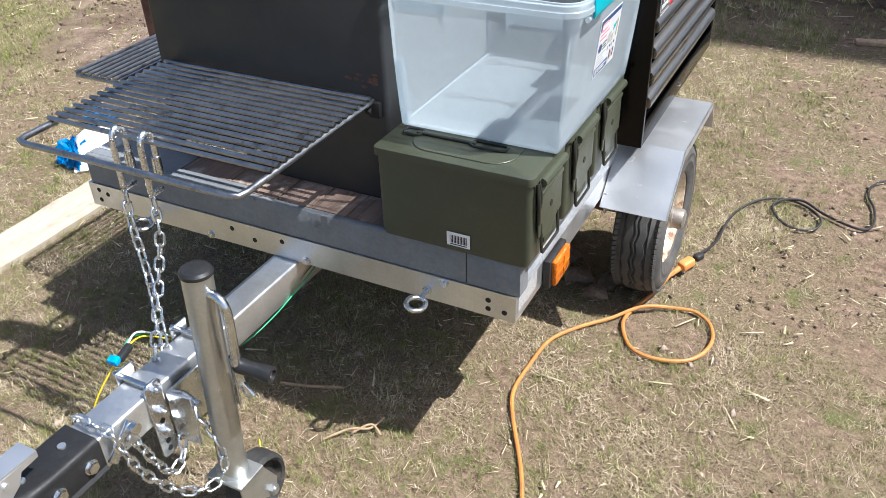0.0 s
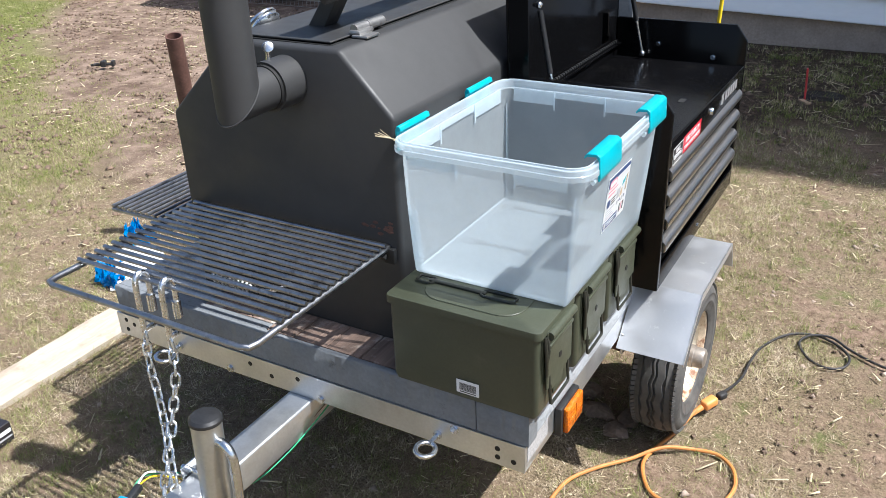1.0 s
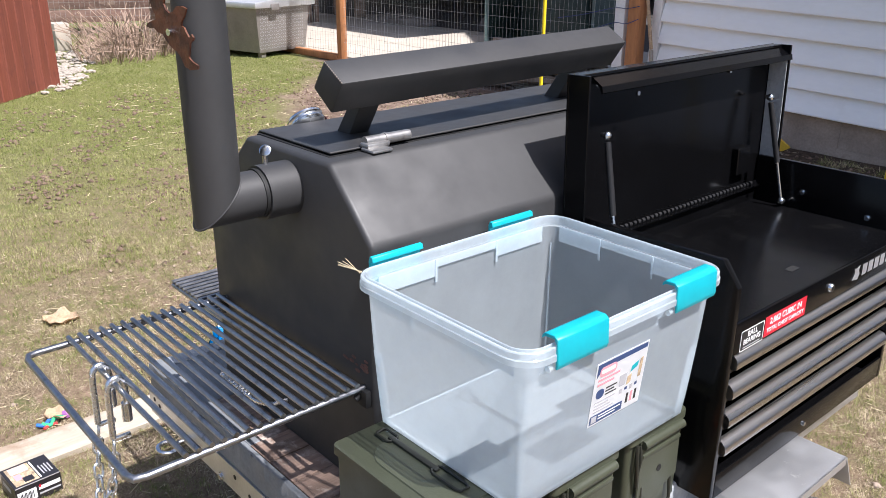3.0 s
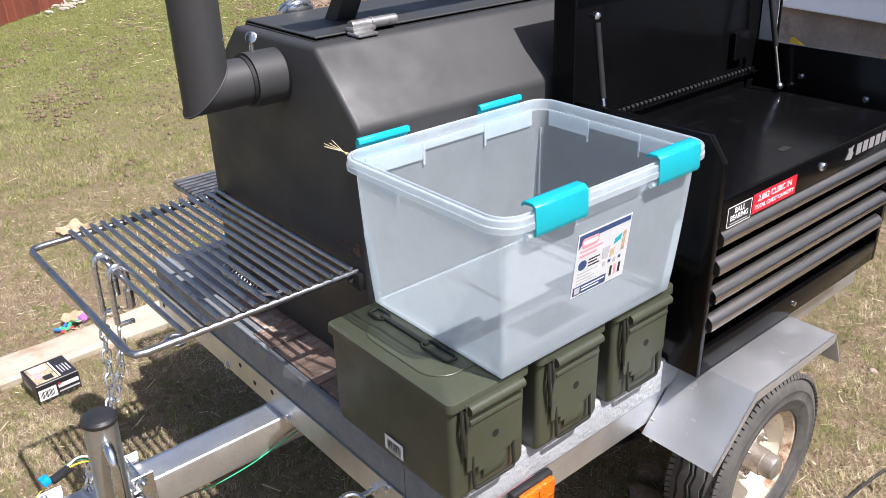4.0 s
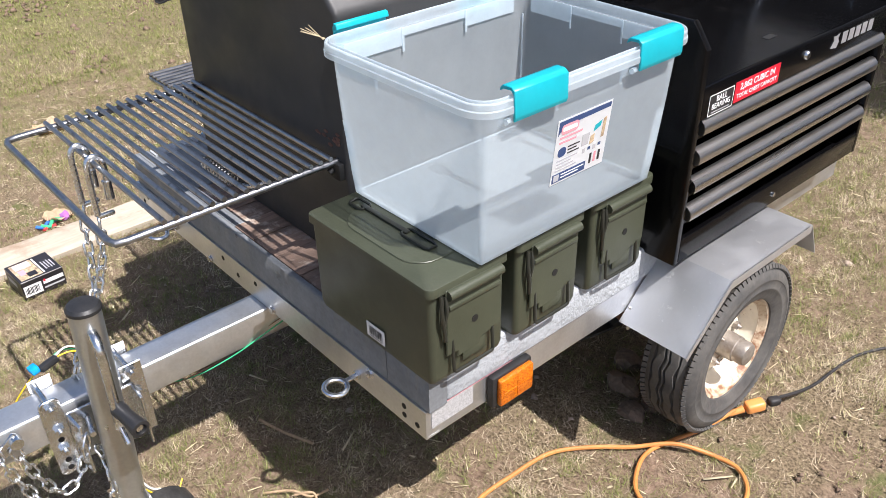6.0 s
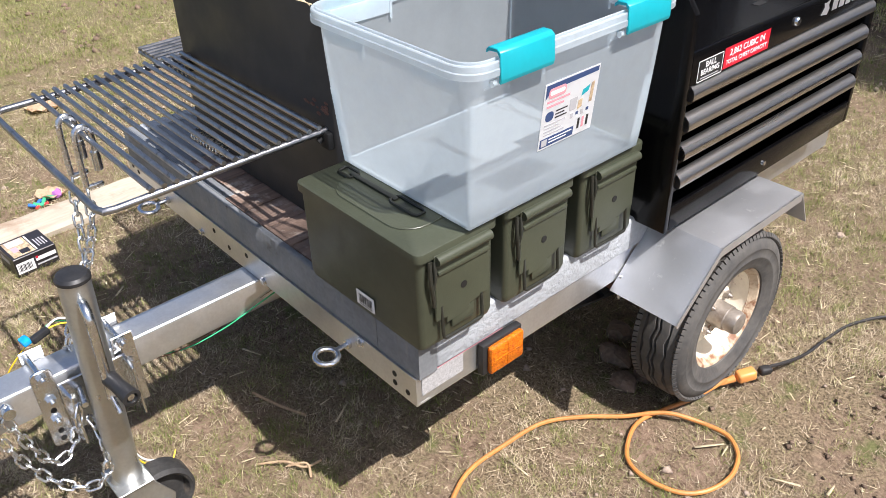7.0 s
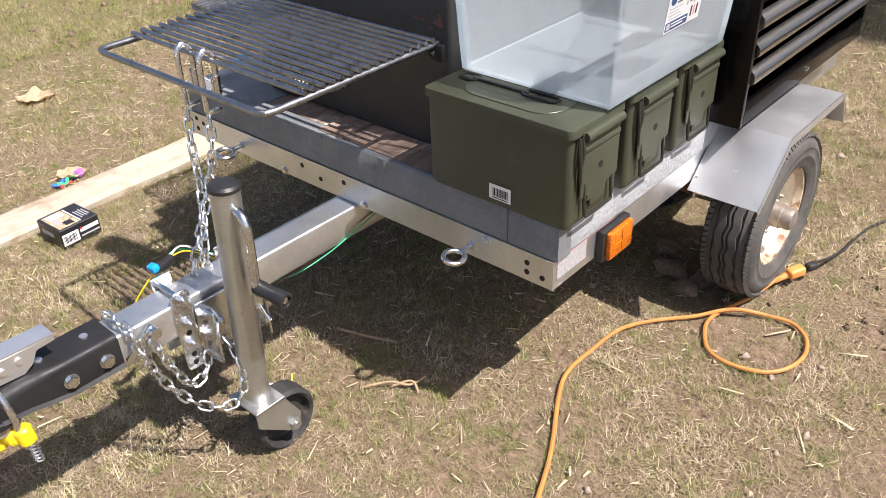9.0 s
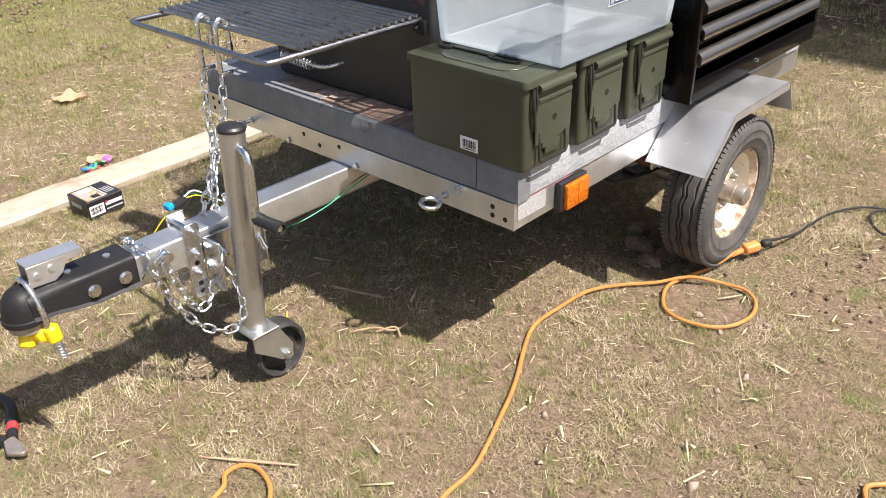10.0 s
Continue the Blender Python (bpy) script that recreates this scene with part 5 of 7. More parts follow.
part("lid_top", lid_piece(LX0 + 0.005, LX0 + 0.030, TY0 - 0.002, TY1 + 0.003, LZ1 - 0.006, LZ1, 0.001, 1), M["chest"], tlid)
lip = PR([(LX0 + 0.028, LZ1 - 0.006), (LX0 + 0.052, LZ1 - 0.022), (LX0 + 0.054, LZ1 - 0.034), (LX0 + 0.050, LZ1 - 0.036), (LX0 + 0.047, LZ1 - 0.025), (LX0 + 0.026, LZ1 - 0.010)], "y", TY0 + 0.03, TY1 + 0.010)
lip.transform(lean)
part("lid_lip", lip, M["chest"], tlid)
# thin grey plate stands for the bright reflection on the black lid end
part("lid_reflection", lid_piece(LX0 + 0.006, LX0 + 0.049, TY1 - 0.0045, TY1 - 0.0025, LZ0 + 0.012, LZ1 - 0.03, 0.0005, 1), M["grey_coat"], tlid, "pale grey plate standing for the reflection inside the lid end")
part("lid_latch", lid_piece(LX0 + 0.005, LX0 + 0.022, 1.15, 1.205, LZ0 + 0.04, LZ0 + 0.105, 0.002, 1), M["chest"], tlid)
part("hinge_knuckle", merge(C((LX0 + 0.010, TY0 + 0.02, 0.905), (LX0 + 0.010, TY1 - 0.02, 0.905), 0.004, seg=10), B(LX0 + 0.004, LX0 + 0.024, TY0 + 0.016, TY1 - 0.016, 0.898, 0.9015)), M["chest"], tlid)
kn = mesh_data("hinge_loop", C((0, -0.0042, 0), (0, 0.0042, 0), 0.0046, seg=10), M["black_paint"])
for k in range(44):
    shared("hinge_loop", kn, tlid, pose(LX0 + 0.012, TY0 + 0.03 + 0.015 * k, 0.9055))
rv = mesh_data("lid_rivet", C((0, 0, 0), (0.004, 0, 0), 0.0045, seg=12), M["zinc"])
for y, z in ((0.70, 1.19), (1.10, 1.19)):
    shared("lid_rivet", rv, tlid, lean @ pose(LX0 + 0.006 if y > 1 else LX0 + 0.05, y, z))


def gas_strut(top, bottom):
    """Gas spring: black body, bright rod, ball ends."""
    top, bottom = Vector(top), Vector(bottom)
    mid = top.lerp(bottom, 0.62)
    s = part("gas_strut", C(top.lerp(bottom, 0.05), mid, 0.0064, seg=16), M["black_paint"], chest, "black gas strut with bright rod")
    part("strut_rod", C(mid, bottom, 0.0038, seg=10), M["zinc"], s)
    for p in (top, bottom):
        end = bmesh.new()
        bmesh.ops.create_uvsphere(end, u_segments=12, v_segments=8, radius=0.0085, matrix=Matrix.Translation(p))
        cyl(end, p, p + Vector((-0.014, 0, 0)) if p is top else p + Vector((0, 0.02, -0.004)), 0.0045, seg=10)
        part("ball_end", end, M["zinc"], s)


gas_strut((0.244, 0.612, 1.122), (0.300, 0.596, 0.885))
gas_strut((0.238, 1.222, 1.122), (0.290, 1.244, 0.878))
scr = mesh_data("panel_screw", merge(C((0, 0, 0), (0, -0.004, 0), 0.0075, seg=14), C((0, -0.004, 0), (0, -0.009, 0), 0.004, seg=10)), M["zinc"])
for x, z in ((0.486, 0.880), (0.330, 0.905)):
    shared("panel_screw", scr, chest, pose(x, TY1 - T, z))
    shared("panel_screw", scr, chest, pose(x, TY0 + T, z, 0, 0, 180))
part("foot_screw", C((TX1, 0.905, 0.533), (TX1 + 0.004, 0.905, 0.533), 0.005, seg=12), M["zinc"], chest)


# ---- three steel ammunition cans and the storage bin on them ----
CAN_L, CAN_W, CAN_H = 0.306, 0.155, 0.187


def ammo_can():
    """Pressed steel can: bevelled body with embossed end, overhanging lid, latch at the end, folded wire handle on the lid."""
    t = thing("ammunition_can", "olive drab steel ammunition can with hinged lid and end latch", "ammunition can", (0, 0, 0), "ammunition cans under the storage bin")
    hx, hy = CAN_L / 2, CAN_W / 2
    bm = bmesh.new()
    poly = rounded_rect(-hx, hx, -hy, hy, 0.010, 4)
    loft(bm, [[(x * s, y * s, z) for x, y in poly] for s, z in ((0.975, 0.0), (0.985, 0.004), (1.0, 0.012), (1.0, CAN_H - 0.014))])
    b = part("body", bm, M["olive"], t)
    bm = bmesh.new()
    poly = rounded_rect(-hx - 0.006, hx + 0.006, -hy - 0.005, hy + 0.005, 0.012, 4)
    loft(bm, [[(x * s, y * s, z) for x, y in poly] for s, z in ((1.0, CAN_H - 0.016), (1.0, CAN_H - 0.004), (0.994, CAN_H - 0.001), (0.98, CAN_H))])
    lid = part("lid", bm, M["olive"], t)
    part("lid_recess", PR(rounded_rect(-hx + 0.050, hx - 0.050, -hy + 0.018, hy - 0.012, 0.045, 6), "z", CAN_H, CAN_H + 0.0022, 0.001, 1), M["olive"], lid)
    # folded carrying handle: flat dark strap with a wire clip at each end
    hd = part("handle", B(-0.105, 0.016, -0.0085, 0.0015, CAN_H + 0.0022, CAN_H + 0.0072, 0.0022), M["olive_dark"], lid, "folded dark carrying handle")
    for x, w in ((-0.112, 0.018), (0.042, 0.034)):
        loop = [(x + sx * w, -0.0035 + sy * 0.0105, CAN_H + 0.0046) for sx, sy in ((-1, -0.7), (-0.8, -1), (0.8, -1), (1, -0.7), (1, 0.7), (0.8, 1), (-0.8, 1), (-1, 0.7))]
        part("handle_clip", sweep(bmesh.new(), loop, 0.0025, 6, True), M["olive_dark"], hd)
        part("clip_plate", B(x - 0.010, x + 0.010, -0.0165, -0.0055, CAN_H + 0.0020, CAN_H + 0.0038, 0.0006, 1), M["olive"], hd)
    # latch end: strap plate with turned top, hole, and wire bail
    x = hx
    strap = PR([(-0.052, CAN_H - 0.012), (0.062, CAN_H - 0.012), (0.062, 0.062), (0.018, 0.052), (0.018, 0.044), (-0.030, 0.040), (-0.030, 0.052), (-0.052, 0.052)], "x", x + 0.004, x + 0.008, 0.0015, 1)
    latch = part("latch_plate", strap, M["olive"], t)
    part("latch_roll", C((x + 0.010, -0.050, CAN_H - 0.020), (x + 0.010, 0.060, CAN_H - 0.020), 0.0085, seg=14), M["olive"], latch)
    part("latch_ridge", B(x + 0.0075, x + 0.012, -0.048, 0.058, CAN_H - 0.048, CAN_H - 0.040, 0.002), M["olive"], latch)
    # black disc for the darkness in the latch hole
    part("latch_hole", C((x + 0.007, 0.006, 0.098), (x + 0.0088, 0.006, 0.098), 0.0065, seg=18), M["smoker_dark"], latch)
    bail = smooth_path([(x + 0.006, -0.040, 0.078), (x + 0.010, -0.040, 0.024), (x + 0.0105, -0.037, 0.018), (x + 0.0105, -0.030, 0.0155), (x + 0.0105, 0.036, 0.0155), (x + 0.0105, 0.042, 0.018), (x + 0.010, 0.044, 0.024), (x + 0.007, 0.044, 0.062)], 3)
    part("latch_bail", sweep(bmesh.new(), bail, 0.0030, 8), M["olive_dark"], latch)
    part("latch_tab", B(x + 0.002, x + 0.0065, -0.018, 0.030, 0.024, 0.052, 0.002), M["olive"], latch)
    wirep = smooth_path([(x + 0.006, -0.060, CAN_H - 0.018), (x + 0.010, -0.062, 0.135), (x + 0.009, -0.058, 0.110), (x + 0.008, -0.055, 0.085)], 5)
    part("latch_wire", sweep(sweep(bmesh.new(), wirep, 0.0034, 8), smooth_path([(x + 0.006, -0.052, CAN_H - 0.022), (x + 0.011, -0.054, 0.140), (x + 0.009, -0.058, 0.115)], 5), 0.0030, 8), M["olive_dark"], latch)
    return t


can = ammo_can()
can_y = (0.074, 0.255, 0.446)
cans = [can]
can.matrix_basis = pose(0.371, can_y[0], DECK)
for i, y in enumerate(can_y[1:]):
    c = copy_thing(can, pose(0.371 - 0.002 * i, y, DECK, 0, 0, 0.6 - 1.2 * i))
    cans.append(c)
# barcode sticker on the first can
bc = part("barcode_sticker", B(0.361, 0.4085, -0.0058, -0.0052, 0.528, 0.557), M["white_label"], can, "white barcode sticker")
code = bmesh.new()
for k in range(17):
    w = (0.0007, 0.0012, 0.0018)[(k * 7) % 3]
    box(code, 0.3675 + 0.0021 * k, 0.3675 + 0.0021 * k + w, -0.0061, -0.0057, 0.5345, 0.551)
box(code, 0.368, 0.402, -0.0061, -0.0057, 0.5305, 0.5325)
part("barcode", code, M["ink"], bc, smooth=0)


# clear bin
BZ0, BZ1 = 0.7055, 0.982
storage_bin = thing("storage_bin", "empty clear storage bin with teal latches on the ammunition cans", "storage bin", (0.38, 0.29, BZ0))


BOT, TOP = (0.222, 0.538, 0.086, 0.492), (0.213, 0.566, 0.061, 0.503)


def bin_ring(k, z, off=0.0, r=None):
    """The tub's outline at share k of its height: sharp corners low down, round ones under the rim."""
    a = [BOT[i] + (TOP[i] - BOT[i]) * k for i in range(4)]
    r = 0.007 + 0.021 * k * k if r is None else r
    return [(x, y, z) for x, y in rounded_rect(a[0] - off, a[1] + off, a[2] - off, a[3] + off, max(0.002, r + off), 5)]


def bin_shell():
    """Thin moulded tub, wider at the top, with a stepped shoulder below the rim."""
    H = BZ1 - BZ0
    outer = [bin_ring(0, BZ0 + 0.001, -0.004), bin_ring(0, BZ0 + 0.005)] + [bin_ring(k, BZ0 + k * H) for k in (0.15, 0.3, 0.45, 0.6, 0.75, 0.85)]
    outer += [bin_ring(0.94, BZ1 - 0.019, -0.001), bin_ring(0.94, BZ1 - 0.0165, 0.006)]
    return loft(bmesh.new(), outer, caps=(True, False))


part("tub_floor", PR(rounded_rect(BOT[0] + 0.004, BOT[1] - 0.004, BOT[2] + 0.005, BOT[3] - 0.005, 0.006, 5), "z", BZ0 + 0.0015, BZ0 + 0.0045), M["bin_floor"], storage_bin)
shell = part("tub", bin_shell(), M["bin"], storage_bin, smooth=40)


def bin_rim():
    """Rolled rim with a gutter and an outer skirt."""
    bm = bmesh.new()

    def ring(off, z):
        return [(x, y, z) for x, y in rounded_rect(TOP[0] - off, TOP[1] + off, TOP[2] - off, TOP[3] + off, 0.030 + off, 6)]
    loft(bm, [ring(0.0034, BZ1 - 0.0165), ring(0.0036, BZ1 + 0.0005), ring(0.0042, BZ1 + 0.0014), ring(0.0054, BZ1 + 0.0005), ring(0.0056, BZ1 - 0.003), ring(0.0094, BZ1 - 0.003), ring(0.0098, BZ1 - 0.001), ring(0.0110, BZ1 - 0.001), ring(0.0124, BZ1 - 0.003), ring(0.0124, BZ1 - 0.011), ring(0.0140, BZ1 - 0.0125), ring(0.0140, BZ1 - 0.021), ring(0.0122, BZ1 - 0.021)], caps=(False, False))
    return bm


part("rim", bin_rim(), M["bin_rim"], storage_bin, smooth=20)


def rim_band():
    """Inner skirts below the rim: deep towards the corners, shallow in the middle of each side, with a small tooth at each step."""
    bm = bmesh.new()
    zt = BZ1 - 0.015
    for axis, at, s in (("x", TOP[0] + 0.0042, 1), ("x", TOP[1] - 0.0042, -1), ("y", TOP[2] + 0.0042, 1), ("y", TOP[3] - 0.0042, -1)):
        lo, hi = (TOP[2], TOP[3]) if axis == "x" else (TOP[0], TOP[1])
        L = hi - lo
        for u0, u1, depth in ((0.07, 0.34, 0.030), (0.342, 0.658, 0.014), (0.66, 0.93, 0.030), (0.335, 0.345, 0.040), (0.655, 0.665, 0.040)):
            a, b = (at, at + s * 0.0012) if depth < 0.035 else (at + s * 0.0013, at + s * 0.0028)
            a, b = min(a, b), max(a, b)
            if axis == "x":
                box(bm, a, b, lo + u0 * L, lo + u1 * L, zt - depth, zt)
            else:
                box(bm, lo + u0 * L, lo + u1 * L, a, b, zt - depth, zt)
    return bm


part("rim_band", rim_band(), M["bin_thick"], storage_bin, smooth=0)
corners = [(0, 2, 1, 1), (1, 2, -1, 1), (1, 3, -1, -1), (0, 3, 1, -1)]
for i, j, sx, sy in corners:
    foot = Vector((BOT[i] + sx * 0.0035, BOT[j] + sy * 0.0035, BZ0 + 0.004))
    head = Vector((BOT[i] + 0.8 * (TOP[i] - BOT[i]) + sx * 0.008, BOT[j] + 0.8 * (TOP[j] - BOT[j]) + sy * 0.008, BZ0 + 0.225))
    part("corner_ridge", C(foot, head, 0.0017, 0.0012, seg=8), M["bin_thick"], storage_bin)
edge = [(x, y, BZ0 + 0.006) for x, y in rounded_rect(BOT[0] + 0.005, BOT[1] - 0.005, BOT[2] + 0.006, BOT[3] - 0.006, 0.006, 5)]
part("floor_ridge", sweep(bmesh.new(), edge, 0.0018, 6, True), M["bin_thick"], storage_bin)


def corner_web(x, y, wx, wy):
    """A thin stacking web moulded against the inside of a wall, beside the corner and half the wall's height."""
    kx, ky = (TOP[0] - BOT[0] if x < 0.4 else TOP[1] - BOT[1]), (TOP[2] - BOT[2] if y < 0.3 else TOP[3] - BOT[3])
    rings = []
    for z in (BZ0 + 0.006, BZ0 + 0.14):
        k = (z - BZ0) / (BZ1 - BZ0)
        x0, y0 = x + kx * k, y + ky * k
        rings.append([(x0, y0, z), (x0 + wx, y0, z), (x0 + wx, y0 + wy, z), (x0, y0 + wy, z)])
    bm = loft(bmesh.new(), rings)
    bmesh.ops.recalc_face_normals(bm, faces=bm.faces)
    return bm


part("corner_web", corner_web(BOT[0] + 0.004, BOT[2] + 0.0022, 0.020, 0.0012), M["bin_thick"], storage_bin, smooth=0)
part("corner_web", corner_web(BOT[1] - 0.0034, BOT[3] - 0.026, 0.0012, 0.020), M["bin_thick"], storage_bin, smooth=0)


def bin_latch(side):
    """Hooked teal latch over the rim; side: +1 towards the trailer's edge, -1 towards the smoker."""
    prof = [(0.553, 0.984), (0.554, 0.990), (0.559, 0.9945), (0.575, 0.995), (0.5815, 0.990), (0.5835, 0.954), (0.581, 0.947), (0.5785, 0.949), (0.5785, 0.983), (0.574, 0.9895), (0.559, 0.9885)]
    if side < 0:
        prof = [(0.207, 0.987), (0.205, 0.996), (0.198, 0.997), (0.194, 0.989), (0.195, 0.947), (0.1985, 0.947), (0.1985, 0.985)]
    return PR(prof, "y", -0.052, 0.052, 0.001, 1)


lr = mesh_data("latch", bin_latch(1), M["teal"])
ll = mesh_data("latch", bin_latch(-1), M["teal"])
for y in (0.156, 0.420):
    p = shared("latch", lr, storage_bin, pose(-0.001, y, 0), "teal snap latch")
    q = shared("latch", ll, storage_bin, pose(0, y - 0.014, 0), "teal snap latch")
    part("latch_pivot", C((0.572, y - 0.050, 0.948), (0.572, y - 0.060, 0.948), 0.0045, seg=12), M["bin_thick"], p)


# printed label on the side
def side_label():
    y0, y1, z0, z1 = 0.217, 0.339, 0.798, 0.908

    def x_at(z):
        return BOT[1] + (z - BZ0) * (TOP[1] - BOT[1]) / (BZ1 - BZ0) + 0.0006

    def panel(a, b, c, d, off, mat, parent, name):
        bm = bmesh.new()
        vs = [bm.verts.new((x_at(z) + off + o, y, z)) for o in (0, 0.0003) for y, z in ((a, c), (b, c), (b, d), (a, d))]
        for f in ((3, 2, 1, 0), (4, 5, 6, 7), (0, 1, 5, 4), (1, 2, 6, 5), (2, 3, 7, 6), (3, 0, 4, 7)):
            bm.faces.new([vs[i] for i in f])
        return part(name, bm, mat, parent, smooth=0)

    def shape(poly, off, mat, parent, name):
        bm = bmesh.new()
        lo = [bm.verts.new((x_at(z0 + w) + off, y0 + u, z0 + w)) for u, w in poly]
        hi = [bm.verts.new((x_at(z0 + w) + off + 0.0003, y0 + u, z0 + w)) for u, w in poly]
        k = len(poly)
        bm.faces.new(lo[::-1])
        bm.faces.new(hi)
        for i in range(k):
            bm.faces.new((lo[i], lo[(i + 1) % k], hi[(i + 1) % k], hi[i]))
        return part(name, bm, mat, parent, smooth=0)
    lab = panel(y0, y1, z0, z1, 0.0008, M["paper"], storage_bin, "paper_label")
    lab["label"] = "white printed paper label"
    W, H = y1 - y0, z1 - z0
    # navy corner and band along the top, navy foot band
    shape([(0.003, H - 0.003), (0.003, H - 0.026), (0.008, H - 0.020), (0.048, H - 0.012), (W - 0.003, H - 0.011), (W - 0.003, H - 0.003)], 0.0012, M["navy_label"], lab, "label_band")
    shape([(0.003, 0.003), (0.078, 0.003), (0.078, 0.018), (0.003, 0.018)], 0.0012, M["navy_label"], lab, "label_band")
    panel(y0 + 0.006, y0 + 0.018, z0 + 0.005, z0 + 0.016, 0.0015, M["grey_print"], lab, "label_mark")
    for k in range(2):
        panel(y0 + 0.022, y0 + 0.074 - 0.012 * k, z0 + 0.0125 - 0.005 * k, z0 + 0.0142 - 0.005 * k, 0.0015, M["white_label"], lab, "print_line")
    # rounded red maker's mark with white centre, and red headline strokes
    shape(rounded_rect(0.009, 0.047, H - 0.026, H - 0.010, 0.006, 4), 0.0015, M["pink_print"], lab, "label_logo")
    shape(rounded_rect(0.012, 0.044, H - 0.021, H - 0.0145, 0.003, 3), 0.0018, M["white_label"], lab, "label_logo")
    for k in range(2):
        panel(y0 + 0.008, y0 + 0.058 - 0.012 * k, z1 - 0.033 - 0.008 * k, z1 - 0.0295 - 0.008 * k, 0.0012, M["pink_print"], lab, "print_line")
    shape(rounded_rect(0.008, 0.026, 0.046, 0.062, 0.007, 4), 0.0012, M["navy_label"], lab, "label_picture")
    for k in range(3):
        panel(y0 + 0.030, y0 + 0.056 - 0.006 * (k % 2), z0 + 0.047 + 0.0055 * k, z0 + 0.0492 + 0.0055 * k, 0.0012, M["ink"], lab, "print_line")
    for k in range(4):
        panel(y0 + 0.008, y0 + 0.054 - 0.007 * (k % 3), z0 + 0.0225 + 0.0056 * k, z0 + 0.0242 + 0.0056 * k, 0.0012, M["grey_print"], lab, "print_line")
    # product pictures: pale tubs, one with a lid in teal, a bottle, small stacks
    shape([(0.062, 0.048), (0.076, 0.048), (0.078, 0.068), (0.061, 0.068)], 0.0012, M["grey_print"], lab, "label_picture")
    shape([(0.086, 0.066), (0.101, 0.071), (0.104, 0.081), (0.088, 0.076)], 0.0012, M["teal"], lab, "label_picture")
    shape([(0.080, 0.045), (0.090, 0.048), (0.090, 0.062), (0.081, 0.060)], 0.0012, M["photo_print"], lab, "label_picture")
    shape([(0.106, 0.050), (0.113, 0.050), (0.114, 0.084), (0.107, 0.082)], 0.0012, M["photo_print"], lab, "label_picture")
    for k in range(4):
        panel(y0 + 0.066 + 0.012 * k, y0 + 0.072 + 0.012 * k, z0 + 0.034 + 0.003 * (k % 2), z0 + 0.042, 0.0012, M["navy_label"] if k % 2 else M["grey_print"], lab, "label_picture")
    for k in range(3):
        panel(y0 + 0.086 + 0.010 * k, y0 + 0.091 + 0.010 * k, z0 + 0.010, z0 + 0.028, 0.0012, M["pink_print"] if k == 1 else M["ink"], lab, "barcode_bar")


side_label()
# dry straw stuck under a latch
sp = bmesh.new()
for a in range(6):
    d = Vector((-0.02 - 0.008 * random.random(), -0.03 + 0.02 * random.random(), 0.005 + 0.02 * random.random()))
    sweep(sp, [Vector((0.208, 0.058, 0.985)) + d * t for t in (-0.2, 0.3, 0.8)], 0.0006, 5)
solo("straw_wisp", sp, M["straw"], "wisp of dry straw caught on the bin rim", "straw")


# ---- chains ----
def link_mesh_data(length=0.0290, width=0.0158, r=0.0025):
    """One welded chain link, lying along z."""
    pts = []
    h = (length - width) / 2
    R = width / 2
    for k in range(9):
        a = math.pi * k / 8
        pts.append((R * math.cos(a), 0, h + R * math.sin(a)))
    for k in range(9):
        a = math.pi + math.pi * k / 8
        pts.append((R * math.cos(a), 0, -h + R * math.sin(a)))
    return mesh_data("chain_link", sweep(bmesh.new(), pts, r, 7, True), M["chain"])


LINK = link_mesh_data()
PITCH = 0.0232


def chain(pts, label, group="", start_turn=0):
    """Links set along a path, each turned a quarter against the last."""
    t = thing("safety_chain", label, "chain", pts[0], group)
    path = smooth_path(pts, 24)
    d = 0.0
    acc = [0.0]
    for a, b in zip(path, path[1:]):
        acc.append(acc[-1] + (b - a).length)
    n = int(acc[-1] / PITCH)
    j = 0
    for k in range(n):
        s = (k + 0.5) * PITCH
        while acc[j + 1] < s:
            j += 1
        f = (s - acc[j]) / max(1e-6, acc[j + 1] - acc[j])
        p = path[j].lerp(path[j + 1], f)
        dv = (path[j + 1] - path[j]).normalized()
        m = Matrix.Translation(p) @ dv.to_track_quat("Z", "Y").to_matrix().to_4x4() @ pose(0, 0, 0, 0, 0, start_turn + 45 + 90 * (k % 2) + random.uniform(-10, 10))
        shared("chain_link", LINK, t, m)
    return t


def hanging_hook(t, x, y):
    """Open chain hook over the shelf's front rod, with its latch and swivel."""
    z = 0.752
    pts = [(x, y - 0.016, z - 0.100), (x, y - 0.015, z - 0.05), (x, y - 0.013, z - 0.006), (x, y - 0.006, z + 0.008), (x, y + 0.004, z + 0.010), (x, y + 0.013, z + 0.002), (x, y + 0.016, z - 0.02), (x, y + 0.014, z - 0.055)]
    h = part("hook", sweep(bmesh.new(), smooth_path(pts, 5), 0.0056, 10), M["chain"], t, "zinc-plated chain hook")
    part("hook_gate", C((x, y + 0.014, z - 0.040), (x, y + 0.013, z - 0.075), 0.0085, seg=14), M["zinc"], h)
    part("hook_eye", turned_box((0.008, 0.032, 0.010), pose(x, y - 0.001, z - 0.104), 0.003), M["zinc"], h)
    return h


G = "safety chains of the trailer"
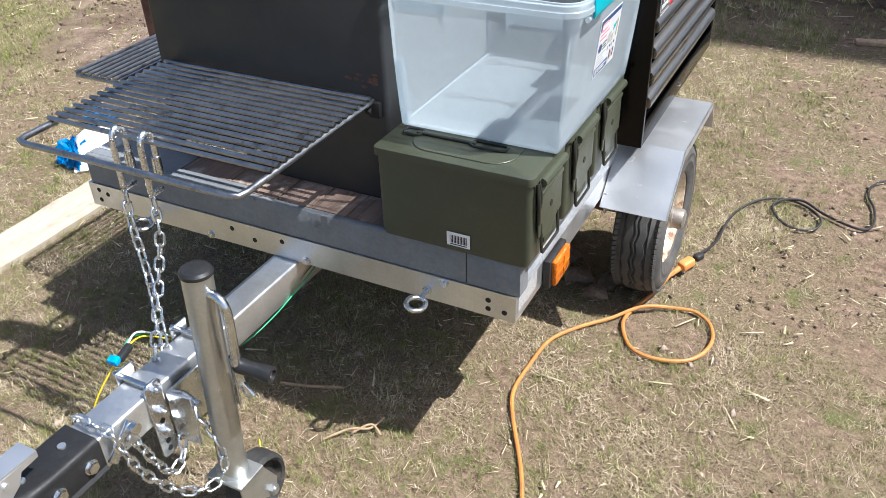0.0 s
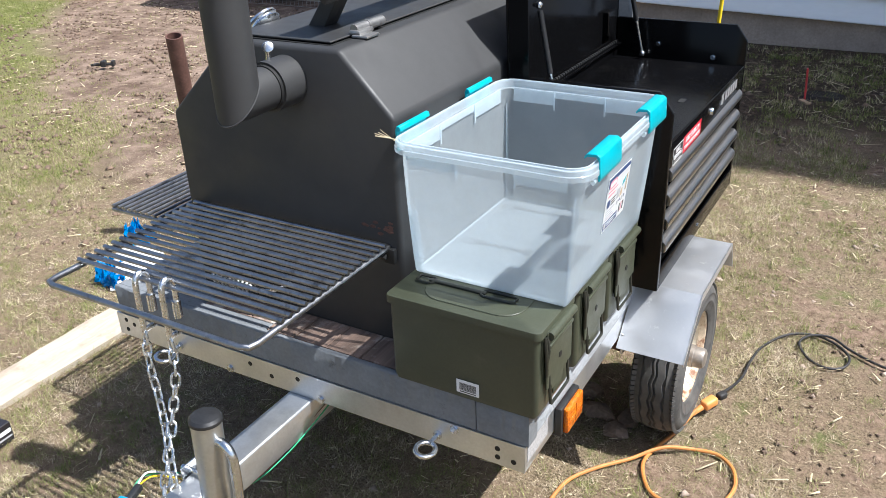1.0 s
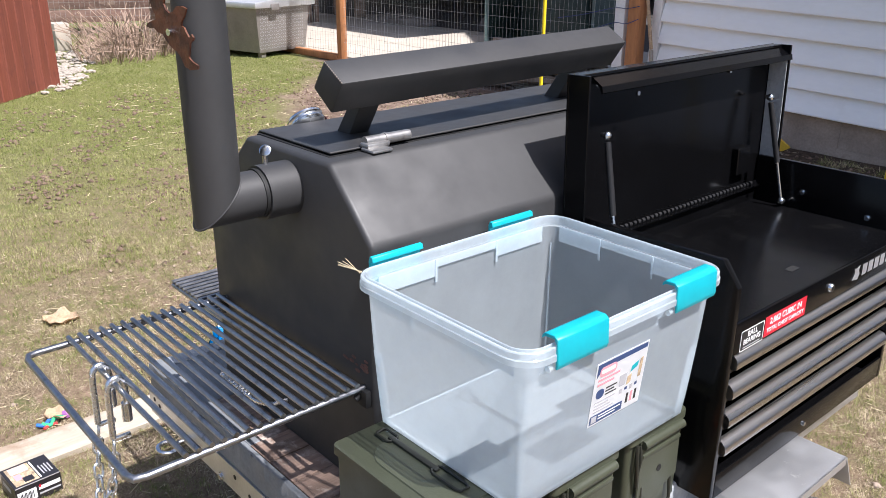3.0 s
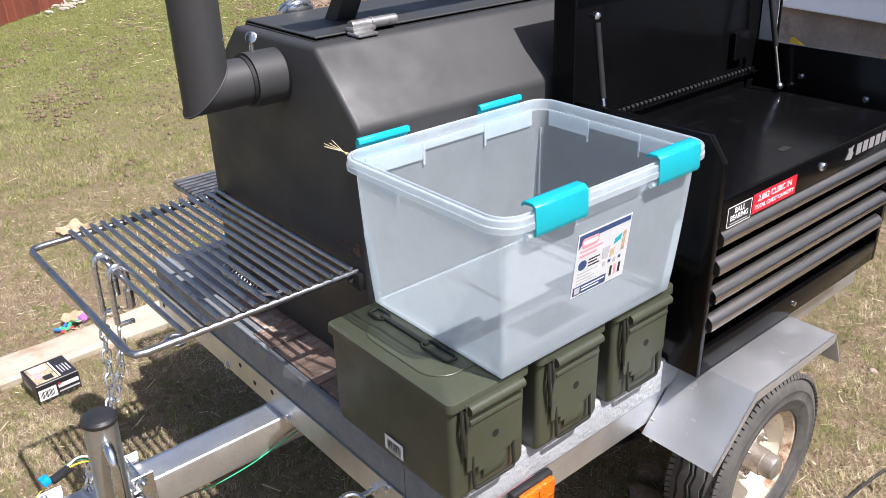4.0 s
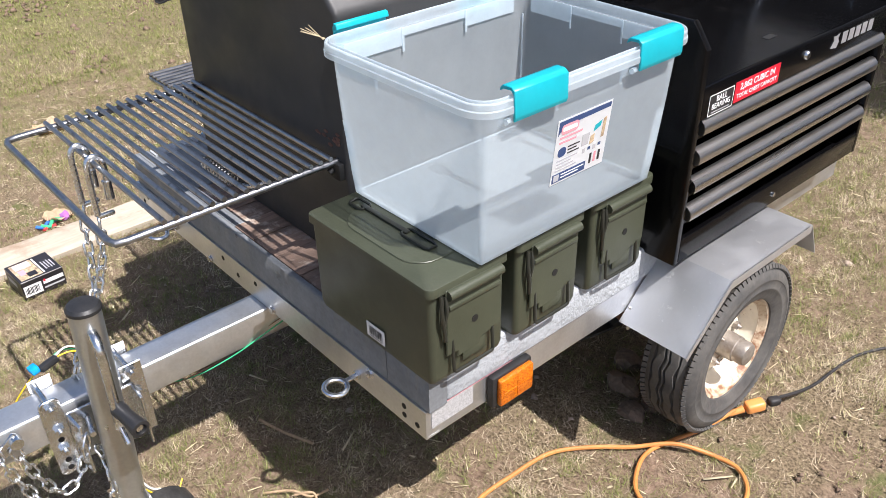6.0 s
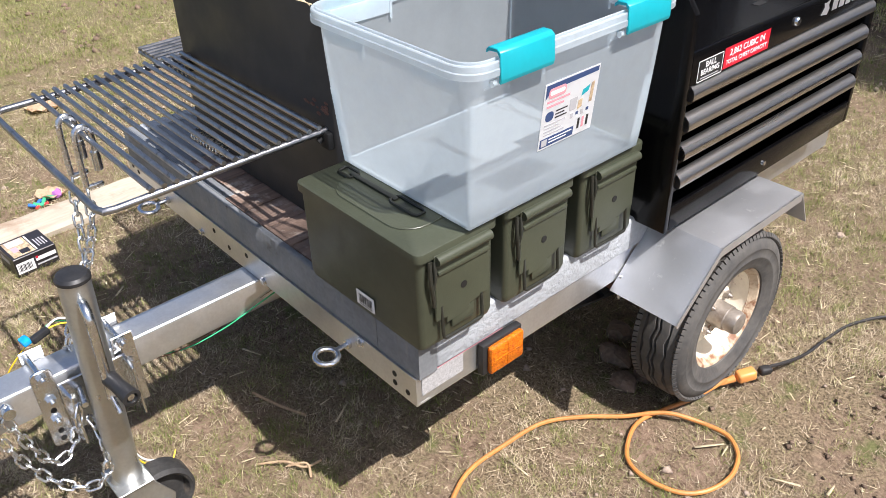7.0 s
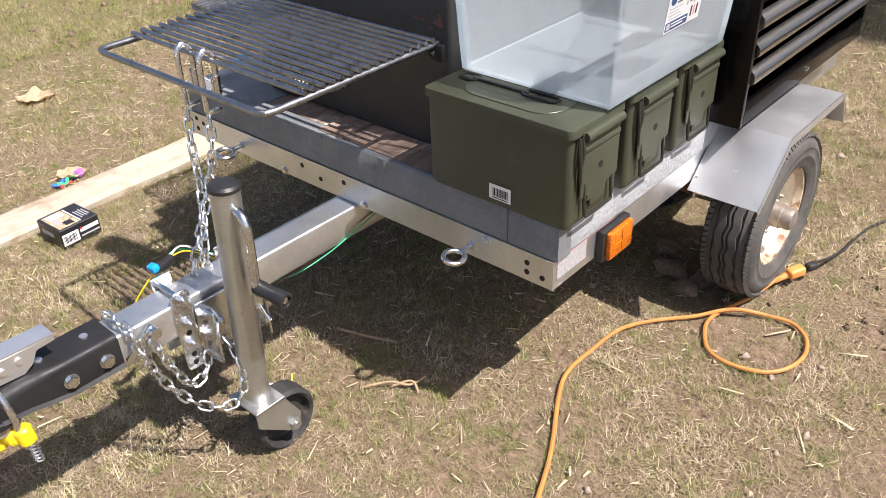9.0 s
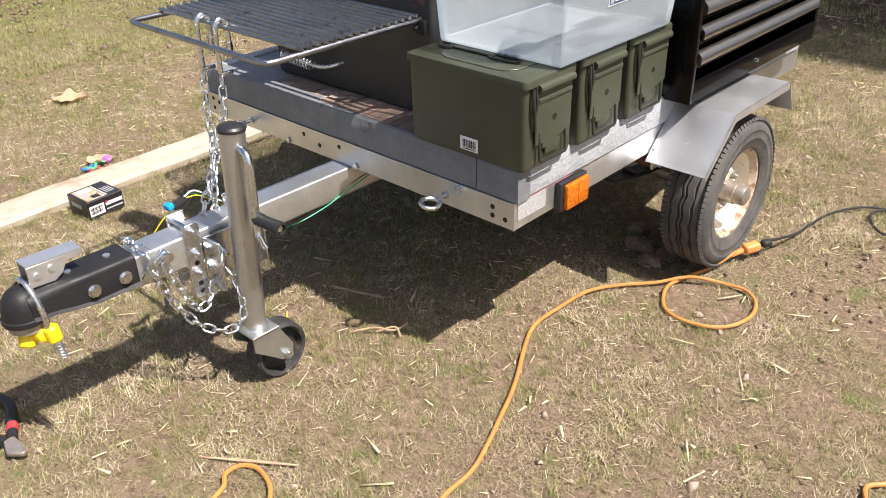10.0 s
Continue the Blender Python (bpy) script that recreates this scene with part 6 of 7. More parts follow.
for x, y, ex, ey, k in ((-0.176, -0.236, -0.072, -0.335, 0), (-0.112, -0.233, -0.060, -0.370, 20)):
    c = chain([(x, y - 0.012, 0.645), (x + 0.012, y - 0.026, 0.58), (x + 0.4 * (ex - x), y + 0.45 * (ey - y), 0.50), (ex, ey, 0.395), (ex + 0.002, ey - 0.01, 0.345)], "bright zinc safety chain hooked over the shelf rod", G, k)
    hanging_hook(c, x, y + 0.004)
chain([(-0.082, -0.545, 0.36), (-0.070, -0.552, 0.389), (-0.035, -0.556, 0.393), (0.004, -0.552, 0.386), (0.014, -0.545, 0.34), (0.026, -0.525, 0.265), (0.052, -0.485, 0.195), (0.082, -0.440, 0.176), (0.090, -0.408, 0.200), (0.068, -0.395, 0.262), (0.040, -0.400, 0.300)], "slack zinc chain looped round the tongue and hanging low", G)
chain([(0.014, -0.520, 0.350), (0.026, -0.500, 0.275), (0.030, -0.475, 0.225), (0.026, -0.440, 0.232), (0.012, -0.420, 0.262)], "short slack zinc chain under the tongue", G)

# ---- extension cords ----
def ground_path(pts, lift):
    return [(x, y, ground_height(x, y) + lift + (p[0] if p else 0.0)) for x, y, *p in pts]


cord_pts = [(0.70, -0.75), (0.655, -0.46), (0.636, -0.37), (0.628, -0.27), (0.572, -0.12), (0.528, -0.02), (0.450, 0.12), (0.422, 0.195), (0.421, 0.290), (0.433, 0.400), (0.482, 0.480), (0.545, 0.550), (0.590, 0.600, 0.010), (0.626, 0.630, 0.012), (0.683, 0.664), (0.735, 0.670), (0.777, 0.642), (0.798, 0.600), (0.803, 0.555), (0.790, 0.503), (0.760, 0.466), (0.714, 0.448), (0.664, 0.445), (0.624, 0.462), (0.592, 0.512), (0.579, 0.565), (0.594, 0.630, 0.003), (0.618, 0.700, 0.006), (0.634, 0.755, 0.014), (0.648, 0.795, 0.026)]
cord = thing("extension_cord", "orange extension cord lying looped on the grass", "extension cord", (0.5, 0.2, 0))
part("cable", sweep(bmesh.new(), smooth_path(ground_path(cord_pts, 0.011), 8), 0.0050, 8), M["orange_cord"], cord)
pm = pose(0.672, 0.836, 0.042, 8, 0, -30)
part("socket", turned_box((0.028, 0.046, 0.026), pm, 0.007, 3), M["orange_plug"], cord, "bright orange moulded socket")
part("strain_relief", C(pm @ Vector((0, -0.028, 0)), pm @ Vector((0, -0.062, -0.006)), 0.009, 0.0055, seg=14), M["orange_plug"], cord)
cord2 = [(0.345, -0.80), (0.311, -0.652), (0.279, -0.617), (0.278, -0.585), (0.300, -0.566), (0.328, -0.564), (0.365, -0.574), (0.40, -0.60), (0.50, -0.70), (0.62, -0.85)]
c2 = thing("extension_cord", "end bight of an orange extension cord on the grass", "extension cord", (0.33, -0.6, 0))
part("cable", sweep(bmesh.new(), smooth_path(ground_path(cord2, 0.011), 8), 0.0050, 8), M["orange_cord"], c2)
cord3 = [(1.30, 0.05), (1.22, 0.155), (1.235, 0.20), (1.29, 0.235), (1.40, 0.24)]
c3 = thing("extension_cord", "loop of orange extension cord on the grass", "extension cord", (1.28, 0.15, 0))
part("cable", sweep(bmesh.new(), smooth_path(ground_path(cord3, 0.011), 8), 0.0050, 8), M["orange_cord"], c3)

blk = thing("extension_cord", "black extension cord snaking over the grass to the plug", "extension cord", (0.85, 1.2, 0))
bpts = [(0.697, 0.892, 0.036), (0.712, 0.95, 0.026), (0.722, 1.03, 0.012), (0.722, 1.125), (0.735, 1.22), (0.773, 1.304), (0.82, 1.356), (0.883, 1.372), (0.945, 1.34), (0.980, 1.284), (0.969, 1.225), (0.92, 1.205), (0.869, 1.235), (0.835, 1.30, 0.004), (0.86, 1.352, 0.008), (0.918, 1.369, 0.008), (0.98, 1.33), (1.058, 1.284), (1.105, 1.28), (1.125, 1.33), (1.120, 1.42), (1.098, 1.50), (1.105, 1.57), (1.15, 1.63), (1.30, 1.72), (1.6, 1.80), (2.2, 1.9)]
part("cable", sweep(bmesh.new(), smooth_path(ground_path(bpts, 0.012), 8), 0.0040, 8), M["black_cord"], blk)
pm2 = pose(0.690, 0.868, 0.046, -4, 0, -24)
part("plug", turned_box((0.022, 0.032, 0.020), pm2 @ pose(0, 0.012, 0), 0.007, 3), M["black_cord"], blk, "black moulded plug")

# ---- small carton ----
carton = thing("carton", "small black printed cardboard box with a barcode lying on the grass", "box", (-1.04, -0.21, 0))
cm = pose(-1.037, -0.208, 0.036, 0, 0, 4)
part("box_body", turned_box((0.118, 0.122, 0.060), cm, 0.0015, 1), M["carton"], carton)
part("print_panel", turned_box((0.100, 0.062, 0.0006), cm @ pose(0.0, -0.022, 0.0302)), M["photo_print"], carton, "muted photo print on the lid", 0)
part("print_panel", turned_box((0.034, 0.046, 0.0004), cm @ pose(-0.030, -0.022, 0.0306)), M["grey_print"], carton, smooth=0)
part("print_panel", turned_box((0.030, 0.018, 0.0004), cm @ pose(0.008, -0.034, 0.0306)), M["pink_print"], carton, smooth=0)
part("print_panel", turned_box((0.026, 0.026, 0.0004), cm @ pose(0.030, -0.014, 0.0306)), M["carton"], carton, smooth=0)
part("print_panel", turned_box((0.096, 0.004, 0.0006), cm @ pose(0.0, 0.014, 0.0302)), M["white_label"], carton, smooth=0)
part("print_panel", turned_box((0.0006, 0.050, 0.034), cm @ pose(0.0592, -0.032, -0.003)), M["white_label"], carton, "white barcode panel", 0)
part("print_panel", turned_box((0.0006, 0.058, 0.012), cm @ pose(0.0592, 0.028, 0.006)), M["white_label"], carton, smooth=0)
part("print_panel", turned_box((0.0006, 0.058, 0.005), cm @ pose(0.0592, 0.028, -0.012)), M["grey_print"], carton, smooth=0)
part("print_panel", turned_box((0.0006, 0.006, 0.008), cm @ pose(0.0595, 0.003, 0.012)), M["red_label"], carton, smooth=0)
part("print_panel", turned_box((0.060, 0.0006, 0.014), cm @ pose(-0.01, -0.0612, 0.004)), M["grey_print"], carton, smooth=0)
bars = bmesh.new()
for k in range(11):
    merge(bars, turned_box((0.0006, 0.0014 + 0.0008 * (k % 3), 0.022), cm @ pose(0.0596, -0.052 + 0.0036 * k, -0.003)))
part("barcode", bars, M["ink"], carton, smooth=0)
for k in range(4):
    part("print_line", turned_box((0.050 - 0.008 * (k % 2), 0.003, 0.0006), cm @ pose(0.012, 0.026 + 0.008 * k, 0.0303)), M["grey_print"], carton, smooth=0)

# ---- landscape timber along the lawn ----
def timber(x0, x1, y0, y1, h):
    bm = bmesh.new()
    n = 26
    rings = []
    for i in range(n):
        f = i / (n - 1)
        y = y0 + (y1 - y0) * f
        cx = -1.19 - 0.035 * f * 1.0
        w = (x1 - x0) / 2 * (1 + 0.03 * math.sin(7 * f))
        j = 0.003
        rings.append([(cx - w, y, -0.03), (cx - w + random.uniform(-j, j), y, h - 0.012), (cx - w + 0.012, y, h + random.uniform(-j, j)), (cx + w - 0.012, y, h + random.uniform(-j, j)), (cx + w + random.uniform(-j, j), y, h - 0.012), (cx + w, y, -0.03)])
    loft(bm, rings)
    return bm


solo("landscape_timber", timber(-0.078, 0.078, -1.6, 0.52, 0.030), M["timber"], "long pale weathered landscape timber half sunk in the lawn", "timber")

# ---- litter on the lawn ----
def blob(bm, at, size, seed, sub=2):
    v0 = len(bm.verts)
    r = bmesh.ops.create_icosphere(bm, subdivisions=sub, radius=1.0)
    for v in r["verts"]:
        k = 1 + 0.35 * noise.noise(v.co * 1.7 + Vector((seed, 0, 0))) + 0.15 * noise.noise(v.co * 4 + Vector((0, seed, 0)))
        v.co = Vector((v.co.x * size[0] * k + at[0], v.co.y * size[1] * k + at[1], v.co.z * size[2] * k + at[2]))
    return bm


for x, y, s, sd in ((0.40, 0.70, (0.048, 0.028, 0.022), 1), (0.475, 0.640, (0.035, 0.028, 0.022), 2), (0.35, 0.78, (0.04, 0.032, 0.022), 3), (0.49, 0.71, (0.028, 0.04, 0.02), 4)):
    solo("soil_clod", blob(bmesh.new(), (x, y, s[2] * 0.45), s, sd), M["clod"], "dark crumbly soil clod beside the tyre", "soil clod", "soil clods by the tyre")


def dry_leaf(at, size, turn, seed):
    bm = bmesh.new()
    n, k = 12, 5
    rows_ = []
    for i in range(n + 1):
        u = i / n
        w = (math.sin(math.pi * min(1, u * 1.05)) ** 0.7) * 0.5 * (1 + 0.25 * noise.noise((u * 6, seed, 0)))
        rows_.append([((u - 0.5) * size, (v / k - 0.5) * 2 * w * size * 0.8, 0.016 + 0.16 * size * noise.noise((u * 4, v * 0.8, seed)) + 0.35 * size * (v / k - 0.5) ** 2) for v in range(k + 1)])
    V = [[bm.verts.new(p) for p in r] for r in rows_]
    for a, b in zip(V, V[1:]):
        for j in range(k):
            bm.faces.new((a[j], a[j + 1], b[j + 1], b[j]))
    bmesh.ops.solidify(bm, geom=bm.faces, thickness=0.001)
    sweep(bm, [(-0.5 * size, 0, 0.014), (-0.75 * size, 0.03 * size, 0.008)], 0.0016, 6)
    bm.transform(pose(at[0], at[1], 0.0, 0, 0, turn))
    return bm


solo("dry_leaf", dry_leaf((-2.12, 0.22), 0.15, 48, 1.0), M["leaf"], "large curled tan dry leaf on the lawn", "leaf")
solo("dry_leaf", dry_leaf((-1.38, -0.02), 0.10, 70, 4.0), M["leaf"], "small curled tan dry leaf by the timber", "leaf")

toy = thing("dog_toy", "small knotted toy in bright purple, green and red plastic", "toy", (-1.35, -0.05, 0))
part("toy_ball", blob(bmesh.new(), (-1.362, -0.005, 0.020), (0.016, 0.016, 0.016), 5), M["purple"], toy)
part("toy_strand", sweep(bmesh.new(), smooth_path([(-1.355, -0.02, 0.016), (-1.362, -0.045, 0.02), (-1.34, -0.065, 0.012), (-1.358, -0.085, 0.014)], 6), 0.006, 8), M["toy_green"], toy)
part("toy_strand", sweep(bmesh.new(), smooth_path([(-1.366, -0.035, 0.014), (-1.372, -0.06, 0.012), (-1.352, -0.08, 0.01), (-1.366, -0.10, 0.012)], 6), 0.006, 8), M["toy_blue"], toy)
part("toy_strand", sweep(bmesh.new(), smooth_path([(-1.338, -0.045, 0.012), (-1.342, -0.07, 0.01), (-1.332, -0.088, 0.01)], 6), 0.005, 8), M["toy_red"], toy)



PX, PY = -1.46, 0.725


def crumpled_film(cx, cy, sx, sy, h, seed):
    """One thin sheet, crushed into folds."""
    bm = bmesh.new()
    n = 30
    V = []
    for i in range(n):
        row = []
        for j in range(n):
            u, w = i / (n - 1) - 0.5, j / (n - 1) - 0.5
            q = Vector((u * 8, w * 8, seed))
            f = noise.noise_vector(q) * 0.030 + noise.noise_vector(q * 2.7) * 0.014
            z = 0.35 * h + h * noise.noise(q * 1.3 + Vector((4, 0, 0))) + 0.5 * h * noise.noise(q * 3.1)
            row.append(bm.verts.new((cx + u * sx + f.x, cy + w * sy + f.y, max(0.006, z + f.z))))
        V.append(row)
    for a, b in zip(V, V[1:]):
        for j in range(n - 1):
            bm.faces.new((a[j], a[j + 1], b[j + 1], b[j]))
    bmesh.ops.solidify(bm, geom=bm.faces, thickness=0.0006)
    return bm


solo("plastic_film", crumpled_film(PX + 0.000, PY - 0.105, 0.10, 0.09, 0.065, 2.0), M["blue_film"], "crumpled bright blue plastic film beside a white packet", "plastic film", "blue film round the packet")
solo("plastic_film", crumpled_film(PX - 0.195, PY + 0.185, 0.10, 0.08, 0.075, 6.0), M["blue_film"], "small crumpled piece of bright blue plastic film", "plastic film", "blue film round the packet")
solo("plastic_film", crumpled_film(PX - 0.115, PY + 0.005, 0.03, 0.12, 0.045, 9.0), M["blue_film"], "narrow twisted strip of bright blue plastic film", "plastic film", "blue film round the packet")


def soft_packet():
    """Soft white paper packet lying flat, slightly puffed."""
    bm = bmesh.new()
    n = 18
    top, low = [], []
    for i in range(n):
        a, b = [], []
        for j in range(n):
            u, w = i / (n - 1) - 0.5, j / (n - 1) - 0.5
            p = 0.070 * (1 - (2 * abs(u)) ** 3.5) * (1 - (2 * abs(w)) ** 3.5) + 0.010 * noise.noise((u * 7, w * 7, 1.0))
            a.append(bm.verts.new((u * 0.20, w * 0.28, 0.012 + max(0.0, p))))
            b.append(bm.verts.new((u * 0.20, w * 0.28, 0.008)))
        top.append(a)
        low.append(b)
    for i in range(n - 1):
        for j in range(n - 1):
            bm.faces.new((top[i][j], top[i + 1][j], top[i + 1][j + 1], top[i][j + 1]))
            bm.faces.new((low[i][j + 1], low[i + 1][j + 1], low[i + 1][j], low[i][j]))
    rim = [(i, 0) for i in range(n)] + [(n - 1, j) for j in range(1, n)] + [(i, n - 1) for i in range(n - 2, -1, -1)] + [(0, j) for j in range(n - 2, 0, -1)]
    for (a, b), (c, d) in zip(rim, rim[1:] + rim[:1]):
        bm.faces.new((top[a][b], low[a][b], low[c][d], top[c][d]))
    bm.transform(pose(PX, PY, 0, 0, 0, 49))
    return bm


solo("paper_packet", soft_packet(), M["white_label"], "white paper packet lying on the grass by the trailer", "packet")

# pliers near the coupler
pl = thing("pliers", "black-handled pliers with red bands lying on the grass", "pliers", (-0.18, -0.86, 0))
part("jaw", PR([(-0.135, -0.875), (-0.095, -0.885), (-0.070, -0.862), (-0.072, -0.852), (-0.100, -0.850), (-0.140, -0.852)], "z", 0.014, 0.026, 0.002, 1), M["hub"], pl)
for s, pts in ((1, [(-0.135, -0.856, 0.02), (-0.19, -0.835, 0.02), (-0.25, -0.815, 0.022), (-0.31, -0.822, 0.02)]), (-1, [(-0.135, -0.872, 0.02), (-0.19, -0.885, 0.02), (-0.25, -0.88, 0.02), (-0.31, -0.86, 0.018)])):
    h = part("grip", sweep(bmesh.new(), smooth_path(pts, 6), 0.011, 10), M["black_plastic"], pl)
    part("grip_band", sweep(bmesh.new(), smooth_path(pts, 6)[3:6], 0.0122, 10), M["toy_red"], h)
# split sliver of wood, bark sticks
sl = PR([(0.185, -0.628), (0.27, -0.573), (0.36, -0.508), (0.366, -0.500), (0.27, -0.563)], "z", 0.008, 0.014, 0.002, 1)
solo("wood_sliver", sl, M["splinter"], "long split sliver of pale brown wood on the grass", "wood")
for pts in ([(0.10, -0.13, 0.01), (0.14, -0.085, 0.018), (0.18, -0.062, 0.016), (0.20, -0.03, 0.03)], [(0.15, -0.085, 0.012), (0.18, -0.055, 0.022), (0.21, -0.066, 0.012)]):
    solo("bark_stick", sweep(bmesh.new(), smooth_path(pts, 5), 0.0028, 7), M["stick"], "curled strip of brown bark on the grass", "stick", "bark sticks in front of the trailer")
solo("bark_stick", sweep(bmesh.new(), smooth_path([(-0.10, -0.02, 0.008), (-0.02, 0.0, 0.012), (0.05, 0.03, 0.01)], 5), 0.004, 7), M["stick"], "thin brown stick under the trailer", "stick")

# rusty pipe standing left of the trailer
rp = C((-1.50, 1.16, -0.05), (-1.345, 1.0, 0.851), 0.030, seg=24, caps=False)
bmesh.ops.solidify(rp, geom=rp.faces, thickness=0.004)
solo("rusty_pipe", rp, M["rust_pipe"], "brown rusty steel pipe standing in the ground", "pipe")


def clamp(at, turn, s=1.0):
    """A black bar clamp lying on its side."""
    t = thing("bar_clamp", "black bar clamp lying on the bare earth", "clamp", (at[0], at[1], 0), "clamps on the bare earth")
    m = pose(at[0], at[1], 0, 0, 0, turn)

    def put(nm, bm, mat):
        bm.transform(m)
        part(nm, bm, mat, t)
    put("bar", B(-0.16 * s, 0.16 * s, -0.008, 0.008, 0.03, 0.046, 0.002, 1), M["black_plastic"])
    put("jaw", PR([(0.13 * s, -0.02 * s), (0.17 * s, -0.02 * s), (0.17 * s, 0.10 * s), (0.14 * s, 0.11 * s), (0.125 * s, 0.07 * s)], "z", 0.02, 0.06, 0.004, 1), M["black_plastic"])
    put("jaw", PR([(-0.02 * s, -0.03 * s), (0.06 * s, -0.03 * s), (0.05 * s, 0.09 * s), (0.0, 0.08 * s)], "z", 0.02, 0.065, 0.006, 1), M["black_plastic"])
    put("grip", sweep(bmesh.new(), smooth_path([(-0.02 * s, 0.0, 0.04), (-0.06 * s, -0.05 * s, 0.05), (-0.10 * s, -0.10 * s, 0.05)], 5), 0.016 * s, 8), M["black_plastic"])


clamp((-4.2, 2.85), 35, 0.5)
clamp((-4.16, 4.58), -10, 0.85)
# red marker stake in a dug hole
stake = thing("marker_stake", "thin red marker stake beside a dug hole", "stake", (0.44, 3.97, 0))
part("stake_rod", C((0.440, 3.97, -0.02), (0.428, 3.976, 0.19), 0.006, seg=10), M["toy_red"], stake)
part("stake_foot", turned_box((0.03, 0.085, 0.014), pose(0.445, 3.92, 0.012, 0, 0, 40), 0.004), M["splinter"], stake)
# low soil ring; its near-black colour stands for shade down the hole
hole_bm = lathe([(0.125, 0.004), (0.095, 0.020), (0.070, 0.013), (0.0, 0.009)], pose(0.53, 4.09, 0.0), 26)
for v in hole_bm.verts:
    k = 1 + 0.35 * noise.noise(v.co * 14)
    v.co = Vector((0.53 + (v.co.x - 0.53) * k, 4.09 + (v.co.y - 4.09) * k * 0.8, v.co.z * (1 + 0.6 * noise.noise(v.co * 40))))
solo("dug_hole", hole_bm, M["pit_shade"], "small dug hole, the shade of its depth put into near-black soil colour", "hole")
solo("wood_sliver", turned_box((0.16, 0.05, 0.02), pose(1.02, 2.98, 0.012, 0, 0, 12), 0.004), M["splinter"], "short pale offcut of wood on the grass", "wood")
solo("yellow_plate", PR([(-1.735, -0.01), (-1.68, -0.01), (-1.606, 0.035), (-1.612, 0.048), (-1.70, 0.098), (-1.725, 0.10)], "y", 5.17, 5.19, 0.003, 1), M["yellow_dull"], "yellow plastic triangular plate standing against the footing", "plate")


# ---- wire fence, posts, things behind ----
def post(x, y, h, label, w=0.09):
    return solo("fence_post", B(x - w / 2, x + w / 2, y - w / 2, y + w / 2, -0.05, h, 0.006), M["cedar"], label, "fence post", "posts of the wire fence")


FY = 5.38
post(-7.58, FY, 2.1, "orange-brown stained timber fence post in the lawn")
post(-3.06, 5.20, 2.1, "dark orange-brown timber post at the house corner", 0.11)
solo("door_trim", B(-3.265, -3.165, 5.17, 5.22, 0.0, 2.1, 0.004), M["trim"], "narrow white painted board beside the post", "trim")
for k, (z, dz) in enumerate(((0.92, 0.03), (0.80, 0.05))):
    solo("blue_twine", sweep(bmesh.new(), smooth_path([(-3.95, 5.24, z - 0.10 - dz), (-3.60, 5.18, z - 0.03 - dz * 1.4), (-3.27, 5.155, z), (-3.12, 5.135, z + 0.005), (-3.0, 5.138, z + dz)], 6), 0.0032, 6), M["navy_twine"], "dark blue twine tied round the corner post", "twine", "twine on the post")
lean_pole = thing("leaning_tool", "wooden tool handle with a grey ferrule leaning against the house corner", "tool handle", (-2.80, 5.12, 0))
part("handle", C((-2.875, 5.17, 0.62), (-2.985, 5.215, 1.02), 0.014, seg=12), M["splinter"], lean_pole)
part("ferrule", C((-2.78, 5.13, 0.0), (-2.873, 5.169, 0.615), 0.017, seg=14), M["hub"], lean_pole)
solo("fence_rail", B(-9.4, -7.63, FY - 0.045, FY + 0.045, 0.005, 0.085, 0.006), M["cedar"], "low orange-brown timber rail along the ground", "fence rail")
post(-11.78, 5.08, 2.1, "orange-brown stained timber fence post by the board wall")
post(-10.68, 5.2, 2.1, "orange-brown stained timber fence post by the board wall")


def wire_panel(p0, p1, h, dx=0.052, dz=0.105):
    """Welded wire mesh: every strand a thin rod with a little sag."""
    bm = bmesh.new()
    p0, p1 = Vector(p0), Vector(p1)
    L = (p1 - p0).length
    d = (p1 - p0) / L
    nrm_ = Vector((-d.y, d.x, 0))
    for i in range(int(L / dx) + 1):
        s = i * dx
        pts = [p0 + d * (s + 0.008 * noise.noise((s * 3, z, 1))) + Vector((0, 0, z)) + nrm_ * 0.02 * noise.noise((s * 1.5, z * 1.5, 5)) for z in (0.02, 0.35, 0.7, 1.05, h)]
        sweep(bm, pts, 0.0013, 4)
    for j in range(int(h / dz) + 1):
        z = 0.03 + j * dz
        pts = []
        for q in range(21):
            s = L * q / 20
            pts.append(p0 + d * s + Vector((0, 0, z - 0.02 * math.sin(math.pi * q / 20))) + nrm_ * 0.02 * noise.noise((s * 1.5, z * 1.5, 5)))
        sweep(bm, pts, 0.0015, 4)
    return bm


solo("wire_fence", wire_panel((-7.55, FY, 0), (-3.18, 5.24, 0), 1.5), M["wire"], "sagging galvanised welded-wire fence between timber posts", "fence", kind="stuff", smooth=0)
solo("wire_fence", wire_panel((-9.5, FY, 0), (-7.62, FY, 0), 1.5, 0.06), M["wire"], "galvanised welded-wire fence beside the metal chest", "fence", kind="stuff", smooth=0)
solo("wire_fence", wire_panel((-12.4, 3.0, 0), (-11.3, 5.5, 0), 1.5, 0.07), M["wire"], "galvanised welded-wire fence before the board wall", "fence", kind="stuff", smooth=0)

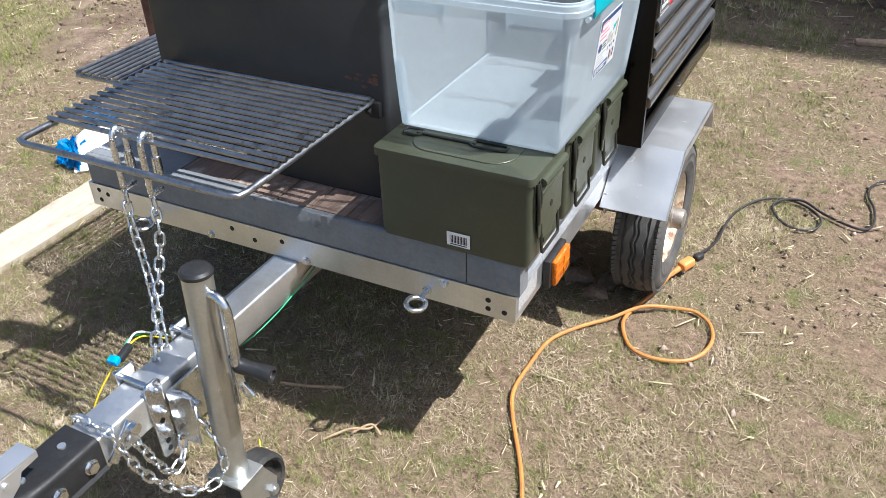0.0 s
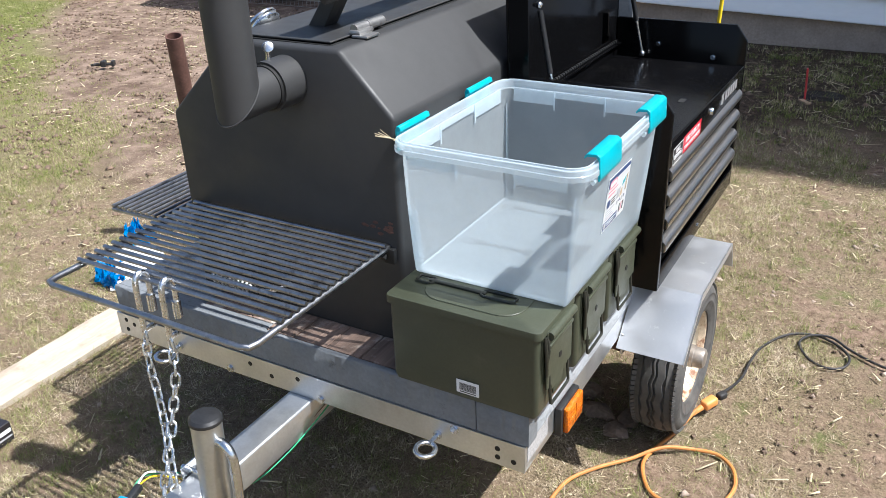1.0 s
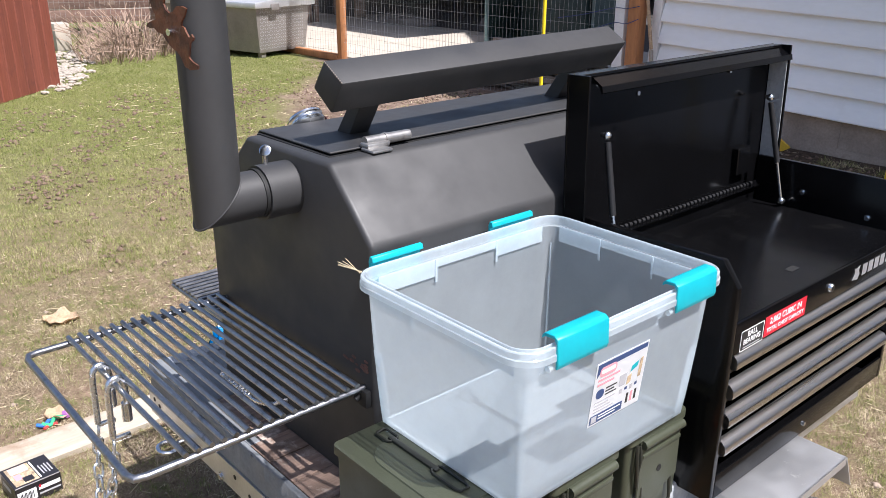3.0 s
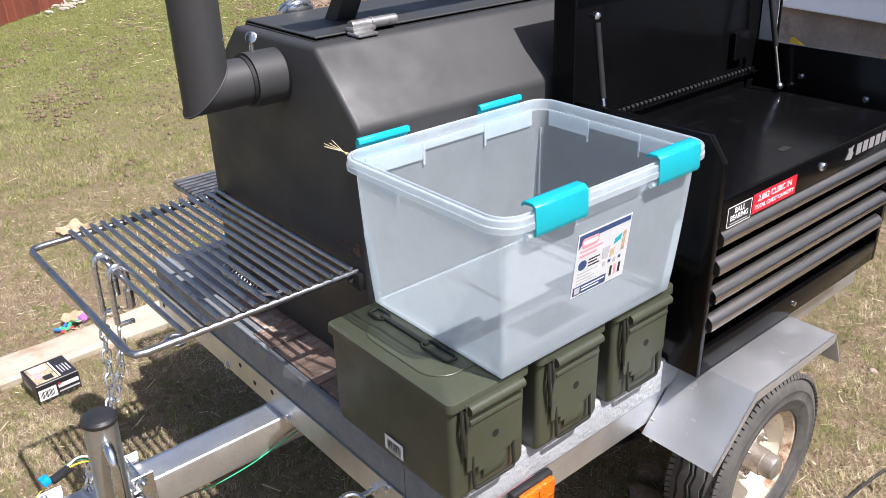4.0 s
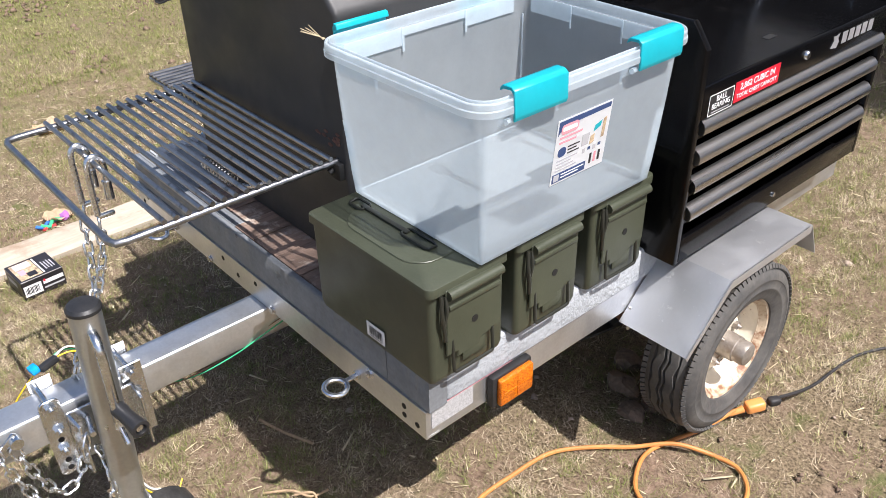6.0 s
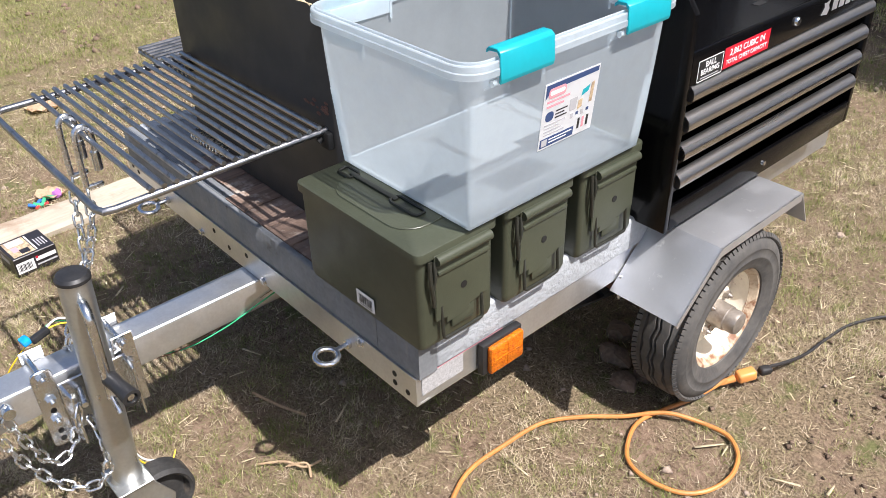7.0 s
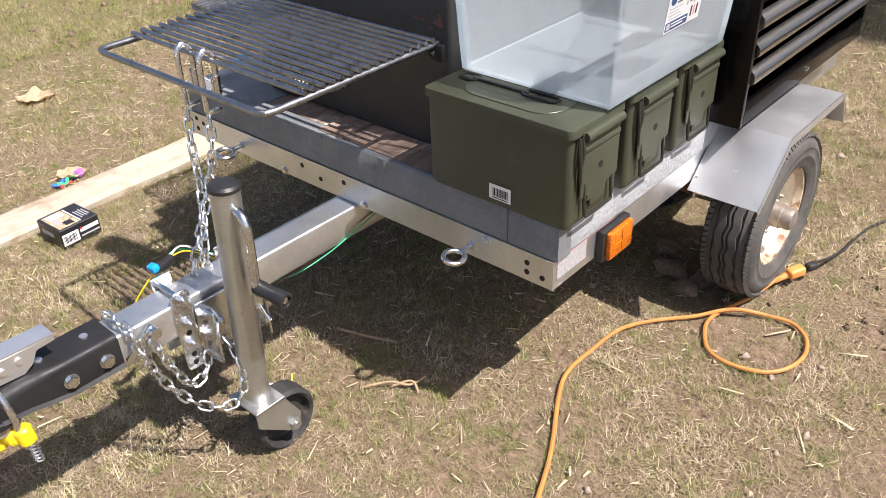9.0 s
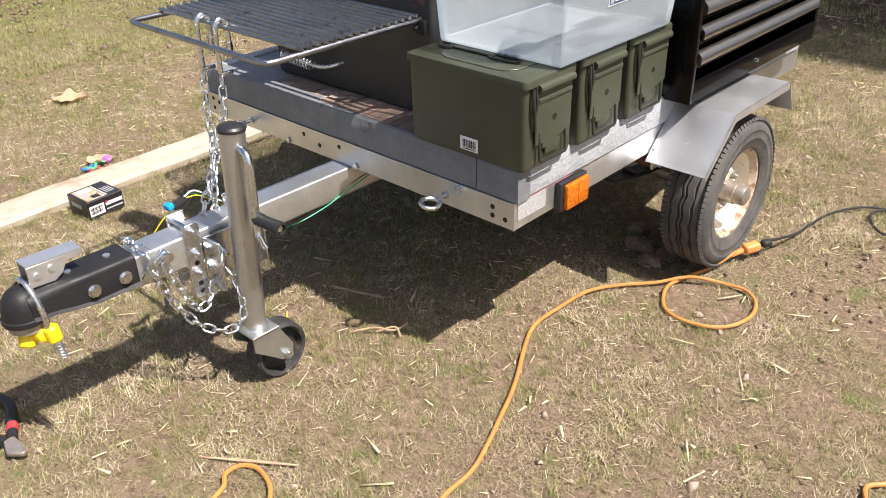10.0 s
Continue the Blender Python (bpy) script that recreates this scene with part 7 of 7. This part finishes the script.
# aluminium site chest
def site_chest():
    t = thing("metal_chest", "large weathered aluminium tread-plate chest with overhanging lid on the lawn", "chest", (-9.2, 5.0, 0))
    m = pose(-8.42, 4.68, 0.0, 0, 0, 14)
    W, D, H = 1.80, 0.95, 0.62

    def put(nm, bm, mat, parent=t, lab=""):
        bm.transform(m)
        return part(nm, bm, mat, parent, lab)
    b = put("chest_body", loft(bmesh.new(), [[(-W + 0.10, 0.06, 0.07), (-0.04, 0.06, 0.07), (-0.04, D - 0.06, 0.07), (-W + 0.10, D - 0.06, 0.07)], [(-W, 0, H), (0, 0, H), (0, D, H), (-W, D, H)]]), M["diamond"])
    lidp = put("chest_lid", PR([(-0.06, H + 0.002), (-0.06, H + 0.075), (D + 0.06, H + 0.17), (D + 0.06, H + 0.002)], "x", -W - 0.06, 0.06, 0.012, 2), M["alu_lid"], t, "pale weathered lid")
    put("lid_latch", B(0.055, 0.075, 0.2, 0.34, H - 0.03, H + 0.05, 0.006), M["diamond"])
    # raised tread bars on the end
    tread = bmesh.new()
    for side in (1,):
        n = 20
        for i in range(n):
            for j in range(13):
                z = 0.12 + j * 0.041
                u = 0.08 + i * (D - 0.16) / n
                c, e = (-0.002 - 0.04 * (1 - (z - 0.07) / (H - 0.07)), u, z), (0.006, 0.034, 0.008)
                mm = Matrix.Translation(c) @ pose(0, 0, 0, 45 if (i + j) % 2 else -45, 0, 0)
                bmesh.ops.create_cube(tread, size=1.0, matrix=mm @ Matrix.Diagonal((*e, 1)))
    tp = put("tread_pattern", tread, M["alu_lid"], b)
    tp["kind"] = "stuff"
    put("chest_foot", merge(B(-0.12, -0.06, 0.1, 0.18, 0.0, 0.07), B(-0.12, -0.06, D - 0.18, D - 0.1, 0.0, 0.07)), M["diamond"])
    put("chest_foot", merge(B(-W + 0.12, -W + 0.18, 0.1, 0.18, 0.0, 0.07), B(-W + 0.12, -W + 0.18, D - 0.18, D - 0.1, 0.0, 0.07)), M["diamond"])


site_chest()

# horizontal board wall at the far left
bw = thing("board_wall", "old brown horizontal board wall behind the lawn", "wall", (-12.6, 4.0, 0), kind="structure")
bmsh = mesh_data("wall_board", B(-0.02, 0.02, -2.6, 2.6, -0.098, 0.098, 0.006), M["barn_board"])
ANG = 22
for j in range(9):
    shared("wall_board", bmsh, bw, pose(-12.6, 4.4, 0.28 + 0.205 * j, random.uniform(-0.4, 0.4), random.uniform(-3, 3), ANG - 44))
stp = mesh_data("wall_post", B(-0.05, 0.05, -0.05, 0.05, 0.0, 2.2, 0.006), M["old_wood"])
for d in (-2.4, -0.8, 0.8, 2.4):
    a = radians(ANG - 44)
    shared("wall_post", stp, bw, pose(-12.66 - d * math.sin(a), 4.4 + d * math.cos(a), 0, 0, 0, ANG - 44))
# red-brown board fence, nearer
rf = thing("board_fence", "red-brown stained vertical board fence at the lawn's edge", "fence", (-7.9, 1.5, 0))
pick = mesh_data("fence_board", B(-0.011, 0.011, -0.0695, 0.0695, 0.0, 1.8, 0.008, 1), M["red_fence"])
dirv = (Vector((-7.95, 2.02, 0)) - Vector((-7.30, 1.34, 0))).normalized()
for i in range(12):
    p = Vector((-7.98, 2.05, 0)) - dirv * (0.142 * i)
    shared("fence_board", pick, rf, pose(p.x, p.y, 0.0, 0, 0, math.degrees(math.atan2(dirv.y, dirv.x)) - 90))
part("fence_end_post", B(-8.12, -8.02, 2.02, 2.12, -0.05, 1.85, 0.006), M["red_fence"], rf)
# pale rubble strip and block at the end of the fence
rub, rnd_r = bmesh.new(), random.Random(31)
for k in range(260):
    f = rnd_r.random()
    p = Vector((-7.75, 2.0, 0)).lerp(Vector((-10.5, 3.05, 0)), f) + Vector((rnd_r.gauss(0, 0.10), rnd_r.gauss(0, 0.13 + 0.08 * f), 0.0))
    q = rnd_r.uniform(0.018, 0.06)
    blob(rub, (p.x, p.y, q * 0.3), (q * rnd_r.uniform(0.9, 1.6), q * rnd_r.uniform(0.7, 1.2), q * 0.42), 10 + k * 0.7, 1)
solo("rubble", rub, M["rubble"], "strip of pale broken concrete and straw by the fence", "rubble", kind="stuff")
solo("concrete_block", B(-11.15, -10.86, 3.0, 3.2, 0.0, 0.36, 0.01), M["concrete"], "pale upright concrete block by the fence", "block")


def brush_clump(cx, cy, n, h, seed, spread=0.55):
    rnd = random.Random(seed)
    bm = bmesh.new()
    for k in range(n):
        a = rnd.uniform(0, 2 * math.pi)
        r = spread * math.sqrt(rnd.random())
        p = Vector((cx + r * math.cos(a), cy + r * math.sin(a), 0))
        d = Vector((math.cos(a) * rnd.uniform(0.1, 0.7), math.sin(a) * rnd.uniform(0.1, 0.7), rnd.uniform(0.5, 1.0))) * h * rnd.uniform(0.5, 1.1)
        b = p + d * 0.55 + Vector((rnd.uniform(-0.05, 0.05), rnd.uniform(-0.05, 0.05), 0.05))
        sweep(bm, [p, b, p + d + Vector((rnd.uniform(-0.1, 0.1), rnd.uniform(-0.1, 0.1), -0.04))], rnd.uniform(0.003, 0.007), 4)
    return bm


solo("dry_brush", brush_clump(-10.2, 3.9, 520, 0.62, 3, 0.75), M["twig"], "clump of dry bare brush before the board wall", "shrub", kind="stuff", smooth=0)
solo("dry_brush", brush_clump(-9.5, 3.3, 160, 0.35, 4, 0.45), M["twig"], "low dry brush stems by the rubble", "shrub", kind="stuff", smooth=0)

# scrap lumber heap behind the fence
rnd_l = random.Random(8)
for k in range(60):
    L, w, h = rnd_l.uniform(0.45, 1.15), rnd_l.uniform(0.05, 0.14), rnd_l.uniform(0.02, 0.05)
    f = rnd_l.random()
    u = rnd_l.uniform(0, 1) ** 0.8
    p = (-5.15 + 1.10 * u, 5.62 + 0.24 * u + rnd_l.uniform(-0.22, 0.35), 0.03 + (0.24 + 0.36 * u) * (k / 60) * (1 - 0.12 * f))
    solo("scrap_board", turned_box((w, L, h), pose(*p, rnd_l.uniform(-10, 10), rnd_l.uniform(-14, 14), rnd_l.gauss(-62, 16)), 0.003, 1), M["scrap_wood"], "old grey-brown scrap board in a loose heap", "board", "scrap lumber heap")

# truck rear beyond the pad
def truck():
    t = thing("pickup_truck", "dusty white pickup truck seen from behind, tailgate and bumper in shade", "truck", (-14.4, 11.0, 0))
    m = pose(-14.4, 11.0, 0, 0, 0, 37)

    def put(nm, bm, mat, parent=t, lab=""):
        bm.transform(m)
        return part(nm, bm, mat, parent, lab)
    put("truck_bed", B(-1.45, 1.45, 0.1, 3.6, 0.85, 1.75, 0.06, 3), M["truck_white"])
    bump = put("rear_bumper", PR([(-0.18, 0.70), (0.1, 0.66), (0.1, 0.98), (-0.12, 0.98), (-0.20, 0.92)], "x", -1.55, 1.55, 0.02, 2), M["truck_white"], t, "dusty pale rear bumper")
    pl_ = put("number_plate", B(-0.17, 0.17, -0.215, -0.20, 0.76, 0.90, 0.004), M["white_label"], bump, "white number plate with dark bars")
    for k in range(5):
        put("plate_bar", B(-0.11 + 0.05 * k, -0.075 + 0.05 * k, -0.218, -0.214, 0.79, 0.865), M["ink"], pl_)
    put("underbody", B(-1.3, 1.3, 0.2, 3.4, 0.35, 0.86), M["dark_truck"])
    put("mud_flap", B(0.15, 1.25, -0.02, 0.02, 0.08, 0.70, 0.01), M["dark_truck"])
    for x in (-1.1, 1.1):
        put("truck_tyre", lathe([(0.2, -0.11), (0.32, -0.12), (0.37, -0.08), (0.37, 0.08), (0.32, 0.12), (0.2, 0.11)], pose(x, 0.9, 0.37, 0, 90, 0), 32), M["tyre"])
    for x in (-1.38, 1.38):
        put("tail_lamp", B(x - 0.07, x + 0.07, 0.06, 0.12, 1.1, 1.5, 0.01), M["red_label"])


truck()


def bent_shell():
    """An upturned dark plastic shell, hollow side towards the lawn."""
    t = thing("plastic_shell", "dark green plastic shell standing on its side behind the fence", "shell", (-6.22, 7.5, 0))
    prof = rounded_rect(-0.95, 0.95, 0.02, 1.08, 0.22, 6)
    inn = rounded_rect(-0.89, 0.89, 0.06, 1.03, 0.18, 6)
    m = pose(-6.22, 7.45, 0, 0, 0, 10) @ Matrix.Diagonal((0.86, 0.86, 0.97, 1))
    bm = loft(bmesh.new(), [[(x, 0.0, z) for x, z in inn], [(x, -0.03, z) for x, z in prof], [(x, 0.05, z) for x, z in prof], [(x * 0.9, 0.9, z * 0.95 + 0.02) for x, z in prof]], caps=(False, True))
    bmesh.ops.recalc_face_normals(bm, faces=bm.faces)
    bm.transform(m)
    part("shell_rim", bm, M["tarp_edge"], t)
    bm = loft(bmesh.new(), [[(x * 0.995, 0.004, z) for x, z in inn], [(x * 0.9, 0.75, z * 0.96 + 0.02) for x, z in inn]], caps=(False, True))
    bm.transform(m)
    part("shell_inside", bm, M["tarp"], t)
    bm = B(0.0, 0.82, -0.01, 0.5, 0.05, 0.95, 0.08, 4)
    bm.transform(m)
    part("stowed_barrel", bm, M["tarp"], t)


bent_shell()
solo("gravel_mound", blob(bmesh.new(), (-8.6, 9.9, 0.0), (1.0, 0.8, 0.34), 21, 3), M["cut_foam"], "low dark gravel heap in the shade behind the pad", "heap")
solo("gravel_mound", blob(bmesh.new(), (-10.9, 8.9, 0.0), (0.9, 0.35, 0.16), 22, 3), M["cut_foam"], "low dark gravel heap in the shade behind the pad", "heap")
# unseen roof on posts over the truck, added to cast the yard's shade
cp = thing("carport", "unseen flat roof on timber posts, added to shade the yard and parked truck", "carport", (-10.0, 11.0, 0))
part("shade_roof", B(-20.8, -7.4, 7.65, 18.6, 2.6, 2.75, 0.02), M["backboard"], cp)
for x, y in ((-20.6, 18.4), (-7.6, 18.4), (-7.6, 13.5), (-20.6, 7.9)):
    part("carport_post", B(x - 0.06, x + 0.06, y - 0.06, y + 0.06, 0.0, 2.6, 0.008), M["old_wood"], cp)
# planter box with straw on a stand
pb = thing("planter", "pale wooden planter with dry grass behind the fence post", "planter", (-12.6, 9.0, 0))
part("planter_box", B(-13.1, -12.2, 8.9, 9.2, 0.40, 0.60, 0.01), M["timber"], pb)
for x in (-13.0, -12.3):
    part("planter_leg", B(x - 0.03, x + 0.03, 8.94, 9.16, 0.0, 0.40), M["old_wood"], pb)
gr = brush_clump(-12.6, 9.02, 110, 0.26, 9, 0.30)
gr.transform(pose(0, 0, 0.55))
part("dry_grass", gr, M["twig"], pb, smooth=0)
# pallet fence / bench left of the truck
bench = thing("wooden_bench", "grey weathered wooden bench by the board wall", "bench", (-12.2, 7.6, 0))
part("bench_seat", B(-13.4, -11.9, 7.3, 7.8, 0.62, 0.70, 0.01), M["timber"], bench)
part("bench_back", B(-13.4, -11.9, 7.78, 7.83, 0.85, 1.45, 0.01), M["timber"], bench)
for x in (-13.3, -12.0):
    part("bench_leg", B(x - 0.06, x + 0.06, 7.35, 7.75, 0.0, 0.62, 0.01), M["old_wood"], bench)
    part("bench_post", B(x - 0.05, x + 0.05, 7.83, 7.90, 0.0, 1.45, 0.01), M["old_wood"], bench)
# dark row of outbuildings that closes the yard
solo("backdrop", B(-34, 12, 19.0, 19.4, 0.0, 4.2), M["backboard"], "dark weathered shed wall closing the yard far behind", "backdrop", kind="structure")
solo("backdrop", B(-21.4, -21.0, -20, 19, 0.0, 3.2), M["old_wood"], "weathered board wall closing the yard to the side", "backdrop", kind="structure")


# ---- grass blades, straw and chips on the lawn ----
def tri_stuff(name, verts, faces, mat, label, category):
    me = bpy.data.meshes.new(name)
    me.vertices.add(len(verts))
    me.vertices.foreach_set("co", verts.astype(np.float32).ravel())
    n, k = faces.shape
    me.loops.add(n * k)
    me.loops.foreach_set("vertex_index", faces.astype(np.int32).ravel())
    me.polygons.add(n)
    me.polygons.foreach_set("loop_start", np.arange(0, n * k, k, dtype=np.int32))
    me.update(calc_edges=True)
    me.materials.append(mat)
    return tagged(new(name, me), label, category, kind="stuff")


rng = np.random.default_rng(5)


def patchy(x, y, f, seed):
    """Cheap smooth patchiness between 0 and 1."""
    s = np.zeros_like(x)
    for k in range(5):
        a = rng_fixed[seed, k, 0] * 6.283
        s += np.sin(f * (k * 0.6 + 1) * (x * np.cos(a) + y * np.sin(a)) + 6.283 * rng_fixed[seed, k, 1])
    return 0.5 + 0.5 * np.tanh(s * 0.6)


rng_fixed = np.random.default_rng(11).random((8, 5, 2))


def bare_earth(x, y):
    """True on the trodden earth between lawn, fence and house."""
    edge = np.minimum(0.36 * x + 0.82 * y - 0.3, 0.62 * x + 0.78 * y + 0.9)
    return (edge + 0.5 * (patchy(x, y, 1.7, 5) - 0.5) > 0.05) & (x < -1.3)


def blades(n, x0, x1, y0, y1, h, w, bare, seed, tuft=12, spread=0.007, lie=0.1, fade=0.0):
    """Blades in small tufts, thick on the green spots and thin on worn soil."""
    c = n // tuft
    cx, cy = rng.uniform(x0, x1, c), rng.uniform(y0, y1, c)
    keep = rng.random(c) < (1 - bare) + bare * (0.45 * patchy(cx, cy, 2.3, seed) + 0.55 * patchy(cx, cy, 7.0, 7))
    keep &= ~(bare_earth(cx, cy) & (rng.random(c) < np.where(cy < 2.6, 0.80, 0.95)))
    worn = (cx > 0.62 + 0.45 * patchy(cx, cy, 3.0, 3)) & (cy > 0.35 + 0.6 * patchy(cx, cy, 2.6, 4))
    keep &= ~(worn & (rng.random(c) < 0.80))
    rim_ = np.minimum(np.minimum(cx - x0, x1 - cx), np.minimum(cy - y0, y1 - cy))
    keep &= rng.random(c) < np.clip(rim_ / fade, 0, 1) if fade else True
    cx, cy = cx[keep], cy[keep]
    c = len(cx)
    size = np.repeat(rng.uniform(0.6, 1.3, c), tuft)
    x = np.repeat(cx, tuft) + rng.normal(0, spread, c * tuft)
    y = np.repeat(cy, tuft) + rng.normal(0, spread, c * tuft)
    pathx = -1.19 - 0.035 * (y + 1.6) / 2.12
    keep = ~((np.abs(x - pathx) < 0.066) & (y < 0.52) & (rng.random(len(x)) < 0.985))
    x, y, size = x[keep], y[keep], size[keep]
    n = len(x)
    a = rng.uniform(0, 6.283, n)
    hh = h * size * rng.uniform(0.45, 1.2, n)
    ww = w * rng.uniform(0.6, 1.4, n)
    tilt = rng.uniform(lie, 1.0, n) ** 0.7
    dx, dy = np.cos(a), np.sin(a)
    z0 = rng.uniform(-0.003, 0.006, n)
    P = np.empty((n, 3, 3))
    P[:, 0] = np.stack([x - dy * ww, y + dx * ww, z0], 1)
    P[:, 1] = np.stack([x + dy * ww, y - dx * ww, z0], 1)
    P[:, 2] = np.stack([x + dx * hh * tilt, y + dy * hh * tilt, hh * np.sqrt(np.maximum(0.0, 1.0 - tilt ** 2)) + rng.uniform(0.001, 0.010, n)], 1)
    return P.reshape(-1, 3), np.arange(n * 3).reshape(-1, 3)


v, f = blades(1500000, -3.4, 2.9, -2.4, 3.5, 0.026, 0.00054, 0.66, 0, 6, 0.012, 0.80, 0.9)
tri_stuff("dry_thatch", v, f, M["thatch"], "matted dry grass thatch over the worn lawn", "thatch")
v, f = blades(760000, -3.2, 2.8, -2.3, 3.3, 0.026, 0.00065, 0.98, 0, 14, 0.010, 0.3, 0.7)
tri_stuff("lawn_grass", v, f, M["blade"], "short patchy green grass round the trailer", "grass")
v, f = blades(620000, -9.6, -2.6, -1.6, 5.2, 0.019, 0.0014, 0.4, 1, 10, 0.018)
tri_stuff("lawn_grass", v, f, M["lawn_blade"], "greener short lawn beyond the timber", "grass")
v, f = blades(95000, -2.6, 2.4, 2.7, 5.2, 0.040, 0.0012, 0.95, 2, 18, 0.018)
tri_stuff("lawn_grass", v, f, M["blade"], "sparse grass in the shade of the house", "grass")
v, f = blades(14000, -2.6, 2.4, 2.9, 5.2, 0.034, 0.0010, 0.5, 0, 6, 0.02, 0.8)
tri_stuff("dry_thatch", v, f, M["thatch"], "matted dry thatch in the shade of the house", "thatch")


def chips(n, x0, x1, y0, y1, l0, l1, w0, w1, seed):
    """Straw and bark chips: small flat slivers lying at all angles."""
    x, y = rng.uniform(x0, x1, n), rng.uniform(y0, y1, n)
    keep = rng.random(n) < 0.35 + 0.65 * patchy(x, y, 1.9, seed)
    pathx = -1.19 - 0.035 * (y + 1.6) / 2.12
    keep &= ~((np.abs(x - pathx) < 0.09) & (y < 0.54))
    x, y = x[keep], y[keep]
    n = len(x)
    a, l, w = rng.uniform(0, 6.283, n), l0 + (l1 - l0) * rng.random(n) ** 2.5, rng.uniform(w0, w1, n)
    dx, dy, t = np.cos(a), np.sin(a), rng.uniform(-0.25, 0.25, n)
    z = rng.uniform(0.006, 0.013, n)
    P = np.empty((n, 8, 3))
    i = 0
    for zz in (0, 1):
        for u, s in ((-1, -1), (1, -0.5), (1, 0.5), (-1, 1)):
            P[:, i] = np.stack([x + dx * l * u / 2 - dy * w * s / 2, y + dy * l * u / 2 + dx * w * s / 2, z + t * l * u / 2 * 0.6 + zz * 0.0012], 1)
            i += 1
    base = np.arange(n)[:, None] * 8
    F = np.concatenate([base + q for q in ([4, 5, 6, 7], [0, 1, 5, 4], [1, 2, 6, 5], [2, 3, 7, 6], [3, 0, 4, 7])], 0)
    return P.reshape(-1, 3), F


v, f = chips(4200, -2.4, 2.2, -1.9, 2.9, 0.006, 0.040, 0.0008, 0.0022, 3)
tri_stuff("straw_litter", v, f, M["straw"], "scattered straw and pale wood chips on the lawn", "straw")
v, f = chips(19000, -2.4, 2.2, -1.9, 2.9, 0.006, 0.034, 0.0004, 0.0009, 5)
tri_stuff("straw_litter", v, f, M["yellow_fibre"], "fine pale dry grass fibres lying over the lawn", "straw")
v, f = chips(1300, -2.4, 2.2, -1.9, 2.9, 0.012, 0.065, 0.002, 0.007, 4)
tri_stuff("wood_chips", v, f, M["straw"], "scattered pale split wood chips on the lawn", "wood chips")
v, f = chips(650, -9.0, -2.4, -1.6, 5.2, 0.02, 0.09, 0.002, 0.005, 6)
tri_stuff("straw_litter", v, f, M["straw"], "scattered straw on the far lawn and bare earth", "straw")


def crumbs(n, x0, x1, y0, y1, r0, r1, seed):
    """Soil crumbs and small stones: rough eight-sided lumps."""
    x, y = rng.uniform(x0, x1, n), rng.uniform(y0, y1, n)
    keep = rng.random(n) < 0.1 + 0.9 * (1 - patchy(x, y, 4.0, seed)) ** 2
    pathx = -1.19 - 0.035 * (y + 1.6) / 2.12
    keep &= ~((np.abs(x - pathx) < 0.09) & (y < 0.54))
    x, y = x[keep], y[keep]
    n = len(x)
    r = r0 + (r1 - r0) * rng.random(n) ** 3
    P = np.empty((n, 6, 3))
    for i, (u, w, h) in enumerate(((1, 0, 0), (0, 1, 0), (-1, 0, 0), (0, -1, 0), (0, 0, 0.7), (0, 0, -0.5))):
        k = rng.uniform(0.6, 1.2, n) * r
        P[:, i] = np.stack([x + u * k + 0.25 * r * rng.uniform(-1, 1, n), y + w * k + 0.25 * r * rng.uniform(-1, 1, n), 0.003 + h * k], 1)
    base = np.arange(n)[:, None] * 6
    F = np.concatenate([base + q for q in ([0, 1, 4], [1, 2, 4], [2, 3, 4], [3, 0, 4], [1, 0, 5], [2, 1, 5], [3, 2, 5], [0, 3, 5])], 0)
    return P.reshape(-1, 3), F


v, f = crumbs(14000, -2.6, 2.2, -1.9, 2.9, 0.002, 0.007, 6)
tri_stuff("soil_crumbs", v, f, M["clod"], "dark brown soil crumbs on the worn lawn", "soil")
v, f = crumbs(3200, 0.66, 2.7, 0.5, 3.6, 0.003, 0.011, 1)
tri_stuff("soil_crumbs", v, f, M["clod"], "brown soil clods on the bare ground past the wheel", "soil")
v, f = crumbs(2600, -2.6, 2.2, -1.0, 4.6, 0.004, 0.018, 2)
tri_stuff("small_stones", v, f, M["stone"], "small pale brown stones on the worn lawn", "stones")
v, f = chips(1300, -7.6, -1.6, 1.6, 5.1, 0.02, 0.12, 0.003, 0.009, 2)
tri_stuff("straw_litter", v, f, M["straw"], "pale straw and bark litter on the bare earth", "straw")
v, f = crumbs(16000, -7.0, -1.4, 0.6, 5.2, 0.006, 0.030, 1)
tri_stuff("soil_crumbs", v, f, M["clod"], "brown clods and furrowed soil on the bare earth", "soil")
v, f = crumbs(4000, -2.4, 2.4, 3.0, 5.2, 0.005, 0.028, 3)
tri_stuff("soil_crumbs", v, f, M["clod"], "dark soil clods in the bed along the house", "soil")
v, f = chips(700, -2.4, 2.4, 3.0, 5.2, 0.03, 0.16, 0.003, 0.008, 1)
tri_stuff("straw_litter", v, f, M["yellow_fibre"], "dry stalks lying on the bed along the house", "straw")
